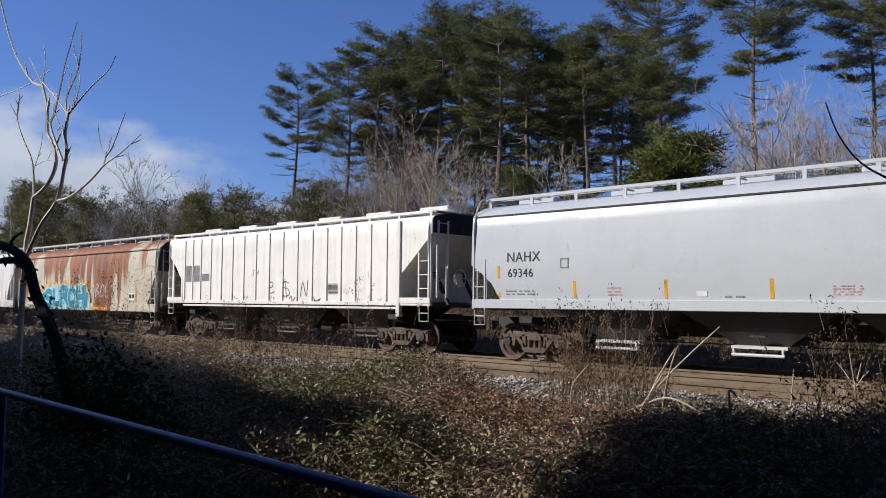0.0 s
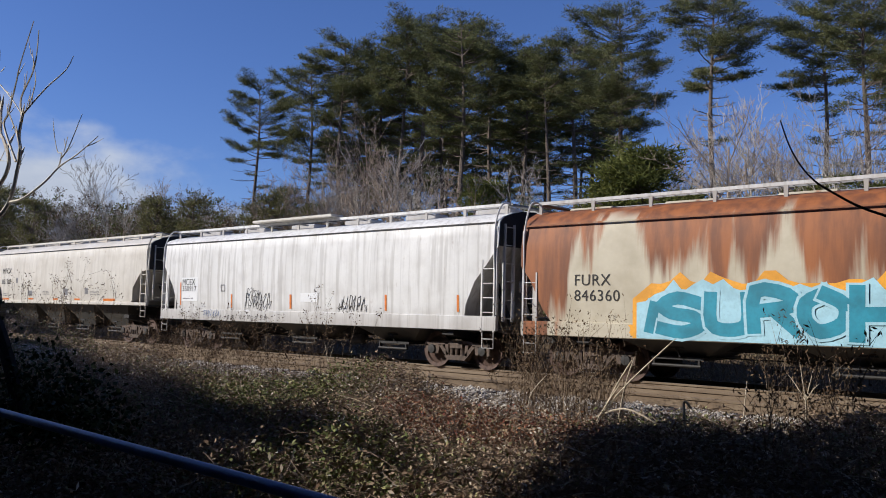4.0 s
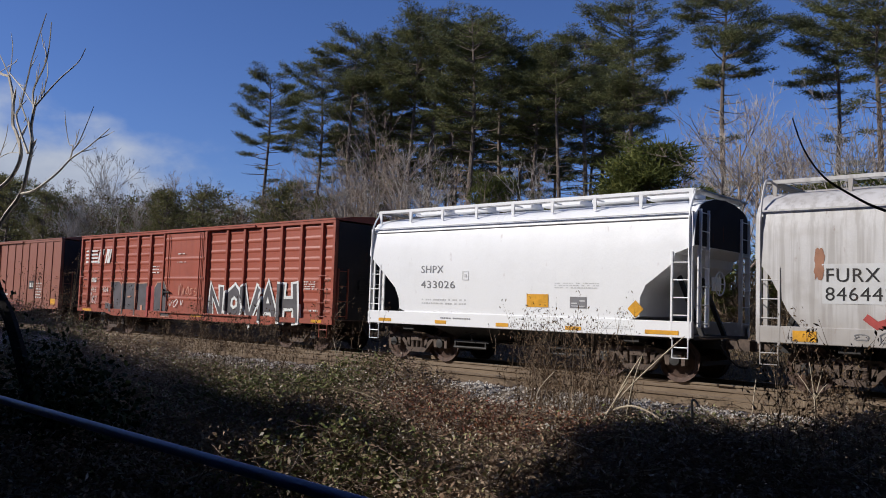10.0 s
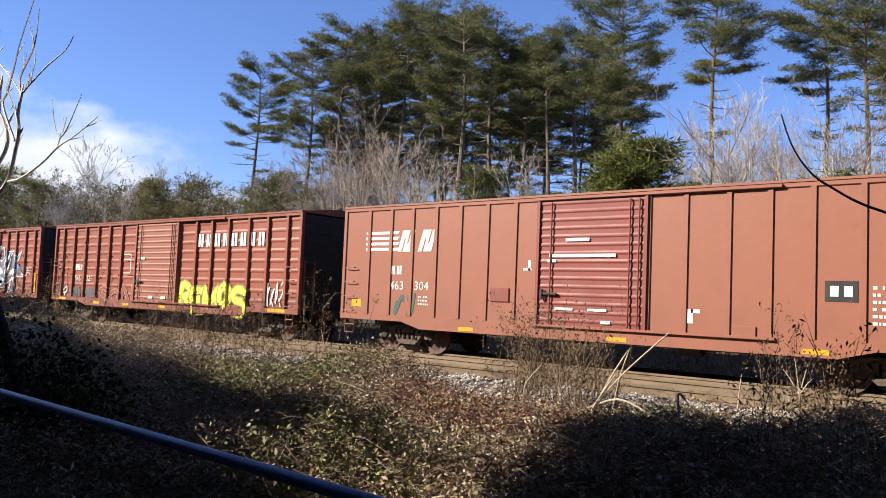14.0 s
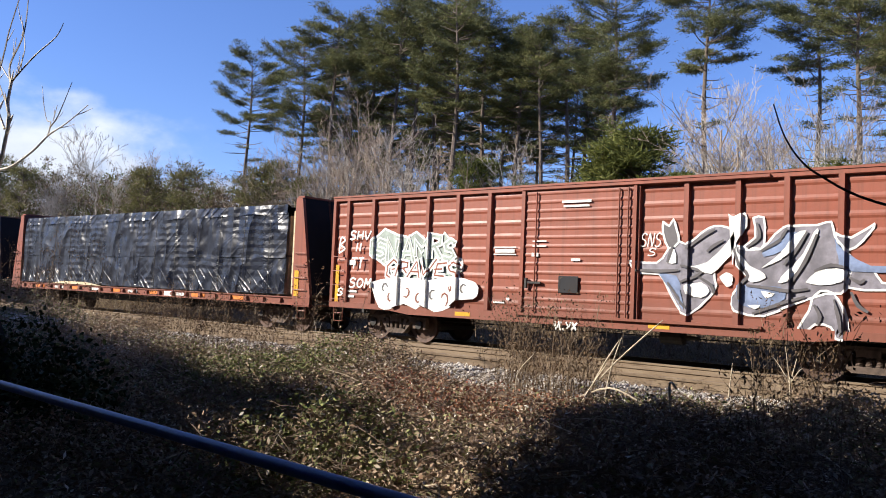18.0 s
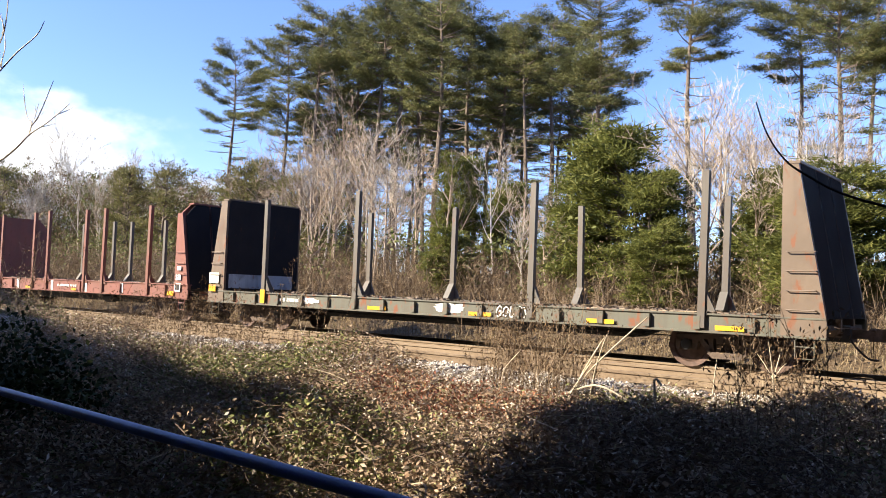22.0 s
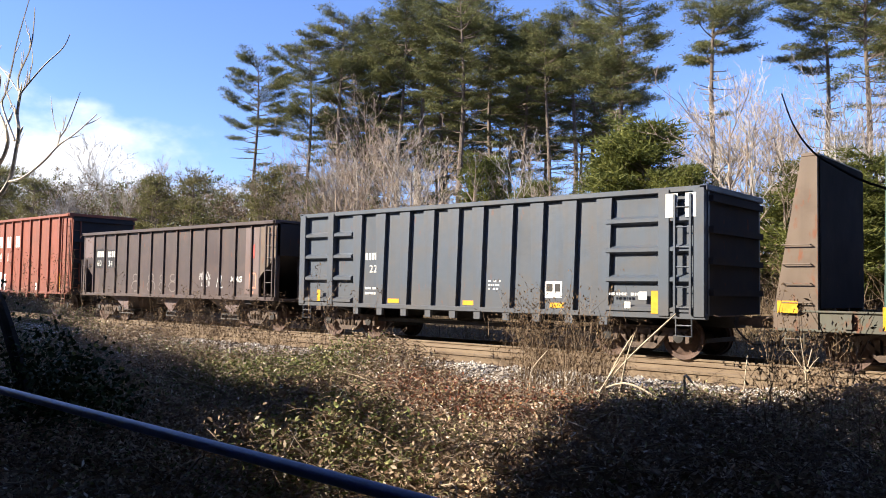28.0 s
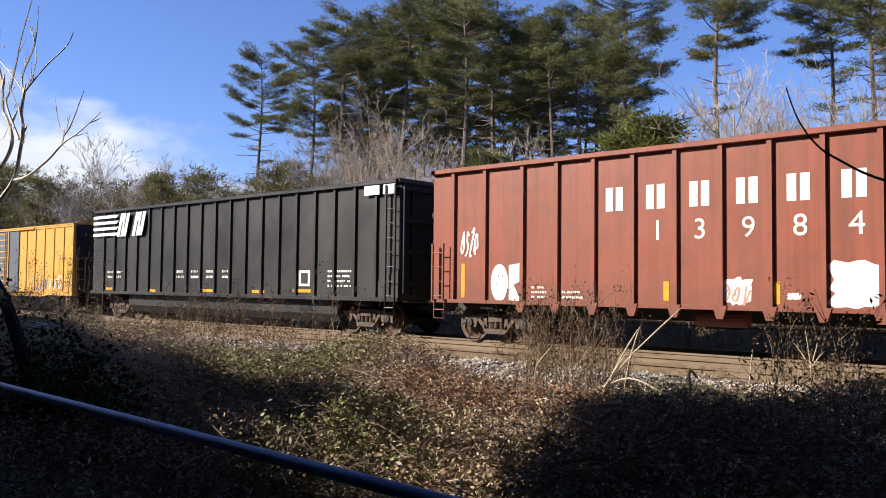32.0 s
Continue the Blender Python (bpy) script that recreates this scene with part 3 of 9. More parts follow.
bed_x = np.unique(np.concatenate([np.linspace(-420, -60, 120), np.linspace(-60, 12, 600), np.linspace(12, 300, 80)]))
grid_mesh("ballast_bed", bed_x, np.concatenate([np.linspace(10.9, 13, 26), np.linspace(13.2, 22.2, 50)]), bed_z, BED, "grey crushed-stone ballast bed under two tracks", "structure", "ballast")


def stones(n, x0, x1, y0, y1, size, seed):
    """Loose stones as flattened octahedra."""
    r = np.random.default_rng(seed)
    x, y = r.uniform(x0, x1, n), r.uniform(y0, y1, n)
    z = bed_z(x, y) + r.uniform(-0.01, 0.02, n)
    s = r.uniform(0.5, 1.0, n) * size
    base = np.array([(1, 0, 0), (0, 1, 0), (-1, 0, 0), (0, -1, 0), (0, 0, 1), (0, 0, -1)], float)
    v = base[None] * (r.uniform(0.6, 1.2, (n, 6, 3))) * s[:, None, None]
    v[:, :, 2] *= 0.75
    a = r.uniform(0, 6.28, n)
    c, sn = np.cos(a)[:, None], np.sin(a)[:, None]
    vx, vy = v[:, :, 0] * c - v[:, :, 1] * sn, v[:, :, 0] * sn + v[:, :, 1] * c
    v = np.stack([vx + x[:, None], vy + y[:, None], v[:, :, 2] + z[:, None]], 2)
    f = np.array([(0, 1, 4), (1, 2, 4), (2, 3, 4), (3, 0, 4), (1, 0, 5), (2, 1, 5), (3, 2, 5), (0, 3, 5)])
    me = bpy.data.meshes.new("ballast_stones")
    me.from_pydata(v.reshape(-1, 3).tolist(), [], (f[None] + (np.arange(n) * 6)[:, None, None]).reshape(-1, 3).tolist())
    me.materials.append(STONE)
    return tagged(new("ballast_stones", me), "loose pale grey ballast stones on the track shoulder", "gravel", "", "stuff")


stones(26000, -34, 1, 11.2, 13.6, 0.055, 5)
stones(6000, -34, 1, 13.6, 17.4, 0.05, 6)


def rail_section(y, z):
    """Flat-bottomed rail: foot, web and head."""
    p = [(-0.07, -0.18), (0.07, -0.18), (0.07, -0.168), (0.012, -0.15), (0.009, -0.05), (0.036, -0.042), (0.036, -0.006), (0.028, 0), (-0.028, 0), (-0.036, -0.006), (-0.036, -0.042), (-0.009, -0.05), (-0.012, -0.15), (-0.07, -0.168)]
    return [(y + a, z + b) for a, b in p]


def track(name, y, z, label):
    t = empty(name, pose(0, 0, 0), label, "railway track", "tracks", "structure")
    for d in (-0.7525, 0.7525):
        part("rail", Shape().slab(rail_section(y + d, z), "x", -420, 300), RAIL, t)
        part("rail_head_shine", Shape().box(-420, 300, y + d - 0.022, y + d + 0.022, z, z + 0.003), TREAD if z < 0.05 else RAIL, t)
    tie = Shape().block(-0.115, 0.115, y - 1.3, y + 1.3, z - 0.36, z - 0.185, 0.012).mesh("tie", TIE)
    plate = Shape().block(-0.09, 0.09, -0.17, 0.17, z - 0.186, z - 0.172, 0.003).mesh("tie_plate", RAIL)
    for i in range(150):
        x = -76 + i * 0.545
        ob = part("tie", tie, TIE, t, at=pose(x, 0, 0))
    for d in (-0.7525, 0.7525):
        for x in (-41, -29.2, -17.3, -5.4):
            part("joint_bar", Shape().block(x - 0.35, x + 0.35, y + d - 0.03, y + d + 0.03, z - 0.145, z - 0.05, 0.006), RAIL, t)
        for i in range(150):
            part("tie_plate", plate, RAIL, t, at=pose(-76 + i * 0.545, y + d, 0))
    return t


track("track_near", 14.23, 0.13, "empty rusty steel track on wooden ties in ballast")
track("track_far", 18.5, 0.0, "rusty steel track carrying the freight train")

# ---- rolling stock ----
TRACK_Y = 18.5
WHEEL_R = 0.46
CARS, WHEELSETS = [], []
MESHES = {}


def shared(key, make, material, smooth=False):
    if key not in MESHES:
        MESHES[key] = make().mesh(key.split("|")[0], material, smooth)
    return MESHES[key]


def make_wheelset():
    s = Shape()
    for side in (-1, 1):
        prof = [(0.1, -0.09), (0.13, -0.07), (0.14, -0.03), (0.36, 0.0), (0.39, -0.05), (0.455, -0.06), (0.46, 0.05), (0.49, 0.06), (0.49, 0.085), (0.39, 0.075),
                (0.36, 0.03), (0.14, 0.05), (0.1, 0.07)]
        s.lathe([(r, -side * -h) for r, h in prof], (0, side * 0.76, 0), "y", 24)
    s.lathe([(0.085, -1.0), (0.085, 1.0)], (0, 0, 0), "y", 10)
    return s


def make_sideframe(side):
    """A cast truck side: arched top, sloping legs to a low centre, open windows."""
    s = Shape()
    a, b = sorted((side * 0.93, side * 1.07))
    s.slab([(-1.12, 0.66), (-0.62, 0.68), (-0.4, 0.72), (0.4, 0.72), (0.62, 0.68), (1.12, 0.66), (1.12, 0.55), (0.6, 0.58), (0.4, 0.62), (-0.4, 0.62), (-0.6, 0.58), (-1.12, 0.55)], "y", a, b)
    for d in (-1, 1):
        s.slab([(d * 0.66, 0.6), (d * 0.52, 0.6), (d * 0.2, 0.27), (d * 0.34, 0.24)], "y", a, b)
        s.slab([(d * 1.13, 0.66), (d * 1.13, 0.36), (d * 1.05, 0.34), (d * 1.02, 0.56)], "y", a, b)
        s.slab([(d * 0.76, 0.58), (d * 0.62, 0.58), (d * 0.66, 0.36), (d * 0.76, 0.36)], "y", a, b)
        s.slab([(d * 0.42, 0.66), (d * 0.3, 0.66), (d * 0.28, 0.28), (d * 0.36, 0.28)], "y", a, b)
    s.slab([(-0.42, 0.3), (-0.3, 0.2), (0.3, 0.2), (0.42, 0.3), (0.3, 0.33), (-0.3, 0.33)], "y", a - 0.03, b + 0.03)
    return s


def make_journal():
    return Shape().lathe([(0.04, -0.06), (0.12, -0.05), (0.13, 0.02), (0.13, 0.1)], (0, 0, 0), "y", 14)


def make_spring():
    prof = []
    for i in range(8):
        z = 0.33 + i * 0.028
        prof += [(0.075, z), (0.06, z + 0.014)]
    return Shape().lathe(prof, (0, 0, 0), "z", 10)


def truck(car, x):
    t = part("truck", shared("truck_bolster", lambda: Shape().box(-0.22, 0.22, -1.1, 1.1, 0.52, 0.66).box(-0.85, 0.85, -0.1, 0.1, 0.3, 0.42)
                             .box(-0.5, -0.42, -0.75, 0.75, 0.3, 0.44).box(0.42, 0.5, -0.75, 0.75, 0.3, 0.44), STEEL), STEEL, car, at=pose(x, 0, 0))
    for side in (-1, 1):
        part("side_frame", shared(f"side_frame|{side}", lambda: make_sideframe(side), STEEL), STEEL, t)
        for dx in (-0.18, 0.0, 0.18):
            part("spring", shared("spring", make_spring, STEEL), STEEL, t, at=pose(dx, side * 1.02, 0))
    for dx in (-0.89, 0.89):
        w = part("wheel_set", shared("wheel_set", make_wheelset, WHEEL, True), WHEEL, t, at=pose(dx, 0, WHEEL_R))
        WHEELSETS.append((w, dx))
        for side in (-1, 1):
            part("journal_bearing", shared("journal_bearing", make_journal, GREASE, True), GREASE, t, at=pose(dx, side * 1.06, WHEEL_R + 0.01, 0, 0, 0 if side < 0 else 180))
    for dx in (-1.39, 1.39):
        part("brake_beam", shared("brake_beam", lambda: Shape().block(-0.03, 0.03, -0.8, 0.8, 0.36, 0.46, 0.008), GREASE), GREASE, t, at=pose(dx, 0, 0))
    return t


def make_coupler():
    s = Shape().box(-0.05, 0.42, -0.09, 0.09, 0.76, 0.94)
    s.slab([(0.38, -0.16), (0.62, -0.16), (0.7, -0.04), (0.64, 0.0), (0.52, -0.06), (0.5, 0.12), (0.38, 0.16)], "z", 0.72, 0.98)
    return s


def running_gear(car, length, inset=1.9, material=None, sill=(0.72, 1.0), steps=True, brake=True):
    material = material or GREASE
    part("centre_sill", Shape().box(-0.1, length + 0.1, -0.3, 0.3, sill[0], sill[1]), material, car)
    for x in (inset, length - inset):
        truck(car, x)
        part("body_bolster", Shape().slab([(-1.45, sill[1] + 0.02), (-1.45, sill[1] - 0.12), (-0.3, sill[0] - 0.04), (0.3, sill[0] - 0.04), (1.45, sill[1] - 0.12), (1.45, sill[1] + 0.02)], "x", x - 0.2, x + 0.2), material, car)
    for end, x in ((0, -0.05), (1, length + 0.05)):
        turn = 180 if end == 0 else 0
        part("coupler", shared("coupler", make_coupler, STEEL), STEEL, car, at=pose(x, 0, 0, 0, 0, turn))
        d = 1 if end else -1
        part("air_hose", Shape().tube(curve_pts([(x + d * 0.02, -0.35, 0.85), (x + d * 0.18, -0.34, 0.6), (x + d * 0.4, -0.25, 0.38), (x + d * 0.55, -0.12, 0.36)], 4), 0.022, 6), GREASE, car)
        part("uncoupling_lever", Shape().tube([(x + d * 0.06, -1.5, 1.0), (x + d * 0.14, -1.45, 0.98), (x + d * 0.16, -0.3, 0.98), (x + d * 0.3, -0.1, 0.95)], 0.014, 5), STEEL, car)
    if brake:
        part("brake_cylinder", Shape().lathe([(0.1, -0.3), (0.17, -0.28), (0.17, 0.25), (0.06, 0.3), (0.04, 0.6)], (length * 0.62, -0.6, 0.62), "x", 14), GREASE, car)
        part("air_reservoir", Shape().lathe([(0.05, -0.5), (0.18, -0.45), (0.18, 0.45), (0.05, 0.5)], (length * 0.4, 0.5, 0.68), "x", 14), GREASE, car)
        part("brake_rod", Shape().tube([(2.2, -0.4, 0.6), (length - 2.2, -0.4, 0.6)], 0.016, 5), GREASE, car)


def ladder(car, x0, x1, z0, z1, y, material, pitch=0.4, name="ladder", depth=0.05):
    s = Shape()
    for x in (x0, x1):
        s.box(x - 0.022, x + 0.022, y - 0.01, y + depth, z0, z1)
    n = max(2, int((z1 - z0) / pitch + 0.5))
    for i in range(n):
        z = z0 + (i + 0.35) * (z1 - z0) / n
        s.tube([(x0, y + 0.015, z), (x1, y + 0.015, z)], 0.014, 5)
    part(name, s, material, car)


def end_ladder(car, x, facing, z0, z1, y0, y1, material):
    s = Shape()
    n = int((z1 - z0) / 0.4)
    for i in range(n + 1):
        z = z0 + i * (z1 - z0) / n
        s.tube([(x, y0, z), (x + facing * 0.08, y0, z), (x + facing * 0.08, y1, z), (x, y1, z)], 0.013, 5)
    for y in (y0, y1):
        s.box(*sorted((x, x + facing * 0.09)), y - 0.02, y + 0.02, z0 - 0.08, z1 + 0.08)
    part("end_ladder", s, material, car)


def grab(car, x0, x1, z, y, material, drop=0.0):
    part("grab_iron", Shape().tube([(x0, y + 0.07, z), (x0, y, z), (x1, y, z), (x1, y + 0.07, z)], 0.013, 5), material, car)


def sill_step(car, x, y, z, material, w=0.36, h=0.42):
    part("sill_step", Shape().tube([(x - w / 2, y, z), (x - w / 2, y, z - h), (x + w / 2, y, z - h), (x + w / 2, y, z)], 0.018, 5)
         .tube([(x - w / 2, y, z - h * 0.45), (x + w / 2, y, z - h * 0.45)], 0.016, 5), material, car)


def brake_wheel(car, x, facing, z, material):
    s = Shape()
    ring = [(x + facing * 0.14, -0.5 + 0.26 * math.cos(a), z + 0.26 * math.sin(a)) for a in [2 * math.pi * k / 18 for k in range(19)]]
    s.tube(ring, 0.018, 5, False)
    for k in range(4):
        a = math.pi * k / 2
        s.tube([(x + facing * 0.1, -0.5, z), (x + facing * 0.14, -0.5 + 0.26 * math.cos(a), z + 0.26 * math.sin(a))], 0.014, 5)
    s.box(*sorted((x, x + facing * 0.12)), -0.62, -0.38, z - 0.16, z + 0.14)
    part("brake_wheel", s, material, car)


def begin_car(name, left, length, label, category):
    car = empty(name, pose(left, TRACK_Y, 0), label, category, "freight cars of the train")
    CARS.append((car, left))
    return car


def half_width(profile, z):
    for (y0, z0), (y1, z1) in zip(profile, profile[1:]):
        if z0 <= z <= z1:
            return y0 + (y1 - y0) * (z - z0) / max(1e-6, z1 - z0)
    return profile[-1][0] if z > profile[-1][1] else profile[0][0]


def loft_body(length, stations, profile, name, material, car, ends=0.0):
    """A hopper body: the cross-section's lower edge rises towards the ends along the slope sheets."""
    s = Shape()
    rings = []
    for x, low in stations:
        zs = [low] + [z for _, z in profile if z > low + 0.02]
        zs = [low] + list(np.linspace(low, profile[-1][1], 13)[1:-1]) + [profile[-1][1]]
        # keep the roof's own breaks
        roof = [z for _, z in profile if z > 3.5]
        side = list(np.linspace(low, 3.5, 9))
        zs = side + roof
        near = [(x, -half_width(profile, z), z) for z in zs]
        far = [(x, half_width(profile, z), z) for z in reversed(zs)]
        rings.append(near + far)
    n = len(rings[0])
    verts = [p for r in rings for p in r]
    faces = []
    for i in range(len(rings) - 1):
        for k in range(n):
            q = (k + 1) % n
            faces.append((i * n + k, i * n + q, (i + 1) * n + q, (i + 1) * n + k))
    faces += [tuple(range(n)), tuple(range((len(rings) - 1) * n, len(rings) * n))]
    s.add(verts, faces)
    return part(name, s, material, car, smooth=True)


def roof_walk(car, length, z, y, material, rail, x0=0.1, posts=12, drop=0.3):
    """Running boards on stands along both roof edges, with cross boards at the ends."""
    for side in (-1, 1):
        s = Shape()
        a, b = sorted((side * (y - 0.42), side * y))
        for k in range(5):
            yy = a + (b - a) * k / 4
            s.box(x0, length - x0, yy - 0.008, yy + 0.008, z - 0.035, z)
        n = int(length / 0.3)
        for i in range(n + 1):
            x = x0 + (length - 2 * x0) * i / n
            s.box(x - 0.006, x + 0.006, a, b, z - 0.03, z - 0.006)
        part("running_board", s, GALV, car)
        part("board_edge", Shape().box(x0, length - x0, side * y - 0.02, side * y + 0.02, z - 0.06, z + 0.015), rail, car)
        for i in range(posts):
            x = x0 + 0.06 + (length - 2 * x0 - 0.12) * i / (posts - 1)
            part("board_stand", shared(f"board_stand|{rail.name}{drop:.2f}", lambda: Shape().slab([(-0.05, 0), (0.05, 0), (0.035, -drop), (-0.035, -drop)], "y", -0.02, 0.02)
                                       .box(-0.02, 0.02, -0.02, 0.4, -0.06, -0.03), rail), rail, car, at=pose(x, side * y, z - 0.05, 0, 0, 0 if side < 0 else 180))
    for x in (x0, length - x0):
        part("cross_board", Shape().box(x - 0.14, x + 0.14, -y, y, z - 0.045, z - 0.01), GALV, car)


def hatches(car, length, z, material, count=8):
    for i in range(count):
        x = 1.2 + (length - 2.4) * i / (count - 1)
        part("hatch_cover", shared(f"hatch_cover|{material.name}", lambda: Shape().block(-0.62, 0.62, -0.3, 0.3, -0.1, 0.06, 0.03), material), material, car, at=pose(x, 0, z))


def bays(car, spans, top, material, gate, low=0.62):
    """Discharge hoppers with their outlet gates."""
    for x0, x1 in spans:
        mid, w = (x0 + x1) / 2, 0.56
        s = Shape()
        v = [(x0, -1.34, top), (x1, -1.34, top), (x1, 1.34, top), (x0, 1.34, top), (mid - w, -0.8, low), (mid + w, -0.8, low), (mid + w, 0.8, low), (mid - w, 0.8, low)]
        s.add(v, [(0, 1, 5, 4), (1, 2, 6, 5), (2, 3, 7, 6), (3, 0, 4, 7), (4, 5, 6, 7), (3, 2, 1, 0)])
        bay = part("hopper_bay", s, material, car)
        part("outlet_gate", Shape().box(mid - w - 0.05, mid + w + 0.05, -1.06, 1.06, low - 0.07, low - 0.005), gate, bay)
        part("gate_rail", Shape().tube([(mid - w - 0.02, -1.08, low - 0.2), (mid + w, -1.08, low - 0.2)], 0.035, 8).box(mid - w, mid - w + 0.04, -1.1, -1.02, low - 0.2, low - 0.06)
             .box(mid + w - 0.06, mid + w - 0.02, -1.1, -1.02, low - 0.2, low - 0.06), gate, bay)
        part("gate_lock", Shape().box(mid - 0.16, mid + 0.18, -1.13, -1.07, low + 0.18, low + 0.22).tube([(mid, -1.12, low + 0.2), (mid + 0.1, -1.13, low)], 0.02, 5), GREASE, bay)


def hopper(name, left, length, label, mat, cut_left, cut_right, zs, seam, walk_z, rail, bay_spans, bay_mat, gate, walk_y=1.0, sill=0.22,
           ribs=None, profile=None, posts=12, stripe=True, ladder_mat=None, inset=1.75):
    """A covered hopper. cuts: (in from the end, lower edge) from the end inwards."""
    car = begin_car(name, left, length, label, "hopper car")
    ladder_mat = ladder_mat or rail
    if profile is None:
        profile = [(1.5, zs), (1.57, zs + 0.5), (1.6, 2.5), (1.585, 3.2), (1.545, seam), (1.5, seam + 0.06), (1.35, seam + 0.17), (1.05, seam + 0.3), (0.6, seam + 0.4), (0.0, seam + 0.44)]
    SIDES[car.name] = (profile, zs, sill)
    stations = [(d, z) for d, z in cut_left]
    stations += [(length * k / 8, zs) for k in range(1, 8) if cut_left[-1][0] + 0.2 < length * k / 8 < length - cut_right[-1][0] - 0.2]
    stations += [(length - d, z) for d, z in reversed(cut_right)]
    loft_body(length, stations, profile, "body", mat, car)
    if stripe:
        for side in (-1, 1):
            part("roof_seam", Shape().box(0.05, length - 0.05, *sorted((side * 1.53, side * 1.57)), seam - 0.01, seam + 0.025), BLACK if stripe == "dark" else mat, car)
    for side in (-1, 1):
        part("side_sill", Shape().block(0.02, length - 0.02, *sorted((side * 1.5, side * 1.605)), zs - 0.02, zs + sill, 0.012), mat, car)
    # Added dark end sheets stand in for shade over the body's own ends.
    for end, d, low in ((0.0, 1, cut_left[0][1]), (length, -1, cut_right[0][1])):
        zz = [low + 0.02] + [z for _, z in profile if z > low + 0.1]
        part("end_sheet", Shape().slab([(-half_width(profile, z) + 0.04, z) for z in zz] + [(half_width(profile, z) - 0.04, z) for z in reversed(zz)], "x", *sorted((end, end - d * 0.014))), SHADE_DARK, car)
    # Platforms get dark steel instead of body paint, to read as shaded.
    for end, d in ((0.02, 1), (length - 0.02, -1)):
        part("end_platform", Shape().box(*sorted((end, end + d * 1.3)), -1.5, 1.5, zs - 0.06, zs + 0.02), GREASE, car)
        for side in (-1, 1):
            x = end + d * 0.05
            part("corner_post", Shape().box(*sorted((x - 0.035, x + 0.035)), *sorted((side * 1.5, side * 1.58)), zs, seam - 0.1), rail, car)
            part("end_brace", Shape().slab([(end + d * 0.15, zs), (end + d * 0.25, zs), (end + d * 0.85, 2.4), (end + d * 0.75, 2.4)], "y", *sorted((side * 0.55, side * 0.65))), GREASE, car)
        end_ladder(car, end, -d, zs + 0.3, seam - 0.1, 0.9, 1.35, rail)
        end_ladder(car, end, -d, zs + 0.3, seam - 0.1, -1.35, -0.95, rail)
    brake_wheel(car, length - 0.02, 1, 2.2, rail)
    running_gear(car, length, inset, GREASE, (0.74, zs - 0.04 if zs < 1.3 else 1.1))
    roof_walk(car, length, walk_z, walk_y, mat, rail, 0.12, posts)
    hatches(car, length, seam + 0.5, mat, 6)
    bays(car, bay_spans, zs - 0.02, bay_mat, gate)
    for x in (0.28, length - 0.3):
        ladder(car, x - 0.2, x + 0.2, zs - 0.05, seam - 1.15 if x < 1 else seam - 0.95, -1.6, ladder_mat)
        sill_step(car, x, -1.57, zs - 0.04, ladder_mat)
    if ribs:
        for x in ribs:
            part("side_rib", shared(f"side_rib|{mat.name}{zs}", lambda: Shape().slab([(-0.03, -1.6), (0.03, -1.6), (0.042, -1.57), (-0.042, -1.57)], "z", zs + 0.06, seam), mat), mat, car, at=pose(x, 0, 0))
    # roof-edge hand rails down the ends
    for x in (0.1, length - 0.1):
        part("end_handrail", Shape().tube(curve_pts([(x, -1.58, zs + 1.2), (x, -1.6, seam - 0.2), (x, -1.35, walk_z - 0.1), (x, -walk_y, walk_z)], 4), 0.024, 6), rail, car)
    return car


# paints of the cars
P_GREY = paint("light_grey_paint", (0.50, 0.52, 0.55), 0.0, 0.06, streak=0.06, fade=0.04, rough=0.35)
P_CREAM = paint("cream_white_paint", (0.84, 0.81, 0.75), 0.14, 0.1, streak=0.12, fade=0.06, splash=0.2)
P_WHITE = paint("chalky_white_paint", (0.74, 0.73, 0.71), 0.03, 0.16, streak=0.3, splash=0.5)
P_CLEAN = paint("fresh_white_paint", (0.82, 0.82, 0.82), 0.0, 0.04, streak=0.05, fade=0.03, rough=0.35)
P_DULL = paint("dingy_white_paint", (0.66, 0.62, 0.55), 0.05, 0.25, dust=(0.33, 0.27, 0.2), streak=0.35, splash=0.3, fade=0.15)
P_STONE = paint("weathered_grey_paint", (0.58, 0.565, 0.555), 0.08, 0.3, dust=(0.24, 0.2, 0.16), streak=0.5, splash=0.6)
# Bay paints carry the shade below the sills on top of their grey.
P_SHADEBAY = paint("sooty_grey_paint", (0.065, 0.062, 0.055), 0.05, 0.35, streak=0.4)
P_SHADEBAY_BLACK = paint("black_bay_paint", (0.03, 0.03, 0.032), 0.05, 0.3, dust=(0.06, 0.05, 0.04), streak=0.3)
P_PALE = paint("pale_gate_paint", (0.62, 0.62, 0.62), 0.05, 0.2)
# Near-black for car ends: the shade between cars is put into the colour.
SHADE_DARK = paint("sooty_end_paint", (0.045, 0.045, 0.048), 0.15, 0.4, dust=(0.07, 0.055, 0.045), streak=0.4, rough=0.85, gloss=0.04)
P_RED = paint("red_oxide_paint", (0.345, 0.082, 0.044), 0.06, 0.3, dust=(0.18, 0.055, 0.038), streak=0.4, splash=0.25)
P_BROWN = paint("faded_brown_red_paint", (0.275, 0.104, 0.065), 0.06, 0.25, dust=(0.19, 0.08, 0.055), streak=0.25)
P_DOOR = paint("maroon_door_paint", (0.22, 0.055, 0.045), 0.08, 0.2, streak=0.25)
P_SOU = paint("rusty_red_paint", (0.265, 0.077, 0.045), 0.2, 0.45, dust=(0.15, 0.062, 0.042), streak=0.7, splash=0.55)
P_FLATRED = paint("sun_faded_red_paint", (0.215, 0.078, 0.06), 0.3, 0.5, dust=(0.15, 0.078, 0.06), streak=0.6, splash=0.3)
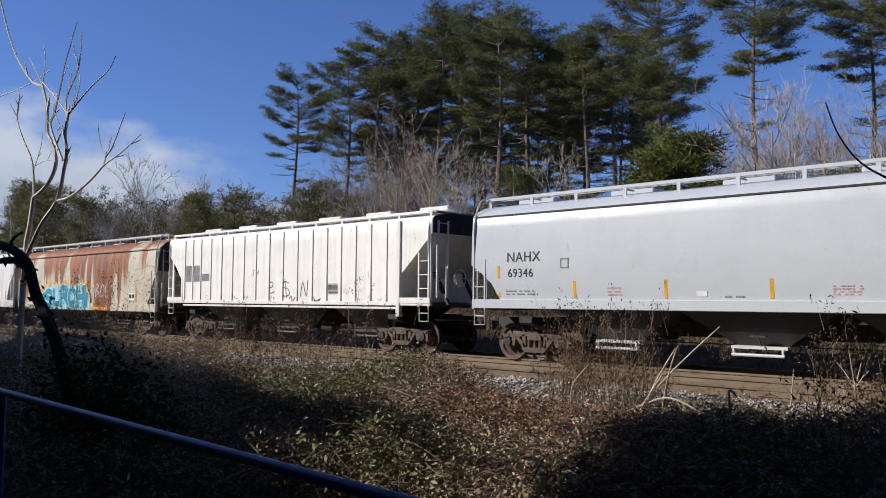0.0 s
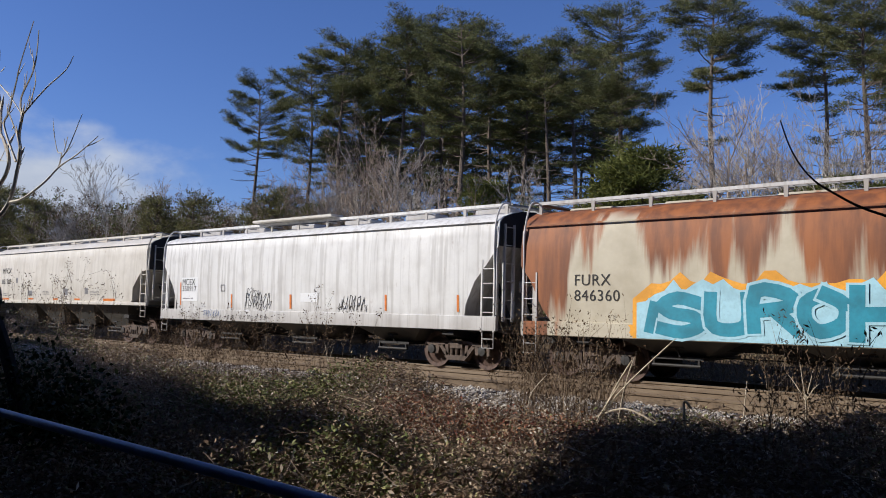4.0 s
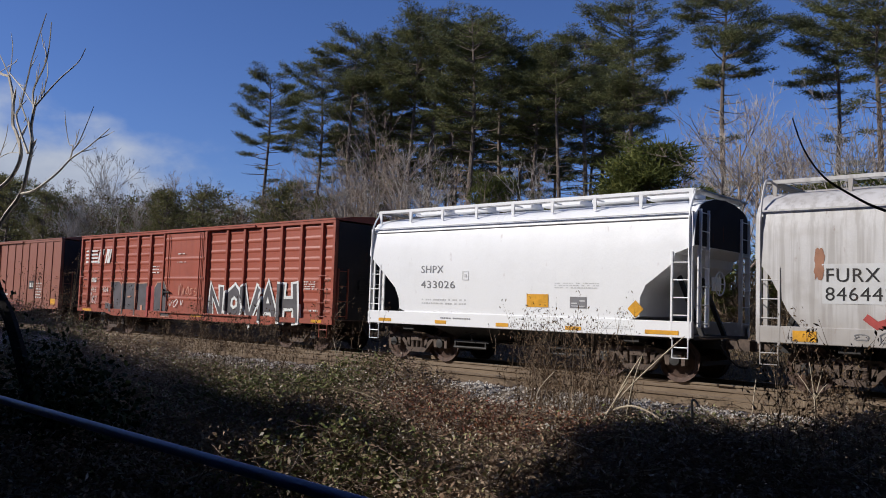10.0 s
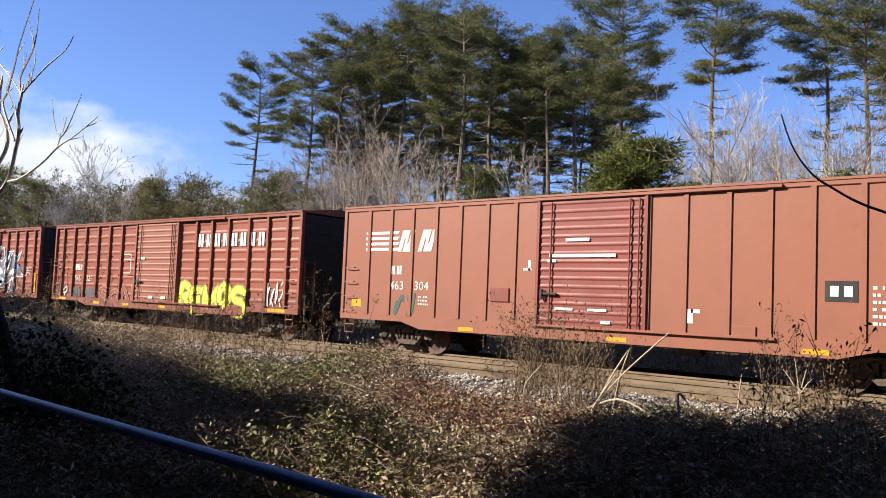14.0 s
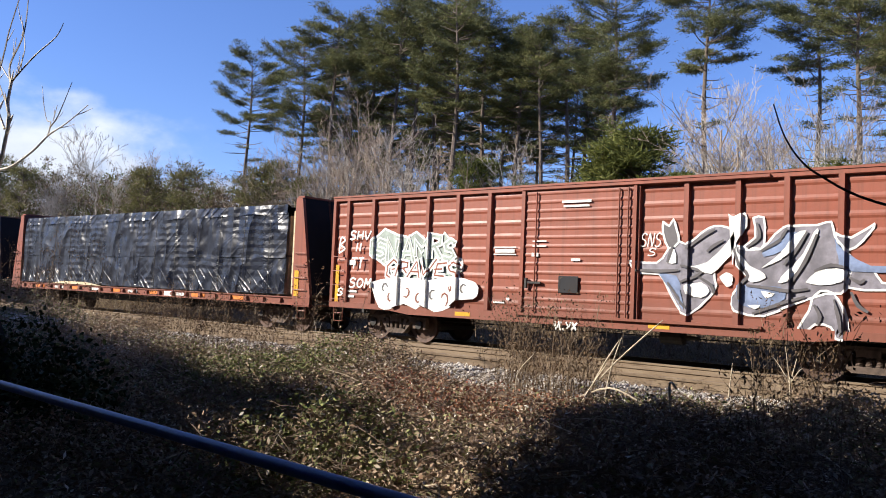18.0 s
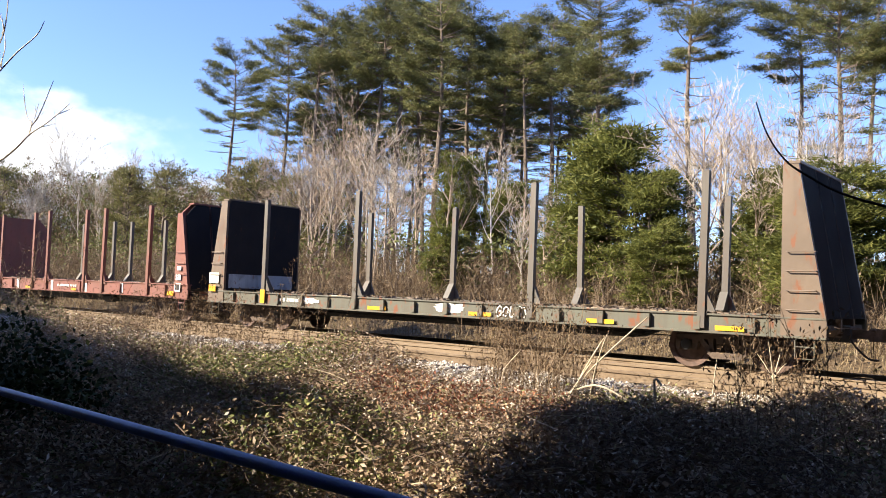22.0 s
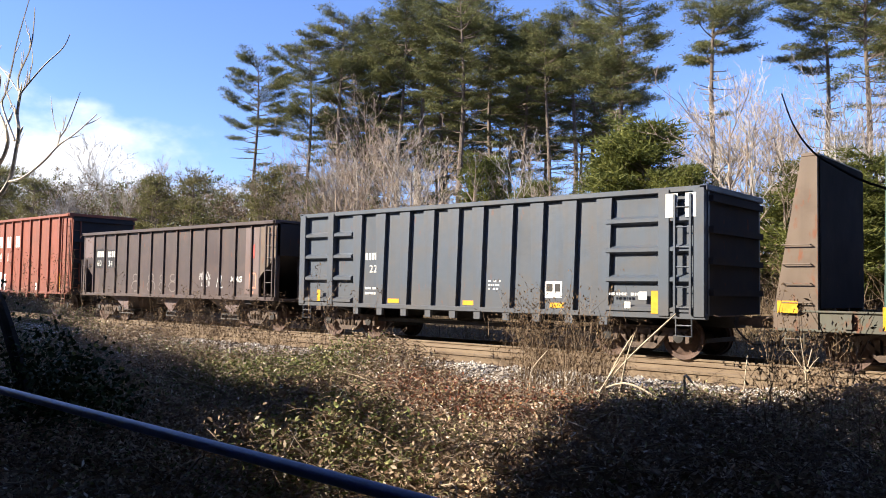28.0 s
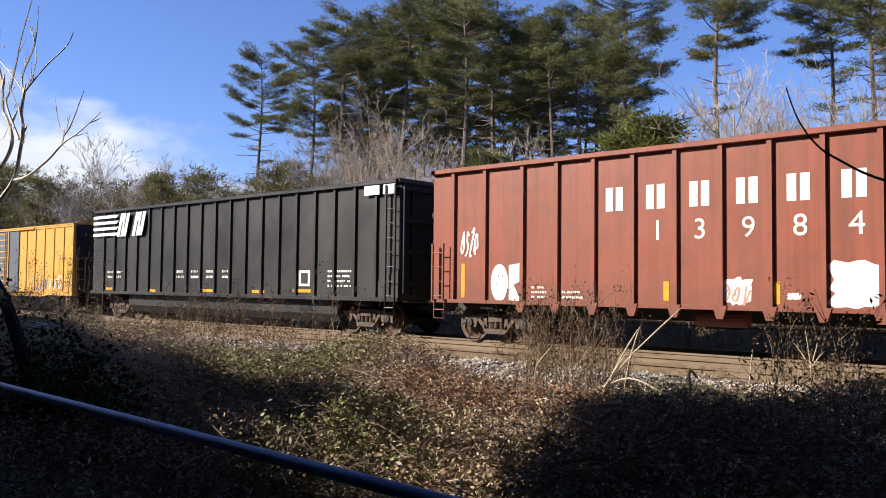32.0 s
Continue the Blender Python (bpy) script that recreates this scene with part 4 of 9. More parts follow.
P_FLATGRN = paint("worn_green_paint", (0.115, 0.125, 0.1), 0.6, 0.65, dust=(0.09, 0.068, 0.052), streak=0.7, splash=0.4)
P_STAKE = paint("dark_rusty_stake_paint", (0.17, 0.068, 0.05), 0.35, 0.5, dust=(0.12, 0.08, 0.06), streak=0.5)
P_STAKEGREY = paint("weathered_grey_stake_paint", (0.1, 0.09, 0.078), 0.3, 0.5, dust=(0.1, 0.075, 0.055), streak=0.5)
P_TEAL = paint("dark_teal_paint", (0.05, 0.105, 0.09), 0.16, 0.3)
P_TAN = paint("dusty_tan_paint", (0.155, 0.115, 0.085), 0.5, 0.6, dust=(0.09, 0.062, 0.045), streak=0.75, fade=0.3)
P_GON = paint("blue_grey_paint", (0.068, 0.087, 0.115), 0.14, 0.4, dust=(0.1, 0.085, 0.07), streak=0.55, splash=0.35, fade=0.25)
P_HOP = paint("brown_black_paint", (0.066, 0.05, 0.05), 0.22, 0.35, dust=(0.12, 0.083, 0.068), streak=0.6, splash=0.35, fade=0.3)
P_BLACK = paint("black_paint", (0.022, 0.022, 0.024), 0.02, 0.25, dust=(0.07, 0.06, 0.05), streak=0.2, rough=0.42)
P_GOLD = paint("yellow_paint", (0.62, 0.33, 0.05), 0.1, 0.25)
P_NAVY = paint("slate_grey_paint", (0.1, 0.12, 0.15), 0.1, 0.3)


def rust_run_paint():
    """Tan paint with broad runs of rust from the roof down."""
    k = Nodes("rust_streaked_tan_paint", 0.65)
    z = k.axis("Z")
    broad = k.noise(0.42, 3, (1, 0.2, 0.12), move=(3.1, 0, 0))
    runs = k.noise(2.6, 5, (1, 0.3, 0.07), move=(1.4, 0, 0))
    base = k.mix(k.ramp(k.noise(1.2, 5), 0.35, 0.7), (0.52, 0.47, 0.36), (0.41, 0.36, 0.265))
    high = k.ramp(z, 1.0, 4.2, -0.06, 0.095)
    middle = k.math("MULTIPLY", k.ramp(k.axis("X"), 6.2, 8.0), k.ramp(k.axis("X"), 14.2, 12.0, 0.0, 0.135))
    amount = k.math("ADD", middle, k.math("ADD", k.math("ADD", k.math("MULTIPLY", broad, 0.85), k.math("MULTIPLY", runs, 0.42)), high))
    roofy = k.math("MAXIMUM", k.ramp(amount, 0.66, 0.735), k.math("MULTIPLY", k.ramp(z, 3.62, 3.95), k.ramp(k.noise(0.5, 3), 0.30, 0.5)))
    rusty = k.mix(k.ramp(k.noise(4, 5, (1, 1, 0.12)), 0.3, 0.7), (0.31, 0.105, 0.028), (0.15, 0.052, 0.02))
    return k.done(k.mix(roofy, base, rusty), k.noise(9, 4), 0.25, 0.012)


P_RUSTY = rust_run_paint()
CYAN = plain("cyan_spray", (0.03, 0.27, 0.38), 0.5, 0, 0.35, 2)
PALE_BLUE = plain("pale_blue_spray", (0.38, 0.62, 0.72), 0.5, 0, 0.2, 2)
BLUE = plain("blue_spray", (0.045, 0.12, 0.33), 0.5, 0, 0.3, 2)
WHITE_SPRAY = plain("white_spray", (0.75, 0.75, 0.72), 0.5, 0, 0.12, 3)
GREY_SPRAY = plain("grey_spray", (0.10, 0.09, 0.095), 0.5, 0, 0.35, 2)
STEEL_SPRAY = plain("mauve_grey_spray", (0.23, 0.215, 0.25), 0.5, 0, 0.5, 3)
HAZE_BLUE = plain("soft_blue_spray", (0.2, 0.26, 0.42), 0.5, 0, 0.5, 3)
PALE_GREEN = plain("pale_grey_green_spray", (0.36, 0.42, 0.37), 0.5, 0, 0.4, 4)
RED_SPRAY = plain("red_spray", (0.4, 0.06, 0.05), 0.5, 0, 0.35, 4)
BROWN_SPRAY = plain("brown_spray", (0.33, 0.15, 0.08), 0.6, 0, 0.3, 2)
DULL_YELLOW = plain("dull_yellow_spray", (0.3, 0.26, 0.05), 0.6, 0, 0.4, 3)
YELLOW_SPRAY = plain("yellow_spray", (0.72, 0.68, 0.08), 0.5, 0, 0.2, 2)
ORANGE_SPRAY = plain("orange_spray", (0.8, 0.36, 0.02), 0.5, 0, 0.25, 2)
SALMON = plain("salmon_spray", (0.55, 0.27, 0.18), 0.55, 0, 0.3, 2)

# first: clean grey centre-flow car
CUT_A = [(0.0, 2.5), (0.35, 2.28), (0.7, 2.0), (0.95, 1.6), (1.2, 1.36)]
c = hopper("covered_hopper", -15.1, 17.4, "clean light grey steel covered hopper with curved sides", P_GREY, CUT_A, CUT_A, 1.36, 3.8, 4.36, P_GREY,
           [(2.6, 5.9), (6.0, 9.4), (9.6, 12.8), (12.9, 15.4)], P_SHADEBAY_BLACK, P_PALE, stripe="dark", posts=13)
lettering(c, "NAHX", 1.26, 2.56, 0.25, -1.617, BLACK)
lettering(c, "69346", 1.28, 2.16, 0.22, -1.617, BLACK)
marks(c, [(0.92, 1.0, 1.65, 2.46), (3.32, 3.4, 1.62, 2.04), (5.78, 5.86, 1.62, 2.04), (8.17, 8.25, 1.62, 2.03), (10.6, 10.68, 1.62, 2.04), (13.0, 13.08, 1.62, 2.04)], YELLOW, -1.612, "reflector_strip")
bars(c, 1.2, 2.15, 1.68, 1.84, 2, GREY_MARK, -1.607, 1)
bars(c, 4.3, 4.7, 1.66, 1.9, 3, RED_PRINT, -1.607, 2)
bars(c, 9.4, 9.95, 1.68, 1.9, 4, RED_PRINT, -1.607, 3)
bars(c, 7.2, 7.7, 1.62, 1.7, 1, GREY_MARK, -1.607, 4)
marks(c, [(6.55, 6.8, 1.66, 1.78)], WHITE_SPRAY, -1.61)
marks(c, [(2.95, 3.2, 2.36, 2.39), (2.95, 3.2, 2.58, 2.61), (2.95, 2.98, 2.36, 2.61), (3.17, 3.2, 2.36, 2.61)], GREY_MARK, -1.615)

# second: cream ribbed car
CUT_B = [(0.0, 3.34), (0.55, 2.86), (1.12, 2.25), (1.16, 1.5)]
CUT_BR = [(0.0, 3.47), (0.52, 2.99), (1.34, 2.25), (1.37, 1.5)]
FLAT = [(1.56, 1.4), (1.57, 2.4), (1.57, 3.3), (1.57, 3.88), (1.5, 3.98), (1.0, 4.08), (0.5, 4.14), (0.0, 4.16)]
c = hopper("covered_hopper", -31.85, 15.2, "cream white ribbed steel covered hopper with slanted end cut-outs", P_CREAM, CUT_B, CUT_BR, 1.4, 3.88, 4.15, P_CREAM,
           [(2.2, 5.2), (6.1, 9.2), (10.3, 13.4)], P_SHADEBAY, P_SHADEBAY, stripe=False, ribs=[1.31 + 0.61 * k for k in range(3)] + [3.27 + 0.76 * k for k in range(4)] + [6.33 + 0.825 * k for k in range(5)] + [10.4 + 0.72 * k for k in range(5)], profile=FLAT, posts=12, walk_y=1.42, sill=0.1)
part("end_post", Shape().block(13.76, 13.92, -1.63, -1.5, 1.05, 3.9, 0.012), P_CREAM, c)
part("side_sill_bar", Shape().block(1.3, 13.8, -1.62, -1.5, 1.27, 1.34, 0.01), P_CREAM, c)
for x0, x1 in ((0.02, 1.25), (13.9, 15.18)):
    part("end_sill_bar", Shape().block(x0, x1, -1.62, -1.5, 1.45, 1.62, 0.01), P_CREAM, c)
marks(c, [(1.4, 1.88, 2.22, 2.86), (2.0, 2.48, 2.22, 2.86), (2.62, 3.16, 2.24, 2.52)], paint("pale_grey_patch", (0.45, 0.45, 0.47), 0.02, 0.15), -1.58, "repainted_patch")
lettering(c, "MW", 1.42, 2.58, 0.24, -1.586, GREY_MARK, 0.42)
lettering(c, "CX", 2.04, 2.58, 0.24, -1.586, GREY_MARK, 0.38)
lettering(c, "461", 1.42, 2.26, 0.23, -1.586, GREY_MARK, 0.42)
lettering(c, "194", 2.03, 2.26, 0.23, -1.586, GREY_MARK, 0.42)
marks(c, [(10.46, 11.0, 1.72, 2.08)], WHITE, -1.578)
marks(c, [(10.5, 10.72, 1.86, 2.03), (10.75, 10.97, 1.86, 2.03), (10.5, 10.97, 1.75, 1.81)], GREY_MARK, -1.584)
for line in ([(7.1, 1.96), (7.35, 1.98), (7.4, 2.12), (7.2, 2.14), (7.12, 1.9), (7.25, 1.76), (7.5, 1.82)], [(8.35, 2.1), (8.1, 2.16), (7.98, 1.98), (8.3, 1.9), (8.38, 1.72), (8.1, 1.66), (7.95, 1.76)], [(8.1, 2.26), (8.22, 1.6)],
             [(9.0, 1.62), (9.12, 2.14), (9.32, 1.66), (9.4, 2.2)], [(8.35, 1.56), (8.5, 1.66), (8.55, 1.5), (8.75, 1.62), (8.85, 1.5)], [(9.7, 1.62), (9.85, 1.5), (10.1, 1.58)]):
    part("spray_tag", Shape().ribbon([(p.x, p.y) for p in curve_pts([(a, b, 0) for a, b in line], 4)], 0.028, -1.606), BLACK, c)
tag(c, 6.0, 6.6, 2.42, 2.6, GREY_MARK, 6, -1.606, 0.025, 2)
tag(c, 11.2, 12.4, 1.75, 1.95, P_PALE, 7, -1.606, 0.03, 3)

# third: rust-streaked tan car
CUT_C = [(0.0, 2.68), (0.3, 2.3), (0.65, 1.6), (0.9, 1.3)]
PROF_C = [(1.52, 1.0), (1.56, 1.35), (1.6, 2.4), (1.58, 3.2), (1.5, 3.62), (1.46, 3.72), (1.25, 3.92), (0.95, 4.05), (0.5, 4.14), (0.0, 4.17)]
c = hopper("covered_hopper", -48.42, 15.6, "tan covered hopper with heavy rust runs and cyan graffiti", P_RUSTY, CUT_C, CUT_C, 1.0, 3.66, 4.32, P_STONE,
           [(2.6, 5.2), (6.4, 9.2), (10.4, 13.0)], P_SHADEBAY, GREASE, profile=PROF_C, posts=11, stripe=True, sill=0.32)
lettering(c, "FURX", 1.58, 2.18, 0.26, -1.616, BLACK)
lettering(c, "846360", 1.56, 1.82, 0.26, -1.616, BLACK, 1.2)
flames(c, 3.1, 9.2, 1.0, 2.3, ORANGE_SPRAY, 11, -1.612)
flames(c, 3.2, 9.15, 1.0, 2.14, PALE_BLUE, 12, -1.615)
piece(c, "SUROH", [(3.75, 4.75), (4.85, 5.75), (5.75, 6.75), (6.75, 7.6), (7.65, 8.6)], 1.22, 1.98, CYAN, PALE_BLUE, -1.618, 0.28, 0.06, wobble=0.1, seed=4, round_off=True)
piece(c, "II", [(3.3, 3.7), (8.6, 8.95)], 1.2, 1.7, CYAN, PALE_BLUE, -1.617, 0.26, 0.06, lean=0.12, seed=5)
script(c, "OBOLY", 9.05, 11.7, 1.62, 2.2, P_PALE, 0.045)
marks(c, [(13.05, 13.66, 1.48, 1.78)], WHITE, -1.612)
marks(c, [(13.1, 13.32, 1.56, 1.73), (13.38, 13.6, 1.56, 1.73)], BLACK, -1.63)
marks(c, [(13.68, 13.78, 1.4, 2.12)], YELLOW, -1.612, "reflector_strip")
marks(c, [(9.2, 11.0, 1.03, 1.16)], ORANGE_SPRAY, -1.612, "spray_patch")
marks(c, [(3.0, 3.5, 1.05, 1.3)], ORANGE_SPRAY, -1.612, "spray_patch")

# fourth: chalky white car
CUT_D = [(0.0, 3.2), (0.35, 2.75), (0.75, 2.3), (1.05, 1.7), (1.1, 1.4)]
PROF_D = [(1.52, 1.02), (1.56, 1.4), (1.6, 2.4), (1.585, 3.2), (1.545, 3.82), (1.5, 3.88), (1.35, 4.0), (1.05, 4.1), (0.6, 4.2), (0.0, 4.24)]
c = hopper("covered_hopper", -65.2, 16.05, "chalky white covered hopper with black scribbled graffiti", P_WHITE, CUT_D, CUT_D, 1.05, 3.82, 4.38, P_WHITE,
           [(2.6, 5.2), (6.5, 9.3), (10.6, 13.2)], P_SHADEBAY, GREASE, profile=PROF_D, posts=12, stripe="dark", sill=0.36)
part("roof_platform", Shape().block(5.1, 9.2, -1.25, -0.75, 4.42, 4.5, 0.01), P_DULL, c)
marks(c, [(1.4, 2.45, 1.7, 2.56)], P_CLEAN, -1.612, "number_panel")
lettering(c, "MCEX", 1.46, 2.28, 0.23, -1.62, BLACK, 0.82)
lettering(c, "350917", 1.46, 2.06, 0.19, -1.62, BLACK, 0.9)
bars(c, 1.5, 2.2, 1.75, 1.85, 1, GREY_MARK, -1.618, 7)
marks(c, [(1.3, 1.37, 1.55, 2.38), (4.5, 4.58, 1.5, 1.95), (7.7, 7.8, 1.5, 1.95), (12.0, 12.08, 1.5, 1.95), (14.7, 14.78, 1.5, 1.95)], ORANGE, -1.612, "reflector_strip")
tag(c, 5.3, 6.7, 1.55, 2.05, BLACK, 21, -1.612, 0.03, 7)
tag(c, 5.25, 6.8, 1.45, 1.85, BLACK, 26, -1.615, 0.022, 9)
tag(c, 5.4, 6.2, 1.8, 2.15, BLACK, 27, -1.618, 0.025, 4)
tag(c, 10.1, 11.2, 1.55, 2.0, BLACK, 22, -1.612, 0.03, 6)
tag(c, 10.0, 11.3, 1.45, 1.75, BLACK, 28, -1.615, 0.02, 8)
tag(c, 3.4, 6.6, 1.12, 1.26, BLACK, 23, -1.616, 0.018, 14)
tag(c, 2.9, 3.9, 1.2, 1.4, BLUE, 25, -1.616, 0.02, 7)
marks(c, [(8.25, 9.1, 1.72, 2.0)], P_CLEAN, -1.612, "repainted_patch")
marks(c, [(3.9, 4.15, 2.05, 2.08), (3.9, 4.15, 2.26, 2.29), (3.9, 3.93, 2.05, 2.29), (4.12, 4.15, 2.05, 2.29)], GREY_MARK, -1.612)

# fifth: dingy white four-bay car
CUT_E = [(0.0, 2.9), (0.5, 2.85), (0.8, 2.55), (1.15, 2.2), (1.25, 1.7), (1.5, 1.55)]
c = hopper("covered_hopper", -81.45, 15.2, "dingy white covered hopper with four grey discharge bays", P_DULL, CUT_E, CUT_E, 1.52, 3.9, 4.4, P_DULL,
           [(1.9, 4.7), (4.8, 7.5), (7.7, 10.4), (10.5, 13.3)], P_SHADEBAY, GREASE, stripe="dark", posts=11, sill=0.1)
lettering(c, "MFCX", 1.32, 2.94, 0.26, -1.617, BLACK)
lettering(c, "851305", 1.3, 2.42, 0.24, -1.617, BLACK, 1.05)
bars(c, 1.35, 2.0, 1.82, 2.0, 2, GREY_MARK, -1.607, 8)
marks(c, [(1.3, 2.05, 1.66, 1.74), (4.3, 4.8, 1.68, 1.75), (6.9, 7.4, 1.68, 1.75), (9.0, 9.5, 1.68, 1.75), (11.6, 12.6, 1.66, 1.76)], ORANGE, -1.612, "reflector_strip")
marks(c, [(2.95, 3.15, 2.48, 2.72), (4.3, 4.75, 1.86, 2.1), (8.0, 8.4, 1.9, 2.18)], GREY_MARK, -1.612)
marks(c, [(10.0, 10.3, 1.95, 2.2)], GREY_MARK, -1.612)
bars(c, 5.9, 6.6, 1.9, 2.1, 3, GREY_MARK, -1.607, 9)
bars(c, 10.5, 11.3, 1.9, 2.1, 3, GREY_MARK, -1.607, 10)

# sixth: weathered grey car with a large blue piece
c = hopper("covered_hopper", -97.75, 15.1, "weathered grey covered hopper covered in layered graffiti", P_STONE, CUT_C, CUT_C, 1.0, 3.64, 4.34, P_STONE,
           [(2.5, 5.1), (6.2, 8.9), (10.0, 12.6)], P_SHADEBAY, GREASE, profile=PROF_C, posts=11, sill=0.32)
marks(c, [(1.3, 2.65, 1.78, 2.55)], P_PALE, -1.606, "number_panel")
lettering(c, "FURX", 1.38, 2.2, 0.26, -1.616, BLACK)
lettering(c, "846442", 1.36, 1.84, 0.26, -1.616, BLACK, 1.22)
piece(c, "GSOTINP", [(4.65, 5.3), (5.35, 5.85), (5.9, 6.4), (6.4, 6.95), (6.9, 7.2), (7.25, 7.95), (8.0, 8.6)], 1.42, 1.94, BLUE, WHITE_SPRAY, -1.59, 0.2, 0.045, wobble=0.06, seed=7, round_off=True)
for k, x in enumerate((5.55, 6.1, 7.6)):
    part("graffiti_disc", Shape().add([(x + 0.42 * math.cos(a), -1.598 - 0.002 * k, 2.05 + 0.26 * math.sin(a)) for a in [math.pi * q / 9 for q in range(18)]], [tuple(range(18))]), BROWN_SPRAY, c)
piece(c, "JP", [(2.1, 2.6), (2.7, 3.25)], 1.42, 1.84, RED_SPRAY, RED_SPRAY, -1.613, 0.14, 0.0, seed=8)
for x, way in ((4.0, 1), (9.05, -1)):
    tip = [(x - 0.45 * way, 1.72), (x, 1.72), (x, 1.97), (x + 0.45 * way, 1.6), (x + 0.1 * way, 1.36), (x, 1.52), (x - 0.45 * way, 1.4), (x - 0.45 * way, 1.72)]
    part("spray_tag", fat(Shape(), tip, 0.035, -1.612), GREY_MARK, c)
script(c, "PRODIGY", 9.4, 11.2, 1.38, 1.9, RED_SPRAY, 0.026)
script(c, "PYR", 13.65, 14.6, 2.35, 2.85, RED_SPRAY, 0.05)
marks(c, [(13.45, 13.85, 2.2, 2.75)], BROWN_SPRAY, -1.61, "spray_patch")
tag(c, 3.3, 5.0, 2.05, 2.4, GREY_MARK, 37, -1.612, 0.025, 4)
tag(c, 1.8, 3.9, 1.08, 1.25, GREY_MARK, 38, -1.62, 0.03, 5)
tag(c, 7.9, 10.5, 1.05, 1.25, GREY_MARK, 39, -1.62, 0.03, 7)
marks(c, [(1.15, 1.35, 2.25, 2.85)], BROWN_SPRAY, -1.604, "spray_patch")
marks(c, [(0.75, 1.2, 1.03, 1.24)], YELLOW, -1.614, "reflector_strip")
marks(c, [(3.45, 3.9, 1.0, 1.28), (14.0, 14.5, 1.02, 1.3)], ORANGE, -1.614, "spray_patch")
marks(c, [(5.9, 6.3, 1.05, 1.17), (8.2, 8.7, 1.05, 1.17), (11.2, 11.6, 1.05, 1.17)], ORANGE, -1.614, "reflector_strip")
marks(c, [(13.05, 13.62, 1.42, 1.76)], WHITE, -1.612)
marks(c, [(13.1, 13.3, 1.5, 1.71), (13.36, 13.56, 1.5, 1.71)], BLACK, -1.63)

# seventh: short bright white car
CUT_F = [(0.0, 2.94), (0.5, 2.54), (1.1, 2.0), (1.25, 1.7), (1.27, 1.42)]
CUT_FR = [(0.0, 2.98), (0.44, 2.82), (0.47, 2.62), (0.8, 2.36), (1.13, 2.12), (1.27, 1.84), (1.29, 1.42)]
PROF_F = [(1.52, 0.98), (1.56, 1.35), (1.6, 2.4), (1.58, 3.1), (1.52, 3.55), (1.45, 3.72), (1.3, 3.9), (1.05, 4.0), (0.6, 4.1), (0.0, 4.14)]
c = hopper("covered_hopper", -109.2, 10.12, "short bright white two-bay covered hopper", P_CLEAN, CUT_F, CUT_FR, 1.0, 3.82, 4.26, P_CLEAN,
           [(2.3, 4.8), (5.4, 7.9)], GREASE, GREASE, profile=PROF_F, posts=9, stripe=False, sill=0.34, inset=1.55, walk_y=1.35)
for z in (3.6, 3.72):
    part("roof_seam", Shape().box(0.05, 10.08, -1.55, -1.48, z, z + 0.015), P_PALE, c)
lettering(c, "SHPX", 2.12, 2.42, 0.2, -1.617, GREY_MARK, 0.82)
lettering(c, "433026", 2.12, 2.0, 0.2, -1.617, GREY_MARK, 1.24)
marks(c, [(5.73, 6.38, 1.56, 1.88)], YELLOW, -1.612, "placard")
marks(c, [(7.0, 7.46, 1.56, 1.83)], GREY_MARK, -1.612)
marks(c, [(7.04, 7.2, 1.66, 1.69), (7.26, 7.42, 1.72, 1.75), (7.04, 7.42, 1.6, 1.62)], P_PALE, -1.618)
bars(c, 6.56, 7.8, 2.02, 2.18, 3, P_PALE, -1.607, 12)
bars(c, 2.15, 3.75, 1.54, 1.74, 2, P_PALE, -1.607, 13)
bars(c, 2.9, 4.0, 1.16, 1.24, 1, GREY_MARK, -1.607, 14)
bars(c, 7.9, 8.7, 1.1, 1.2, 2, P_PALE, -1.607, 15)
marks(c, [(0.5, 1.0, 1.04, 1.13), (2.7, 3.1, 1.04, 1.13), (4.8, 5.2, 1.04, 1.13), (6.9, 7.35, 1.04, 1.13), (9.0, 9.8, 1.04, 1.13)], YELLOW, -1.614, "reflector_strip")
part("hazard_diamond", Shape().add([(8.54, -1.612, 1.58), (8.74, -1.612, 1.78), (8.94, -1.612, 1.58), (8.74, -1.612, 1.38)], [(0, 1, 2, 3)]), YELLOW, c)
marks(c, [(3.62, 3.84, 2.22, 2.24), (3.62, 3.84, 2.44, 2.46), (3.62, 3.64, 2.22, 2.46), (3.82, 3.84, 2.22, 2.46), (3.69, 3.77, 2.3, 2.38)], P_PALE, -1.612)


def panel_shape(width, ridges, z0=0.98, z1=4.0):
    """A side sheet between two posts with pressed horizontal ridges, as one profile carried along."""
    line = [(-1.505, z0)]
    h = 0.075 if ridges < 12 else 0.05
    for i in range(ridges):
        z = z0 + (z1 - z0) * (i + 0.7) / ridges
        line += [(-1.505, z - h), (-1.521, z - h * 0.35), (-1.521, z + h * 0.2), (-1.505, z + h)]
    return Shape().slab(line + [(-1.505, z1), (-1.47, z1), (-1.47, z0)], "x", 0, width)


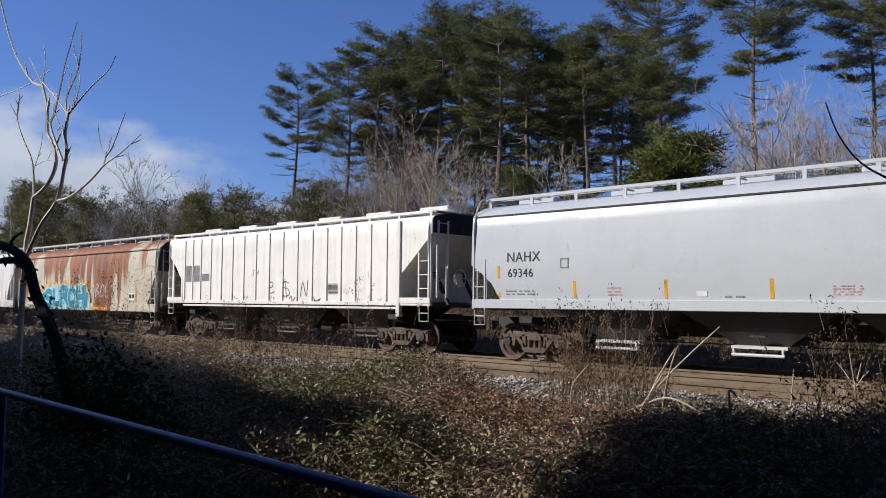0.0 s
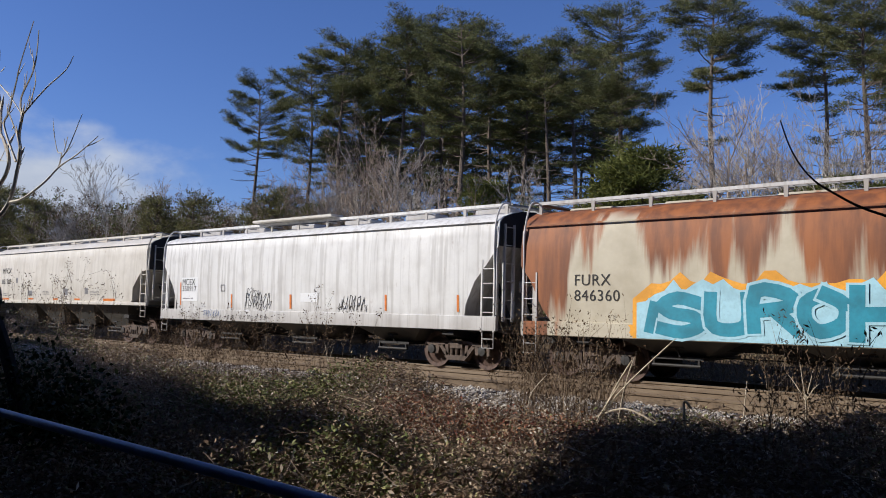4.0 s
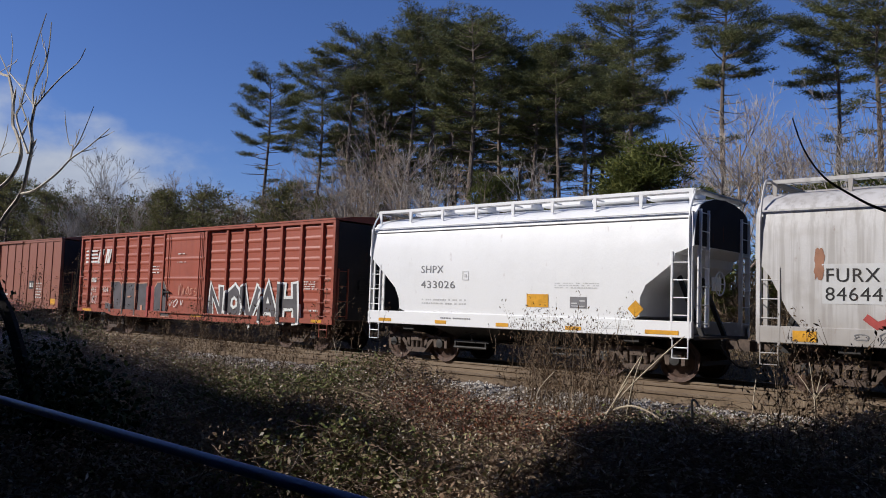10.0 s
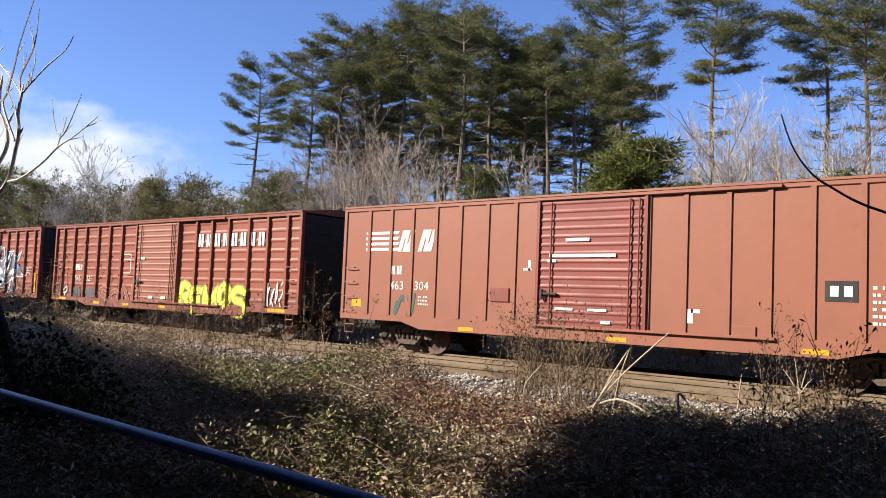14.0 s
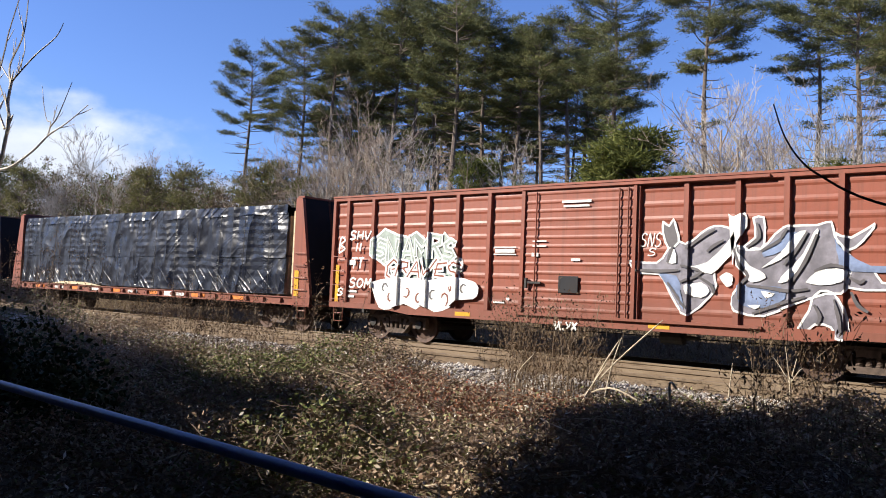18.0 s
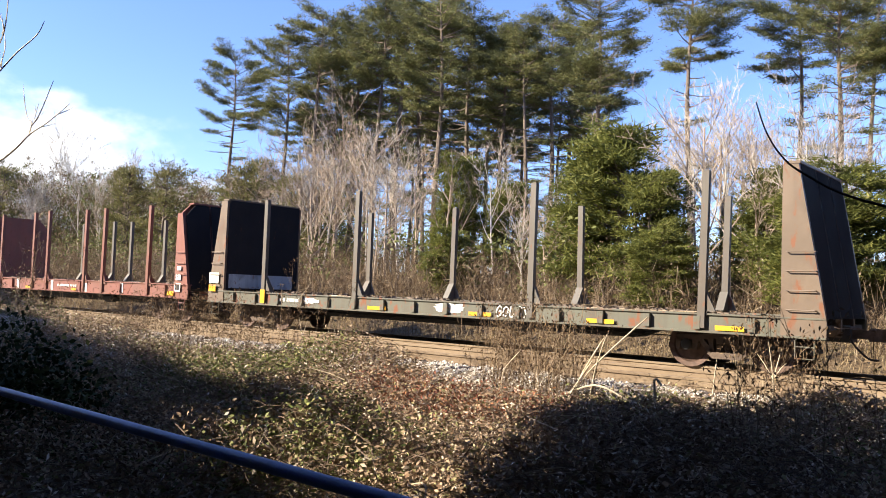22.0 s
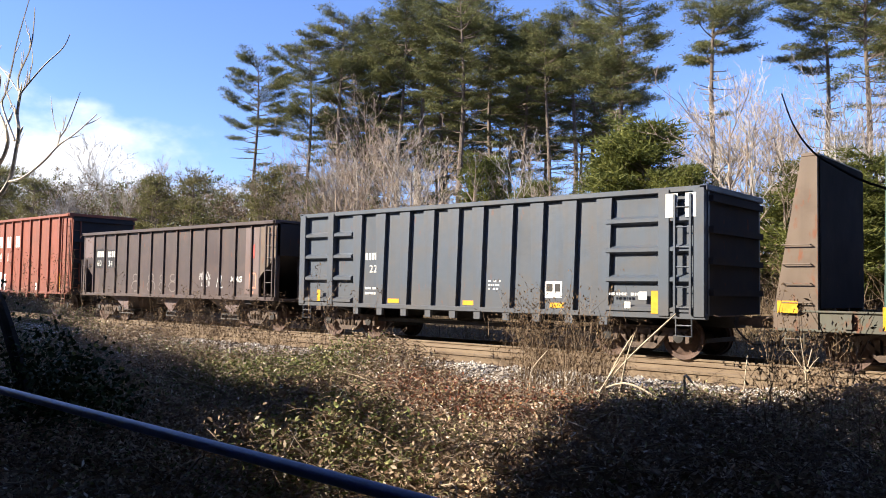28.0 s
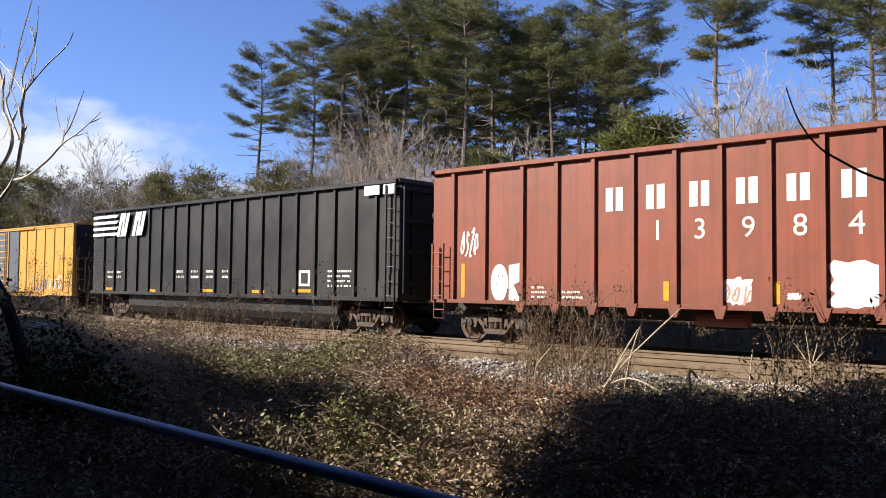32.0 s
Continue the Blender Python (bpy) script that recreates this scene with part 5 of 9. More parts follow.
def boxcar(left, length, label, mat, posts, door, ridges, door_mat, door_ridges=16, sill=0.72, name="boxcar", top=4.15):
    car = begin_car(name, left, length, label, "boxcar")
    part("body", Shape().box(0.04, length - 0.04, -1.47, 1.5, 0.98, top - 0.1), mat, car)
    part("roof", Shape().slab([(-1.62, top - 0.05), (-1.62, top), (-1.3, top + 0.03), (-0.9, top + 0.1), (0, top + 0.18), (0.9, top + 0.1), (1.3, top + 0.03), (1.62, top), (1.62, top - 0.05)], "x", 0, length), mat, car)
    for i in range(int(length / 1.2)):
        x = 0.6 + i * 1.2
        part("roof_seam", shared(f"roof_seam|{mat.name}{top}", lambda: Shape().slab([(-1.3, top + 0.02), (-1.3, top + 0.05), (0, top + 0.2), (1.3, top + 0.05), (1.3, top + 0.02), (0, top + 0.17)], "x", -0.03, 0.03), mat), mat, car, at=pose(x, 0, 0))
    part("top_chord", Shape().block(0, length, -1.6, -1.46, top - 0.15, top - 0.05, 0.01), mat, car)
    part("side_sill", Shape().slab([(0, 0.84), (2.5, 0.84), (3.2, sill), (length - 3.2, sill), (length - 2.5, 0.84), (length, 0.84), (length, 1.0), (0, 1.0)], "y", -1.6, -1.46), mat, car)
    part("side_sill", Shape().box(0, length, 1.5, 1.58, 0.8, 1.02), mat, car)
    edges = [0.06] + posts + [length - 0.06]
    for x in posts + [0.06, length - 0.06]:
        part("side_post", shared(f"side_post|{mat.name}{top}", lambda: Shape().slab([(-0.055, -1.6), (0.055, -1.6), (0.075, -1.5), (-0.075, -1.5)], "z", 0.98, top - 0.14), mat), mat, car, at=pose(x, 0, 0))
    for a, b in zip(edges, edges[1:]):
        if a < (door[0] + door[1]) / 2 < b or b - a > 2.2:
            continue
        w = round(b - a, 1)
        part("side_panel", shared(f"side_panel|{mat.name}{w}{ridges}", lambda: panel_shape(w, ridges, 0.98, top - 0.15), mat), mat, car, at=Matrix.Translation((a, 0 if ridges else -0.06, 0)) @ Matrix.Diagonal(((b - a) / w, 1, 1, 1)))
    d = part("door", panel_shape(door[1] - door[0], door_ridges, 0.98, top - 0.16), door_mat, car, at=pose(door[0], -0.09, 0))
    for x in (0.35, door[1] - door[0] - 0.35, door[1] - door[0] - 0.12):
        part("lock_rod", Shape().tube([(x, -1.56, 1.02), (x, -1.56, top - 0.2)], 0.02, 6), door_mat, d)
    part("door_handle", Shape().box(0.1, 0.55, -1.6, -1.55, 1.72, 1.77).box(0.1, 0.16, -1.62, -1.55, 1.6, 1.85), GREASE, d)
    for x in (-0.08, door[1] - door[0]):
        part("door_frame", Shape().box(x, x + 0.08, -1.56, -1.45, 0.98, top - 0.16), door_mat, d)
    part("lower_door_track", Shape().block(door[0] - 0.2, min(length - 0.5, door[1] + 2.9), -1.68, -1.56, 0.94, 1.0, 0.008), mat, car)
    part("upper_door_track", Shape().block(door[0] - 0.1, min(length - 0.5, door[1] + 3.0), -1.66, -1.58, top - 0.14, top - 0.07, 0.008), mat, car)
    for x, facing in ((0.02, -1), (length - 0.02, 1)):
        # Ends take the shade colour rather than the body paint.
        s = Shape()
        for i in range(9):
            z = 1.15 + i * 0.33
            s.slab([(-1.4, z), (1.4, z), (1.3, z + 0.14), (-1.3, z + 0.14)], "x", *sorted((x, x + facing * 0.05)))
        part("end_corrugation", s, SHADE_DARK, car)
        part("end_sheet", Shape().box(*sorted((x + facing * 0.024, x + facing * 0.034)), -1.46, 1.49, 0.99, top - 0.11), SHADE_DARK, car)
        end_ladder(car, x, facing, 1.1, 2.5, -1.45, -1.05, mat)
    brake_wheel(car, length, 1, 2.1, GREASE)
    running_gear(car, length, 2.3, GREASE, (0.7, 0.98))
    for x in (0.38, length - 0.45):
        for i in range(4):
            grab(car, x - 0.2, x + 0.22, 1.08 + 0.42 * i, -1.68, mat)
        sill_step(car, x, -1.56, 0.86, mat)
    for x in (-0.05, length + 0.05):
        part("cushion_pocket", Shape().block(x - 0.3, x + 0.3, -0.35, 0.35, 0.66, 1.0, 0.02), GREASE, car)
    return car


def rail_logo(car, x, z, w, h, y=-1.545, ground=None):
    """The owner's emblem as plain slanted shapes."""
    for i in range(4):
        zz = z + h * (0.06 + 0.26 * i)
        part("emblem_stripe", Shape().add([(x, y, zz), (x + w * 0.46, y, zz), (x + w * (0.46 + 0.03), y, zz + h * 0.13), (x, y, zz + h * 0.13)], [(0, 1, 2, 3)]), WHITE, car)
    for a, b in ((0.47, 0.71), (0.75, 1.0)):
        lean = 0.07 * w
        x0, x1 = x + w * a, x + w * b
        part("emblem_block", Shape().add([(x0, y - 0.003, z), (x1 - lean, y - 0.003, z), (x1, y - 0.003, z + h), (x0 + lean, y - 0.003, z + h)], [(0, 1, 2, 3)]), WHITE, car)
        for q0, q1, low, high in ((0.30, 0.40, 0.0, 0.62), (0.60, 0.70, 0.38, 1.0)):
            m = (x1 - x0 - lean)
            part("emblem_gap", Shape().add([(x0 + m * q0 + lean * low, y - 0.006, z + low * h), (x0 + m * q1 + lean * low, y - 0.006, z + low * h),
                                            (x0 + m * q1 + lean * high, y - 0.006, z + high * h), (x0 + m * q0 + lean * high, y - 0.006, z + high * h)], [(0, 1, 2, 3)]), ground or P_RED, car)


def letter_blocks(car, x0, x1, z, h, count, y, material=None, width=0.5):
    """A painted name given as plain bars, a pair for each letter."""
    step = (x1 - x0) / count
    for i in range(count):
        x = x0 + i * step
        w = step * width
        part("name_bar", Shape().box(x, x + w * 0.42, y, y + 0.003, z, z + h).box(x + w * 0.58, x + w, y, y + 0.003, z, z + h), material or WHITE, car)


YREF = -1.606
# eighth: bright red car with a silver piece
POSTS = [0.82, 1.89, 2.93, 3.97, 5.0, 6.0, 7.1, 10.06, 11.28, 12.32, 13.36, 14.4, 15.43, 16.45]
c = boxcar(-127.87, 17.1, "bright red ribbed steel boxcar with black and white graffiti", P_RED, POSTS,
           (7.15, 10.0), 9, P_RED, 4)
rail_logo(c, 0.4, 2.92, 2.35, 0.6)
letter_blocks(c, 1.05, 1.55, 2.1, 0.2, 2, -1.54, width=0.7)
lettering(c, "463", 1.05, 1.68, 0.22, -1.54, WHITE)
lettering(c, "404", 2.1, 1.68, 0.22, -1.54, WHITE)
FACE = fronts(POSTS, (7.15, 10.0))
slabs(c, [[(2.35, 0.9), (2.4, 1.25), (3.0, 1.2), (3.0, 0.88)], [(2.96, 2.1), (3.5, 2.14), (3.84, 1.9), (3.8, 0.9), (3.2, 0.86)], [(3.92, 2.06), (4.95, 2.08), (5.02, 0.8), (3.95, 0.82)],
          [(5.06, 2.05), (5.76, 2.07), (5.9, 0.78), (5.12, 0.78)], [(6.4, 1.9), (6.6, 2.1), (7.2, 2.12), (7.6, 1.6), (7.4, 1.35), (7.66, 0.84), (6.4, 0.8)]], GREY_SPRAY, SALMON, -1.607, FACE)
slabs(c, [[(5.9, 1.96), (6.36, 1.98), (6.4, 0.78), (5.96, 0.76)]], RED_SPRAY, RED_SPRAY, -1.625, FACE, 1.0)
slabs(c, [[(4.3, 1.55), (4.6, 1.56), (4.6, 1.5), (4.3, 1.48)], [(4.3, 0.95), (4.55, 0.95), (4.5, 0.82), (4.3, 0.82)], [(5.35, 1.2), (5.5, 1.2), (5.55, 0.85), (5.4, 0.85)]], SALMON, SALMON, -1.626, FACE, 1.0)
piece(c, "NOVAH", [(10.25, 11.1), (11.35, 12.25), (12.3, 13.25), (13.3, 14.15), (14.35, 15.35)], 0.92, 1.92, GREY_SPRAY, WHITE_SPRAY, -1.607, 0.3, 0.1, FACE, wobble=0.07, seed=52)
tag(c, 8.2, 9.6, 1.65, 2.0, SALMON, 53, -1.64, 0.04, 5)
tag(c, 7.6, 8.7, 1.2, 1.5, WHITE_SPRAY, 54, -1.64, 0.04, 3)
tag(c, 1.0, 1.6, 1.2, 1.6, WHITE_SPRAY, 55, -1.545, 0.05, 3)
marks(c, [(0.5, 1.3, 0.86, 0.96), (9.2, 9.9, 0.86, 0.96), (16.1, 16.6, 0.88, 0.97)], YELLOW, YREF, "reflector_strip")
bars(c, 6.15, 6.7, 2.45, 2.8, 3, WHITE, -1.54, 56)
bars(c, 15.6, 16.2, 1.9, 2.2, 4, WHITE, -1.54, 57)
bars(c, 8.15, 8.6, 3.15, 3.25, 1, WHITE, -1.635, 58)
bars(c, 8.1, 8.7, 2.85, 2.92, 1, WHITE, -1.635, 59)
bars(c, 15.9, 16.4, 1.2, 1.3, 1, WHITE, -1.54, 60)

# ninth: faded brown car with a maroon sliding door
c = boxcar(-146.98, 17.13, "faded brown-red boxcar with a maroon corrugated sliding door", P_BROWN, [1.09, 1.97, 2.8, 3.68, 4.53, 5.44, 6.33, 7.05, 9.98, 10.85, 11.8, 12.65, 13.48, 14.39, 15.28, 16.13],
           (7.1, 9.9), 0, P_DOOR, 15, 0.66)
rail_logo(c, 0.95, 2.8, 2.75, 0.6, -1.572, P_BROWN)
letter_blocks(c, 2.0, 2.5, 2.16, 0.24, 2, -1.572, width=0.7)
lettering(c, "463", 2.0, 1.73, 0.24, -1.572, WHITE)
lettering(c, "304", 2.95, 1.73, 0.24, -1.572, WHITE)
marks(c, [(0.45, 0.85, 1.2, 1.42), (16.2, 16.7, 1.05, 1.32)], YELLOW, -1.572, "reflector_strip")
marks(c, [(4.6, 5.1, 0.7, 0.8), (9.0, 9.5, 0.7, 0.8), (13.3, 13.8, 0.72, 0.82)], YELLOW, YREF, "reflector_strip")
bars(c, 3.1, 3.5, 1.3, 1.6, 3, WHITE, -1.572, 61)
marks(c, [(7.85, 8.5, 3.0, 3.08), (7.4, 9.2, 2.62, 2.7), (7.35, 7.6, 2.5, 2.57), (7.6, 8.1, 1.36, 1.42), (8.5, 9.0, 1.36, 1.42), (8.85, 9.1, 1.08, 1.15)], WHITE, -1.632)
marks(c, [(6.6, 6.85, 2.3, 2.36), (6.75, 6.82, 2.3, 2.55)], WHITE, -1.572)
marks(c, [(13.7, 14.3, 1.75, 2.15)], BLACK, -1.572)
marks(c, [(13.8, 13.95, 1.85, 2.05), (14.05, 14.2, 1.85, 2.05)], WHITE, -1.576)
bars(c, 14.55, 15.2, 1.3, 2.1, 6, WHITE, -1.572, 62)
marks(c, [(10.9, 11.05, 1.2, 1.5), (11.0, 11.2, 1.42, 1.5)], WHITE, -1.572)
tag(c, 2.1, 3.0, 1.05, 1.6, P_TEAL, 63, -1.574, 0.14, 2)
part("placard_board", Shape().block(5.6, 6.2, -1.6, -1.56, 1.5, 1.85, 0.01), P_DOOR, c)
part("placard_board", Shape().block(11.9, 12.4, -1.6, -1.56, 0.95, 1.2, 0.01), P_BROWN, c)

# tenth: older red car with spaced lettering and a yellow piece
c = boxcar(-166.2, 17.24, "rusty red boxcar with a row of white letters and yellow graffiti", P_SOU, [0.79, 1.8, 2.84, 3.93, 4.91, 5.92, 7.15, 10.15, 11.28, 12.26, 13.27, 14.44, 15.47, 16.5],
           (7.2, 10.1), 9, P_BROWN, 14, 0.68)
letter_blocks(c, 2.0, 2.65, 2.16, 0.24, 3, -1.54, width=0.75)
lettering(c, "565", 2.02, 1.7, 0.22, -1.54, WHITE)
lettering(c, "321", 3.05, 1.7, 0.22, -1.54, WHITE)
letter_blocks(c, 11.38, 15.45, 3.06, 0.46, 8, -1.54, width=0.62)
piece(c, "REMOS", [(10.35, 11.1), (11.1, 11.85), (11.9, 12.8), (12.85, 13.5), (13.6, 14.5)], 0.85, 1.62, YELLOW_SPRAY, DULL_YELLOW, -1.61, 0.25, 0.06, fronts([10.15, 11.28, 12.26, 13.27, 14.44]), wobble=0.12, seed=71, round_off=True)
tag(c, 15.5, 16.4, 1.1, 1.85, WHITE_SPRAY, 72, -1.545, 0.07, 4)
piece(c, "SON", [(4.2, 5.1), (5.1, 6.0), (6.05, 7.0)], 0.8, 1.45, P_SOU, SALMON, -1.61, 0.14, 0.03, fronts([4.91, 5.92]), wobble=0.1, seed=73, round_off=True)
marks(c, [(1.6, 2.6, 1.0, 1.42), (3.0, 4.0, 1.0, 1.42)], GREY_SPRAY, -1.541, "spray_patch")
marks(c, [(0.5, 1.4, 0.86, 0.96), (3.9, 4.4, 0.76, 0.86), (6.3, 6.8, 0.76, 0.86), (9.0, 9.5, 0.76, 0.86), (15.7, 16.6, 0.88, 0.98)], YELLOW, YREF, "reflector_strip")
marks(c, [(6.3, 6.85, 2.8, 2.83), (6.3, 6.85, 2.6, 2.63), (6.82, 6.85, 2.05, 2.83), (6.3, 6.85, 2.05, 2.08), (7.6, 7.9, 2.6, 2.7), (8.3, 8.6, 1.1, 1.2), (9.2, 9.5, 1.1, 1.2)], WHITE, -1.636)
tag(c, 0.5, 1.4, 1.0, 1.6, P_PALE, 74, -1.545, 0.09, 2)

# eleventh: red car with a spiky silver piece
c = boxcar(-184.76, 17.01, "red boxcar with white and blue-grey spiky graffiti", P_SOU, [0.65, 1.7, 2.74, 3.8, 4.85, 5.9, 6.96, 10.06, 11.2, 12.32, 13.3, 14.31, 15.34, 16.34],
           (7.04, 9.98), 9, P_SOU, 14, 0.76)
WEST = fronts([1.7, 2.74, 3.8, 4.85, 5.9])
blob(c, [(1.61, 2.42), (1.67, 2.83), (2.15, 3.15), (2.61, 2.99), (3.05, 2.9), (3.36, 3.05), (3.72, 2.82), (4.1, 2.66), (4.38, 3.01), (4.69, 2.73), (4.77, 2.36), (5.0, 2.29), (5.07, 2.06), (4.74, 1.8), (2.68, 1.7), (2.22, 2.1)],
     PALE_GREEN, -1.606, WHITE_SPRAY, 0.07, WEST, soft=0)
piece(c, "SNAMRS", [(1.75, 2.25), (2.25, 2.8), (2.8, 3.3), (3.3, 3.9), (3.9, 4.35), (4.35, 4.9)], 2.3, 2.85, PALE_GREEN, WHITE_SPRAY, -1.618, 0.07, 0.05, WEST, wobble=0.13, seed=81)
piece(c, "GRAVES", [(2.2, 2.75), (2.7, 3.2), (3.15, 3.6), (3.55, 4.05), (4.05, 4.5), (4.5, 4.95)], 1.8, 2.3, P_SOU, WHITE_SPRAY, -1.65, 0.045, 0.06, WEST, lean=0.1, wobble=0.1, seed=82)
blob(c, [(1.75, 1.61), (2.68, 1.79), (3.95, 1.72), (4.74, 1.84), (5.54, 1.71), (5.65, 1.45), (5.49, 1.27), (4.96, 1.22), (4.69, 1.01), (4.2, 0.87), (3.74, 1.05), (3.52, 0.91), (3.05, 1.05), (2.52, 0.87), (2.12, 0.9), (1.87, 1.29)],
     WHITE_SPRAY, -1.685, front=WEST)
for q, (x, z, size, turn) in enumerate(((2.3, 1.45, 0.14, 0.3), (2.55, 1.2, 0.12, 2.0), (3.15, 1.4, 0.15, 4.0), (4.1, 1.3, 0.14, 1.0), (4.5, 1.25, 0.18, 5.2), (4.75, 1.55, 0.1, 3.0), (5.15, 1.5, 0.13, 0.8), (3.6, 1.2, 0.13, 1.5))):
    curl = [(x + size * (1 - 0.12 * k) * math.cos(turn + 0.8 * k), z + 1.25 * size * (1 - 0.12 * k) * math.sin(turn + 0.8 * k)) for k in range(6)]
    part("graffiti_stroke", drape(Shape().ribbon(curl, 0.06, -1.697 - 0.001 * (q % 2), 0.5), WEST), P_SOU if q % 3 else GREY_SPRAY, c)
for text, box in (("B", (0.28, 0.66, 2.45, 2.9)), ("SHV", (0.75, 1.65, 2.85, 3.1)), ("II", (1.0, 1.3, 2.5, 2.75)), ("TT", (0.85, 1.4, 2.0, 2.32)), ("SOM", (0.8, 1.75, 1.45, 1.72)), ("S", (0.3, 0.6, 1.2, 1.4))):
    script(c, text, *box, WHITE_SPRAY, 0.055, -1.607, 0.05)
# spiky grey creature-like lettering
EASTERN = fronts([11.2, 12.32, 13.3, 14.31, 15.34, 16.34], (7.04, 9.98))
for shape_pts in ([(9.88, 2.3), (10.52, 2.26), (10.75, 2.51), (10.96, 2.76), (11.22, 2.67), (11.53, 2.91), (11.8, 3.05), (12.08, 3.02), (12.24, 2.9), (12.15, 2.57), (11.83, 2.08), (11.88, 1.81), (11.75, 1.56), (11.27, 1.15), (11.01, 1.36), (10.8, 1.71), (10.59, 2.02), (10.12, 2.03)],
                  [(12.32, 2.63), (12.79, 2.57), (13.06, 2.86), (13.33, 3.02), (13.86, 3.03), (14.12, 3.09), (14.19, 2.81), (14.48, 2.41), (14.44, 1.93), (14.34, 1.71), (14.04, 1.7), (13.42, 1.46), (12.87, 1.21), (12.3, 1.29), (12.23, 1.58), (12.51, 2.0), (12.33, 2.22)],
                  [(12.62, 3.2), (12.83, 3.21), (12.86, 2.8), (12.79, 2.57), (12.38, 2.57), (12.67, 2.8)], [(14.2, 2.87), (14.48, 2.78), (14.89, 3.04), (14.77, 2.83), (14.55, 2.59), (14.3, 2.55)],
                  [(14.4, 2.14), (14.88, 2.15), (15.02, 1.94), (15.6, 1.86), (15.02, 1.8), (14.45, 1.83)],
                  [(13.79, 1.58), (13.94, 1.75), (14.19, 1.71), (14.37, 1.45), (14.45, 1.08), (14.44, 0.86), (14.26, 0.85), (14.15, 1.06), (13.85, 1.1), (13.54, 0.8), (13.55, 1.02), (13.74, 1.36)]):
    blob(c, shape_pts, STEEL_SPRAY, -1.606, WHITE_SPRAY, 0.045, EASTERN)
blob(c, [(10.65, 3.17), (10.8, 3.07), (10.89, 3.22), (10.97, 3.0), (11.03, 2.72), (10.8, 2.58), (10.66, 2.92)], GREY_SPRAY, -1.612, WHITE_SPRAY, 0.05, EASTERN)
for shape_pts in ([(14.18, 2.79), (14.38, 2.52), (14.83, 2.25), (15.3, 2.26), (15.5, 2.15), (14.44, 2.14), (14.28, 2.41)], [(12.34, 1.82), (13.19, 1.81), (13.31, 1.57), (12.87, 1.38), (12.41, 1.42)],
                  [(10.59, 2.02), (10.99, 1.99), (11.13, 1.66), (11.2, 1.27), (10.87, 1.66)], [(12.84, 2.57), (13.17, 2.8), (13.5, 2.91), (13.29, 2.57), (12.85, 2.4)]):
    blob(c, shape_pts, HAZE_BLUE, -1.622, None, 0, EASTERN)
for shape_pts in ([(10.76, 2.27), (10.93, 2.58), (10.99, 2.26)], [(11.25, 2.19), (11.67, 2.28), (12.09, 2.69), (12.26, 2.92), (12.27, 2.57), (12.04, 2.28), (11.78, 2.04), (11.49, 2.12)], [(11.21, 1.79), (11.56, 1.86), (11.75, 1.68), (11.57, 1.53), (11.25, 1.61)],
                  [(12.11, 3.3), (12.25, 3.23), (12.46, 3.32), (12.51, 3.04), (12.32, 2.69), (12.25, 2.22), (12.17, 2.69), (12.14, 3.04)], [(12.3, 2.57), (12.57, 2.23), (12.8, 2.12), (12.91, 1.98), (12.63, 1.88), (12.51, 2.0), (12.37, 2.28)],
                  [(13.14, 1.9), (13.61, 2.46), (13.81, 2.9), (13.9, 2.92), (13.72, 2.46), (13.35, 1.92)], [(12.8, 2.17), (13.29, 2.4), (13.55, 2.68), (13.66, 2.93), (13.44, 2.85), (13.29, 2.57)],
                  [(13.67, 1.91), (13.88, 2.13), (14.24, 2.19), (14.44, 2.12), (14.34, 1.93), (13.94, 1.86)], [(12.81, 1.72), (13.09, 1.67), (12.92, 1.57)], [(12.55, 1.42), (12.81, 1.43), (12.7, 1.34)], [(11.95, 1.98), (12.1, 2.08), (12.26, 1.99), (12.24, 1.84), (12.1, 1.78)]):
    blob(c, shape_pts, WHITE_SPRAY, -1.632, None, 0, EASTERN, "graffiti_highlight")
for line in ([(9.98, 2.1), (10.59, 2.08), (11.05, 2.11)], [(10.9, 2.64), (10.78, 2.27)], [(11.11, 2.21), (11.56, 2.07), (11.12, 1.85)], [(11.5, 1.97), (11.78, 1.8), (11.84, 1.63)], [(12.27, 2.57), (12.39, 2.22), (12.54, 2.02), (12.4, 1.82), (12.39, 1.53)],
             [(11.23, 2.57), (11.53, 2.81), (11.84, 2.98)], [(11.67, 2.51), (11.81, 2.63), (12.03, 2.75)], [(12.79, 2.52), (13.17, 2.74), (13.33, 2.96)], [(13.29, 2.24), (13.5, 2.57), (13.69, 2.9)], [(13.41, 1.9), (13.67, 2.35), (13.87, 2.85)],
             [(13.83, 2.13), (14.13, 2.25), (14.44, 2.2)], [(14.44, 2.04), (14.64, 1.93), (14.73, 1.99)], [(12.52, 1.82), (12.97, 1.78), (13.36, 1.73), (13.73, 1.78)], [(12.65, 1.25), (13.15, 1.45), (13.68, 1.63)], [(13.84, 1.48), (13.95, 1.26), (13.9, 1.1)],
             [(14.2, 1.6), (14.3, 1.28), (14.34, 0.96)], [(10.8, 1.84), (11.07, 1.48), (11.26, 1.31)], [(14.5, 1.75), (14.62, 1.5), (14.8, 1.38)], [(12.7, 3.1), (12.76, 2.8), (12.5, 2.6)]):
    part("graffiti_stroke", drape(Shape().ribbon([(p.x, p.y) for p in curve_pts([(a, b, 0) for a, b in line], 3)], 0.075, -1.645, 0.4), EASTERN), GREY_SPRAY, c)
script(c, "SNS", 10.1, 10.62, 2.62, 2.92, WHITE_SPRAY, 0.025, -1.54, 0.05)
script(c, "S", 10.28, 10.5, 2.42, 2.58, WHITE_SPRAY, 0.025, -1.54, 0.05)
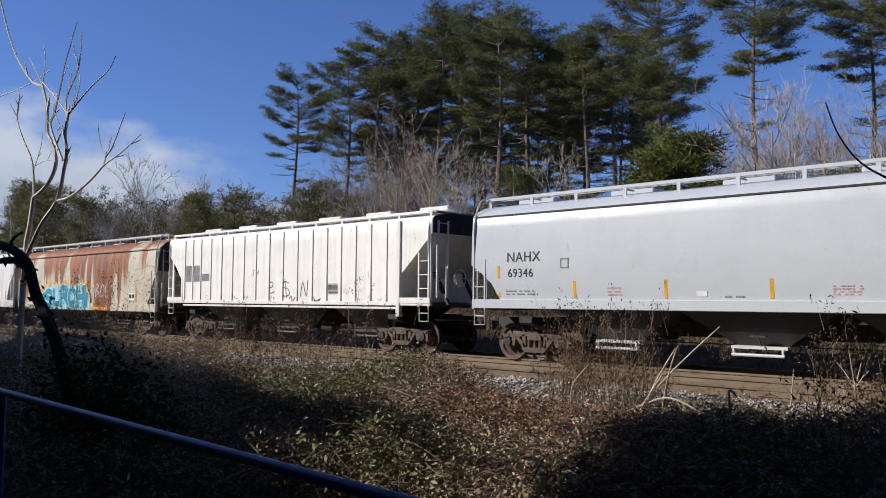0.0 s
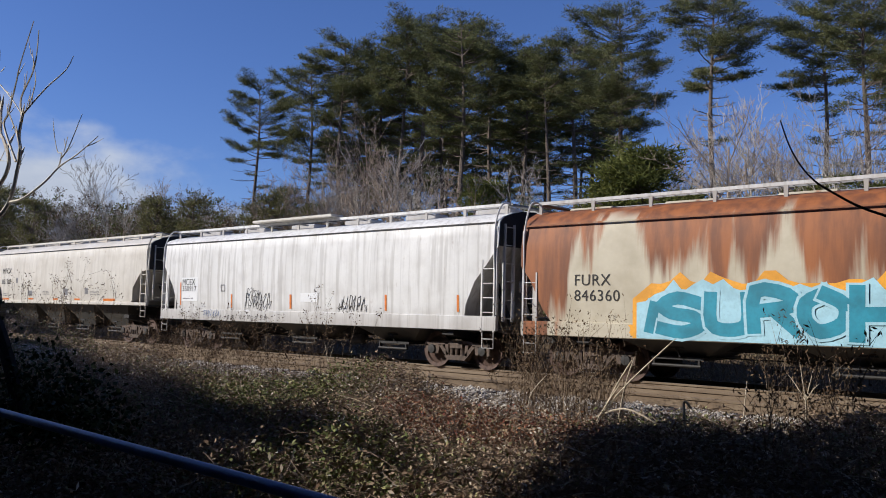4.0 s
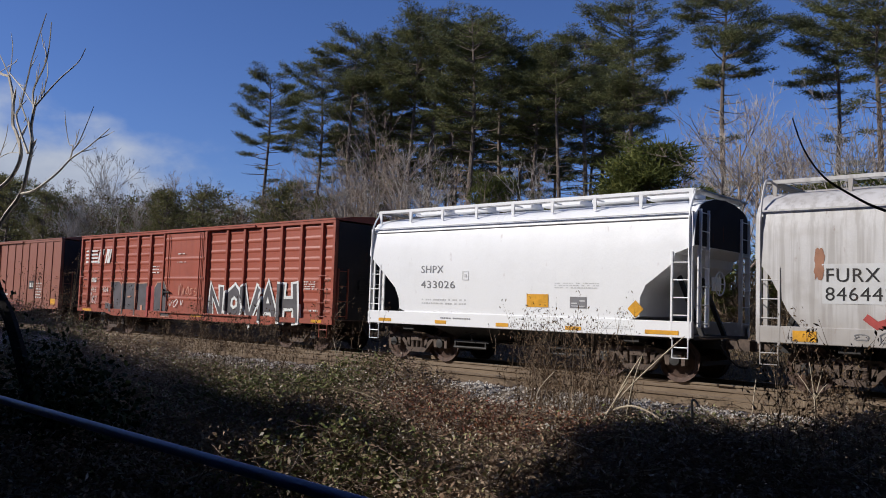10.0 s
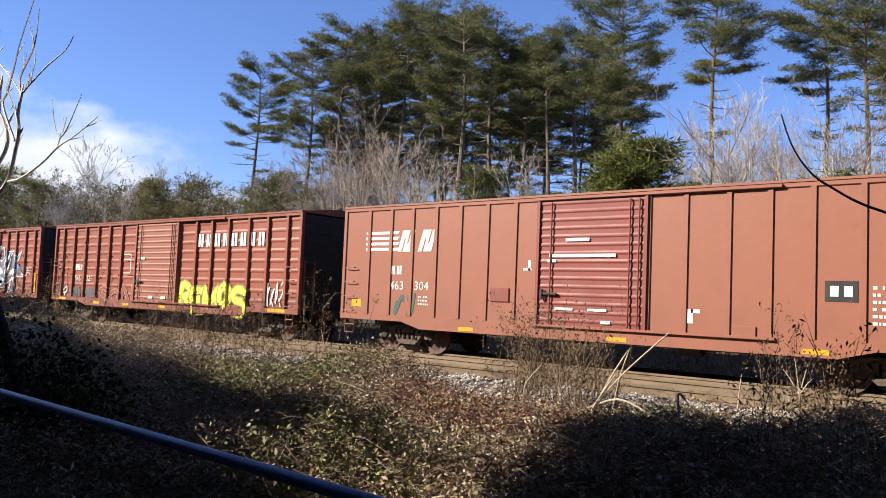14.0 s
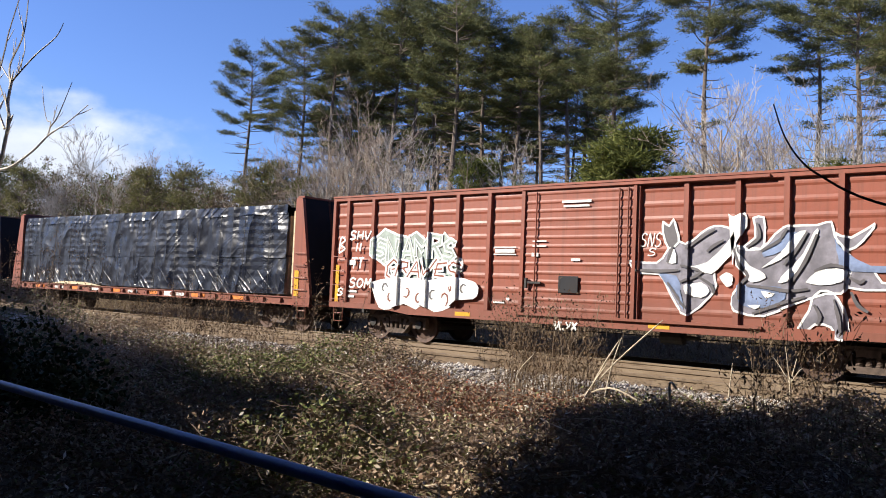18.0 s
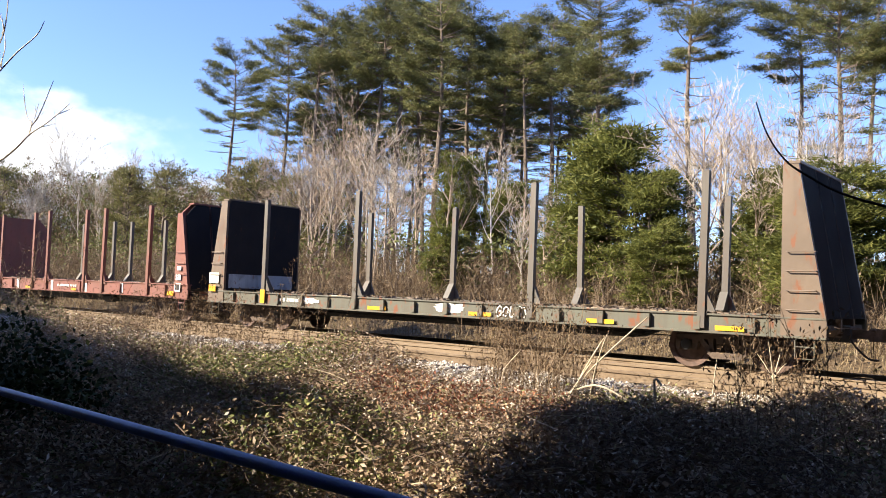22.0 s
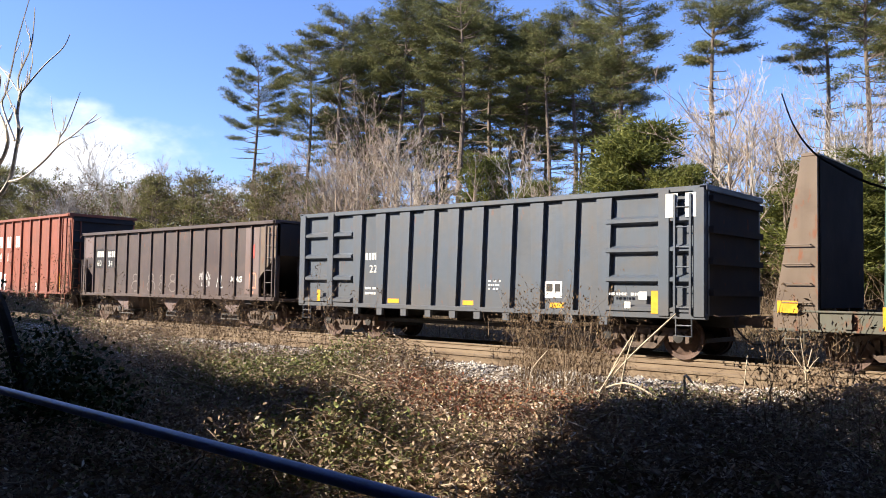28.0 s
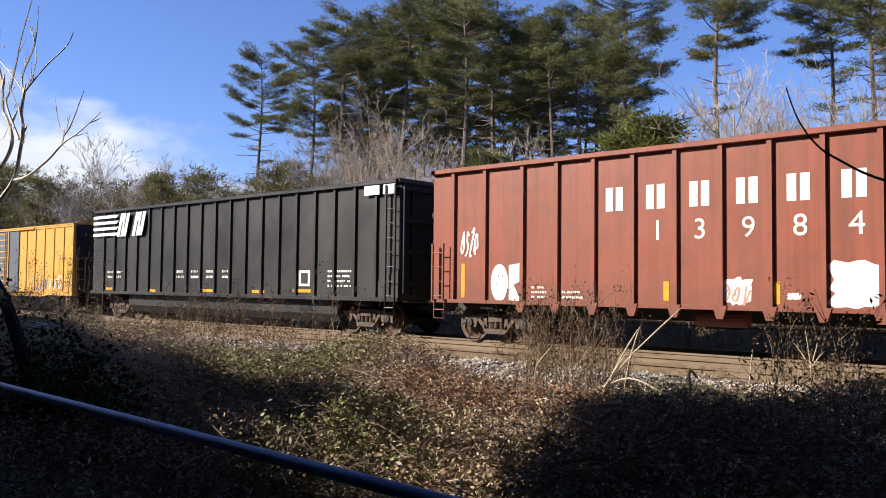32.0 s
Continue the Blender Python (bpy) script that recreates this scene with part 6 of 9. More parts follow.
# Dark door patch, sharing the colour of the shaded ends.
part("door_patch", Shape().block(8.08, 8.62, -1.66, -1.63, 1.52, 1.92, 0.008), SHADE_DARK, c)
marks(c, [(6.05, 6.75, 2.42, 2.45), (6.05, 6.75, 2.6, 2.63), (6.1, 6.7, 2.48, 2.57), (6.1, 6.45, 1.2, 1.24), (6.5, 6.6, 1.28, 1.35)], WHITE, -1.548)
script(c, "VLYX", 7.95, 8.6, 0.66, 0.84, WHITE_SPRAY, 0.05, -1.61, 0.02)
bars(c, 15.6, 16.1, 1.9, 2.3, 5, WHITE, -1.54, 83)
marks(c, [(8.1, 8.9, 3.66, 3.72), (8.15, 8.85, 3.56, 3.61), (7.3, 7.7, 2.62, 2.65), (7.3, 7.7, 2.74, 2.77), (7.28, 7.48, 2.38, 2.47), (8.4, 8.65, 2.28, 2.34)], WHITE, -1.64)
marks(c, [(0.16, 0.31, 1.0, 2.1), (16.48, 16.62, 1.0, 2.0)], YELLOW, -1.54, "reflector_strip")
marks(c, [(4.9, 5.4, 0.82, 0.92), (10.4, 10.9, 0.82, 0.92)], YELLOW, YREF, "reflector_strip")
marks(c, [(0.6, 1.0, 2.1, 2.25), (0.55, 1.1, 1.3, 1.36), (0.6, 1.0, 1.15, 1.22)], WHITE, -1.54)


def stake(car, x, z1, mat, y=-1.56, lean=0.0, base=0.85, gusset=True, z_deck=1.2):
    """A bolted steel stake with a braced foot."""
    s = Shape()
    side = -1 if y < 0 else 1
    s.slab([(x - 0.08, base), (x + 0.08, base), (x + 0.075 + lean, z1), (x - 0.075 + lean, z1)], "y", y - 0.06, y + 0.06)
    t = part("stake", s, mat, car)
    if gusset:
        part("stake_gusset", Shape().slab([(x + 0.1, z_deck), (x + 0.3, z_deck), (x + 0.1, z_deck + 0.4)], "y", y - 0.02, y + 0.02)
             .slab([(y - side * 0.06, z_deck), (y - side * 0.34, z_deck), (y - side * 0.06, z_deck + 0.45)], "x", x - 0.1, x + 0.1), mat, t)


def bulkhead(car, x, facing, mat, face_mat, top=4.22, base=0.78, chamfer=0.35, rungs=True):
    """An end wall: upright on the load side, braced outwards, sheeted between."""
    inner = x
    for y in (-1.56, -0.5, 0.5, 1.56):
        head = top - (chamfer * 0.9 if abs(y) > 1 else 0)
        part("bulkhead_post", Shape().slab([(inner, base), (inner, head), (inner + facing * 0.3, head), (inner + facing * 0.85, 1.1), (inner + facing * 0.85, base)], "y", y - 0.05, y + 0.05), mat, car)
    cz = top - chamfer
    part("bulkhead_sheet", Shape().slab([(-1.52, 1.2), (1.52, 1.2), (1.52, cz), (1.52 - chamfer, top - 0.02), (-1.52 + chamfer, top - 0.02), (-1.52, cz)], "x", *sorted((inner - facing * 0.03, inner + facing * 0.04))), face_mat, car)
    part("bulkhead_cap", Shape().block(*sorted((inner, inner + facing * 0.32)), -1.6 + chamfer, 1.6 - chamfer, top - 0.03, top + 0.03, 0.008), mat, car)
    # Outer sheet near-black: dark paint and the end's shade in one colour.
    def back(y, z):
        return (inner + facing * (0.85 - (z - 1.1) / (top - 1.1) * 0.55), y, z)
    rim = [(-1.5, 1.15), (1.5, 1.15), (1.5, cz - 0.04), (1.5 - chamfer, top - 0.04), (-1.5 + chamfer, top - 0.04), (-1.5, cz - 0.04)]
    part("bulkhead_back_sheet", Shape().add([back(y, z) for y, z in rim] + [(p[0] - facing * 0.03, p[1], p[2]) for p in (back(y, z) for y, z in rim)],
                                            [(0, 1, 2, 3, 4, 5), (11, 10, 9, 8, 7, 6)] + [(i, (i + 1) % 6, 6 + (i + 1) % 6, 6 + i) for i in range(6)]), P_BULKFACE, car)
    for z in (1.9, 2.8, 3.6):
        w = 0.85 - (z - 1.1) / (top - 1.1) * 0.55
        part("bulkhead_rail", Shape().box(*sorted((inner + facing * 0.05, inner + facing * (w - 0.03))), -1.5, 1.5, z - 0.06, z + 0.06), face_mat, car)
    if rungs:
        for i in range(4):
            z = 1.3 + i * 0.38
            grab(car, *sorted((inner + facing * 0.12, inner + facing * 0.66)), z, -1.68, mat)


def flat_car(left, length, label, mat, deck_mat, head_mat, face_mat, stakes, far_stakes, z_top=1.22, z_low=0.82, stake_mat=None, pockets=14, chamfer=0.05, name="bulkhead_flat_car"):
    car = begin_car(name, left, length, label, "flat car")
    stake_mat = stake_mat or mat
    for i in range(int((length - 2.2) / 0.3)):
        x = 1.1 + i * 0.3
        part("deck_board", shared(f"deck_board|{deck_mat.name}{z_top}", lambda: Shape().block(0.008, 0.292, -1.5, 1.5, z_top - 0.12, z_top - 0.04, 0.008), deck_mat), deck_mat, car, at=pose(x, 0, 0))
    for side in (-1, 1):
        y0, y1 = sorted((side * 1.5, side * 1.58))
        part("side_sill", Shape().box(0, length, y0, y1, z_low, z_top), mat, car)
        part("sill_flange", Shape().block(0, length, *sorted((side * 1.45, side * 1.63)), z_low - 0.03, z_low + 0.02, 0.006).block(0, length, *sorted((side * 1.45, side * 1.62)), z_top - 0.03, z_top + 0.01, 0.006), mat, car)
        for i in range(pockets):
            x = 1.4 + (length - 2.8) * i / (pockets - 1)
            part("stake_pocket", shared(f"stake_pocket|{mat.name}{z_low}", lambda: Shape().box(-0.07, 0.07, -0.05, 0.05, z_low + 0.04, z_top - 0.05), mat), mat, car, at=pose(x, side * 1.62, 0))
    part("deck_frame", Shape().box(0.05, length - 0.05, -1.45, 1.45, z_top - 0.22, z_top - 0.13), GREASE, car)
    bulkhead(car, 0.85, -1, head_mat, face_mat, chamfer=chamfer)
    bulkhead(car, length - 0.85, 1, head_mat, face_mat, chamfer=chamfer)
    running_gear(car, length, 2.1, GREASE, (0.68, 1.0))
    part("fish_belly", Shape().slab([(3.5, 0.95), (length - 3.5, 0.95), (length - 4.6, 0.5), (4.6, 0.5)], "y", -0.35, 0.35), GREASE, car)
    for x, z, lean in stakes:
        stake(car, x, z, stake_mat, -1.6, lean)
    for x, z, lean in far_stakes:
        stake(car, x, z, P_STAKEGREY, 1.56, lean)
    for x in (0.4, length - 0.4):
        sill_step(car, x, -1.57, z_low, mat)
    r = random.Random(int(-left))
    for _ in range(9):
        x, w = r.uniform(2.0, length - 4.5), r.uniform(0.8, 2.4)
        part("dunnage_board", Shape().block(-w / 2, w / 2, -0.06, 0.06, 0, 0.05, 0.006), LUMBER if r.random() < 0.35 else deck_mat, car,
             at=pose(x + w / 2, r.uniform(-1.2, 1.2), z_top - 0.038 + r.uniform(0, 0.002), 0, 0, r.uniform(-35, 35)))
    if stakes:
        g = np.random.default_rng(int(-left))
        spot = np.stack([g.uniform(2.2, length - 2.2, 1500), g.uniform(-1.45, 1.45, 1500), np.zeros(1500)], 1)
        spot[:, 2] = z_top - 0.03 + g.uniform(0, 0.09, 1500) * (0.5 + 0.5 * np.sin(spot[:, 0] * 1.9 + 2 * np.sin(spot[:, 0] * 0.7)))
        quad_mesh("bark_litter", leaf_quads(spot, 0.06, 0.3, 3.0, g), deck_mat, "stuff", "brown bark litter", parent=car)
    return car


DECK = plain("weathered_deck_board", (0.16, 0.12, 0.09), 0.85, 0, 0.45, 4, 0.5)
# Dark paint, deepened so that shaded bulkheads come out black.
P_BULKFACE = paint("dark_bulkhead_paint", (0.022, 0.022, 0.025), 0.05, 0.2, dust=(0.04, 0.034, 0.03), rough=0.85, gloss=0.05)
P_BULKRED = paint("dark_red_bulkhead_paint", (0.13, 0.045, 0.04), 0.12, 0.3, dust=(0.08, 0.035, 0.03))

# twelfth: lumber load under black plastic
TL = 21.4
c = flat_car(-207.05, TL, "rusty orange bulkhead flat car carrying wrapped lumber", P_SOU, DECK, P_SOU, P_BULKRED, [], [], 1.06, 0.84, pockets=22)
marks(c, [(2.6, 3.4, 0.88, 1.0), (6.0, 6.6, 0.88, 1.0), (9.3, 10.0, 0.88, 1.0), (12.2, 13.0, 0.88, 1.0), (15.0, 15.8, 0.88, 1.0), (17.3, 18.2, 0.88, 1.0)], ORANGE, -1.602, "reflector_strip")
marks(c, [(4.4, 5.2, 0.89, 0.99), (7.6, 8.4, 0.89, 0.99), (10.6, 11.3, 0.89, 0.99), (14.0, 14.6, 0.89, 0.99)], WHITE, -1.6)
marks(c, [(13.2, 13.7, 0.86, 1.06)], WHITE, -1.605)
marks(c, [(20.65, 20.85, 1.1, 1.9)], YELLOW, -1.63, "reflector_strip")


def black_plastic():
    k = Nodes("glossy_black_plastic", 0.3, 0.0, 0.48)

    def creases(scale, turn, stretch, move):
        """Sharp pulled folds running one way."""
        mp, nz = k.node("ShaderNodeMapping"), k.node("ShaderNodeTexNoise")
        mp.vector_type = "TEXTURE"
        mp.inputs["Rotation"].default_value = (0, turn, 0)
        mp.inputs["Scale"].default_value = stretch
        mp.inputs["Location"].default_value = move
        nz.inputs["Scale"].default_value, nz.inputs["Detail"].default_value, nz.inputs["Roughness"].default_value = scale, 2.0, 0.45
        k.link(k.coord, mp.inputs[0])
        k.link(mp.outputs[0], nz.inputs["Vector"])
        return k.math("MINIMUM", k.math("ABSOLUTE", k.math("SUBTRACT", nz.outputs["Fac"], 0.5)), 0.055)
    x, z = k.axis("X"), k.axis("Z")
    down, up, fine = creases(1.5, 0.7, (5.0, 1, 0.45), (0, 0, 0)), creases(1.0, -0.6, (5.0, 1, 0.5), (5, 0, 3)), creases(4.5, -0.1, (2.2, 1, 0.5), (2, 0, 7))
    wander = k.math("ADD", k.math("MULTIPLY", x, 0.758), k.math("MULTIPLY", k.noise(0.8, 2), 0.25))
    strap = k.ramp(k.math("ABSOLUTE", k.math("SUBTRACT", k.math("FRACT", wander), 0.5)), 0.02, 0.16, 1.0, 0.0)
    low = k.math("MULTIPLY", k.ramp(z, 1.3, 2.15, 1.0, 0.0), k.ramp(k.noise(0.5, 2, move=(1, 0, 0)), 0.35, 0.55, 0.25, 1.0))
    high = k.ramp(z, 3.45, 3.7)
    patch = k.ramp(k.noise(0.55, 3, move=(4, 0, 2)), 0.45, 0.65, 0.08, 0.8)
    swags = k.noise(1.15, 1, (1.0, 1, 0.3), move=(3, 0, 1))
    drape = k.math("MULTIPLY", k.math("ABSOLUTE", k.math("SUBTRACT", swags, 0.5)), 1.7)
    h = k.math("ADD", k.math("MULTIPLY", down, k.math("ADD", k.math("MULTIPLY", low, 1.7), 0.1)), k.math("MULTIPLY", up, k.math("ADD", k.math("MULTIPLY", patch, k.ramp(x, 6.0, 13.0, 0.3, 1.1)), high)))
    h = k.math("ADD", h, k.math("MULTIPLY", fine, k.math("ADD", k.math("MULTIPLY", strap, 0.26), 0.04)))
    tiers = k.math("MULTIPLY", k.math("ABSOLUTE", k.math("SUBTRACT", k.math("FRACT", k.math("ADD", k.math("MULTIPLY", z, 4.2), k.math("MULTIPLY", k.noise(1.3, 2, move=(2, 0, 5)), 1.1))), 0.5)), k.ramp(k.noise(0.45, 1, move=(7, 0, 4)), 0.5, 0.6, -0.008, -0.085))
    h = k.math("ADD", k.math("ADD", k.math("ADD", h, drape), tiers), k.math("MULTIPLY", k.noise(1.1, 3, (0.7, 1, 1.3)), 0.05))
    c1 = k.mix(k.ramp(k.noise(7, 4), 0.3, 0.7), (0.005, 0.007, 0.014), (0.010, 0.012, 0.022))
    return k.done(c1, k.math("MULTIPLY", h, -1.0), 1.0, 0.22, k.ramp(k.noise(1.5, 3), 0.3, 0.7, 0.25, 0.38))


PLASTIC = black_plastic()


def wrapped_bundle(x0, x1, z0, z1, seed, name):
    """One pack of lumber in a loose plastic cover: folded sides and an uneven hem."""
    nx, around = int((x1 - x0) / 0.07), []
    hem = z0
    for i in range(22):
        around.append((-1.5 - 0.02, hem + (z1 - hem) * i / 21))
    for i in range(1, 20):
        around.append((-1.5 + 3.0 * i / 20, z1))
    for i in range(12):
        around.append((1.5, z1 - (z1 - hem) * i / 11))
    verts, faces = [], []
    m = len(around)
    for i in range(nx + 1):
        x = x0 + (x1 - x0) * i / nx
        for j, (y, z) in enumerate(around):
            fold = noise.fractal(Vector((x * 1.1 + seed, z * 2.0, y * 0.7)), 0.9, 2.1, 4)
            ridge = abs(noise.noise(Vector((x * 0.9 + z * 0.9 + seed * 3, z * 0.7 - x * 0.35, 1.7))))
            ridge2 = abs(noise.noise(Vector((x * 1.6 - z * 1.3 + seed * 5, z * 0.9 + x * 0.3, 4.7))))
            d = 0.014 * fold + 0.06 * (0.32 - min(ridge, 0.32)) + 0.03 * (0.25 - min(ridge2, 0.25))
            low = 1 - (z - hem) / (z1 - hem)
            drop = 0.06 * noise.noise(Vector((x * 0.8, seed, 9))) * low
            px = x + 0.04 * noise.noise(Vector((z * 2, seed, x)))
            if j < 22:
                verts.append((px, y - d - 0.05 * low * abs(math.sin(x * 1.3 + seed)), z + drop))
            elif j < 41:
                sag = 0.10 * abs(y) / 1.5
                verts.append((px, y, z + d * 1.1 - sag))
            else:
                verts.append((px, y + d, z))
    for i in range(nx):
        for j in range(m - 1):
            faces.append((i * m + j, i * m + j + 1, (i + 1) * m + j + 1, (i + 1) * m + j))
    s = Shape().add(verts, faces)
    return s.mesh(name, PLASTIC, True)


load = empty("lumber_load", pose(-207.05, TRACK_Y, 0), "lumber packs under shiny black plastic on a flat car", "cargo")
CARS.append((load, -207.05))
for row, (za, zb) in enumerate(((1.14, 2.42), (2.4, 3.74))):
    for n in range(4):
        a, b = 0.95 + n * 4.77, 0.95 + n * 4.77 + 4.84
        pk = part("plastic_cover", wrapped_bundle(a, b, za - (0.03 if row == 0 else 0.1), zb, row * 7.3 + n * 2.9 + 1, "plastic_cover"), PLASTIC, load)
        part("lumber_pack", Shape().box(a + 0.05, b - 0.05, -1.4, 1.4, za, zb - 0.08), LUMBER, pk)
part("top_cover", wrapped_bundle(1.1, 20.05, 3.7, 4.02, 31.0, "top_cover"), PLASTIC, load)
for i in range(11):
    for j in range(8):
        part("board_end", shared("board_end", lambda: Shape().block(0, 0.14, 0.006, 0.324, 0.004, 0.234, 0.004), LUMBER), LUMBER, load, at=pose(20.24, -1.42 + j * 0.33, 1.16 + i * 0.24))
for n in range(14):
    x = 1.5 + n * 1.37
    part("strap", Shape().tube([(x, -1.62, 1.05), (x, -1.63, 2.4), (x, -1.6, 3.7), (x, -1.3, 4.03)], 0.009, 4), GREASE, load)
part("loose_board", Shape().slab([(4.3, 1.1), (8.5, 1.08), (7.25, 1.2), (5.2, 1.2)], "y", -1.66, -1.6), LUMBER, load)
for n in range(16):
    x = 1.2 + n * 1.225
    part("dunnage_block", Shape().block(x, x + 0.12, -1.45, 1.45, 1.05, 1.14, 0.008), LUMBER, load)

SCRAPED = paint("scraped_pale_paint", (0.4, 0.45, 0.5), 0.3, 0.7, dust=(0.06, 0.055, 0.05), streak=0.8)
# thirteenth: tired green-grey flat with stakes
c = flat_car(-228.3, 19.75, "worn grey-green bulkhead flat car with tall stakes", P_FLATGRN, DECK, P_TAN, P_BULKFACE,
             [(2.96, 4.1, 0.0), (7.06, 4.2, 0.0), (13.05, 4.12, 0.02), (17.3, 4.15, 0.05)], [(4.5, 3.95, 0), (8.1, 4.0, 0.02), (12.6, 3.9, -0.04), (16.6, 4.0, 0.05)], 1.15, 0.78, P_STAKEGREY, 16)
marks(c, [(0.12, 0.5, 1.12, 1.34)], YELLOW, -1.68, "reflector_strip")
marks(c, [(2.85, 3.07, 0.82, 1.25)], YELLOW, -1.664, "reflector_strip")
marks(c, [(7.6, 8.3, 0.82, 0.92), (11.2, 11.9, 0.82, 0.92), (14.6, 15.3, 0.82, 0.92), (17.6, 18.2, 0.82, 0.92)], YELLOW, -1.634, "reflector_strip")
marks(c, [(10.0, 11.0, 0.85, 1.1), (4.6, 5.4, 0.88, 1.06)], P_PALE, -1.59, "bare_patch")
bars(c, 3.6, 5.6, 0.86, 1.08, 1, WHITE, -1.6, 91)
script(c, "GOUSY", 12.0, 13.0, 0.84, 1.1, WHITE_SPRAY, 0.035, -1.6, 0.05)
marks(c, [(0.1, 0.62, 1.4, 1.75)], WHITE, -1.66, "repainted_patch")
part("bulkhead_scrape", Shape().box(0.884, 0.89, -1.45, 1.3, 1.25, 1.72), SCRAPED, c)

# fourteenth: faded red flat
c = flat_car(-247.7, 18.2, "sun-faded red bulkhead flat car with red stakes", P_FLATRED, DECK, P_FLATRED, P_FLATRED,
             [(3.2, 4.2, 0.0), (6.4, 4.2, 0.0), (7.7, 4.24, 0.0), (10.9, 4.17, 0.02), (12.35, 4.18, 0.03), (15.6, 4.18, 0.02)], [(4.6, 4.0, 0), (7.4, 4.05, 0), (8.9, 4.0, 0), (11.6, 4.0, 0), (13.6, 4.0, 0.03)],
             1.3, 0.84, P_STAKE, 6, 0.42)
marks(c, [(0.08, 0.3, 0.95, 1.15), (17.0, 17.4, 0.9, 1.05), (10.0, 10.4, 0.88, 0.98), (5.9, 6.4, 0.88, 0.98)], YELLOW, -1.66, "reflector_strip")
marks(c, [(4.9, 5.1, 0.86, 1.26), (7.4, 7.6, 0.86, 1.26), (8.1, 8.3, 0.86, 1.26), (10.95, 11.15, 0.86, 1.26), (13.7, 13.9, 0.86, 1.26), (2.5, 2.7, 0.86, 1.26)], WHITE, -1.6)
bars(c, 8.7, 10.3, 0.98, 1.18, 1, WHITE, -1.6, 93)
marks(c, [(17.45, 17.8, 1.05, 1.35)], WHITE, -1.66)
marks(c, [(17.5, 17.75, 1.1, 1.3)], BLACK, -1.664)
marks(c, [(17.5, 17.8, 1.45, 1.65), (17.55, 17.8, 1.8, 1.95)], P_PALE, -1.66)

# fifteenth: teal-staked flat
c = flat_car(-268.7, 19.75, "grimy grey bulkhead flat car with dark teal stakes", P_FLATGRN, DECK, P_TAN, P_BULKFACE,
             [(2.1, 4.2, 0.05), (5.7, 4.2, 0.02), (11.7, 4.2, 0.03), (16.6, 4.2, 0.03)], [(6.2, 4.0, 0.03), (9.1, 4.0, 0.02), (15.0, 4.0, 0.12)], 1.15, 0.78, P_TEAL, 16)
marks(c, [(2.0, 2.22, 0.82, 1.25), (5.6, 5.82, 0.82, 1.25), (11.6, 11.82, 0.82, 1.25), (16.5, 16.72, 0.82, 1.25)], YELLOW, -1.666, "reflector_strip")
marks(c, [(19.05, 19.6, 1.1, 1.35), (0.1, 0.5, 1.1, 1.34)], YELLOW, -1.68, "reflector_strip")
marks(c, [(19.05, 19.5, 1.45, 1.8)], WHITE, -1.66, "repainted_patch")
marks(c, [(3.3, 5.0, 0.84, 1.08), (12.6, 14.4, 0.86, 1.06)], P_TEAL, -1.59, "bare_patch")
bars(c, 3.4, 4.9, 0.88, 1.06, 1, WHITE, -1.6, 94)


def open_body(car, length, z0, z1, mat, floor_z=None, x0=0.0, x1=None, wall=0.08):
    """Open-topped walls with a floor inside."""
    x1 = length if x1 is None else x1
    floor_z = z0 + 0.3 if floor_z is None else floor_z
    for side in (-1, 1):
        part("side_sheet", Shape().box(x0, x1, *sorted((side * 1.5, side * (1.5 - wall))), z0, z1), mat, car)
        part("top_chord", Shape().block(x0 - 0.02, x1 + 0.02, *sorted((side * 1.42, side * 1.62)), z1 - 0.05, z1 + 0.07, 0.012), mat, car)
    # End sheets and ribs coloured as shaded, unlike the sides.
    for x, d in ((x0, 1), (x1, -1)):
        part("end_sheet", Shape().box(*sorted((x, x + d * wall)), -1.42, 1.42, z0, z1), SHADE_DARK, car)
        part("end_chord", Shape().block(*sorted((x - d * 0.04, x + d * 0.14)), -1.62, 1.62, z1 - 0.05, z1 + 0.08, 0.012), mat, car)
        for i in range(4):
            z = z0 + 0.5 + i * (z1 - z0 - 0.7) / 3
            part("end_rib", Shape().box(*sorted((x - d * 0.1, x)), -1.45, 1.45, z - 0.07, z + 0.07), SHADE_DARK, car)
    part("floor", Shape().box(x0 + 0.05, x1 - 0.05, -1.42, 1.42, floor_z - 0.06, floor_z), GREASE, car)


def side_ribs(car, xs, z0, z1, mat, w=0.08, d=0.13, foot=0.0, taper=0.0, y=1.5):
    for x in xs:
        for side in (-1, 1):
            part("side_rib", shared(f"side_rib|{mat.name}{w}{z0}{z1}{foot}{taper}{side}", lambda: Shape().add(
                [(sx * (w + taper * (0 if hz else 1)), side * (y + (d if q else 0)), hz and z1 or z0 - foot) for hz in (0, 1) for q in (0, 1) for sx in (-1, 1)],
                [(0, 1, 3, 2), (4, 6, 7, 5), (0, 2, 6, 4), (1, 5, 7, 3), (2, 3, 7, 6), (0, 4, 5, 1)]), mat), mat, car, at=pose(x, 0, 0))


# sixteenth: blue-grey ribbed gondola
c = begin_car("gondola", -283.5, 13.4, "blue-grey ribbed steel scrap gondola with wide side posts", "gondola car")
open_body(c, 13.4, 0.98, 3.7, P_GON)
side_ribs(c, [2.62, 3.6, 4.56, 5.48, 6.36, 7.2, 8.14, 9.06, 10.0, 10.94], 0.95, 3.62, P_GON, 0.2, 0.1, 0.24, -0.1)
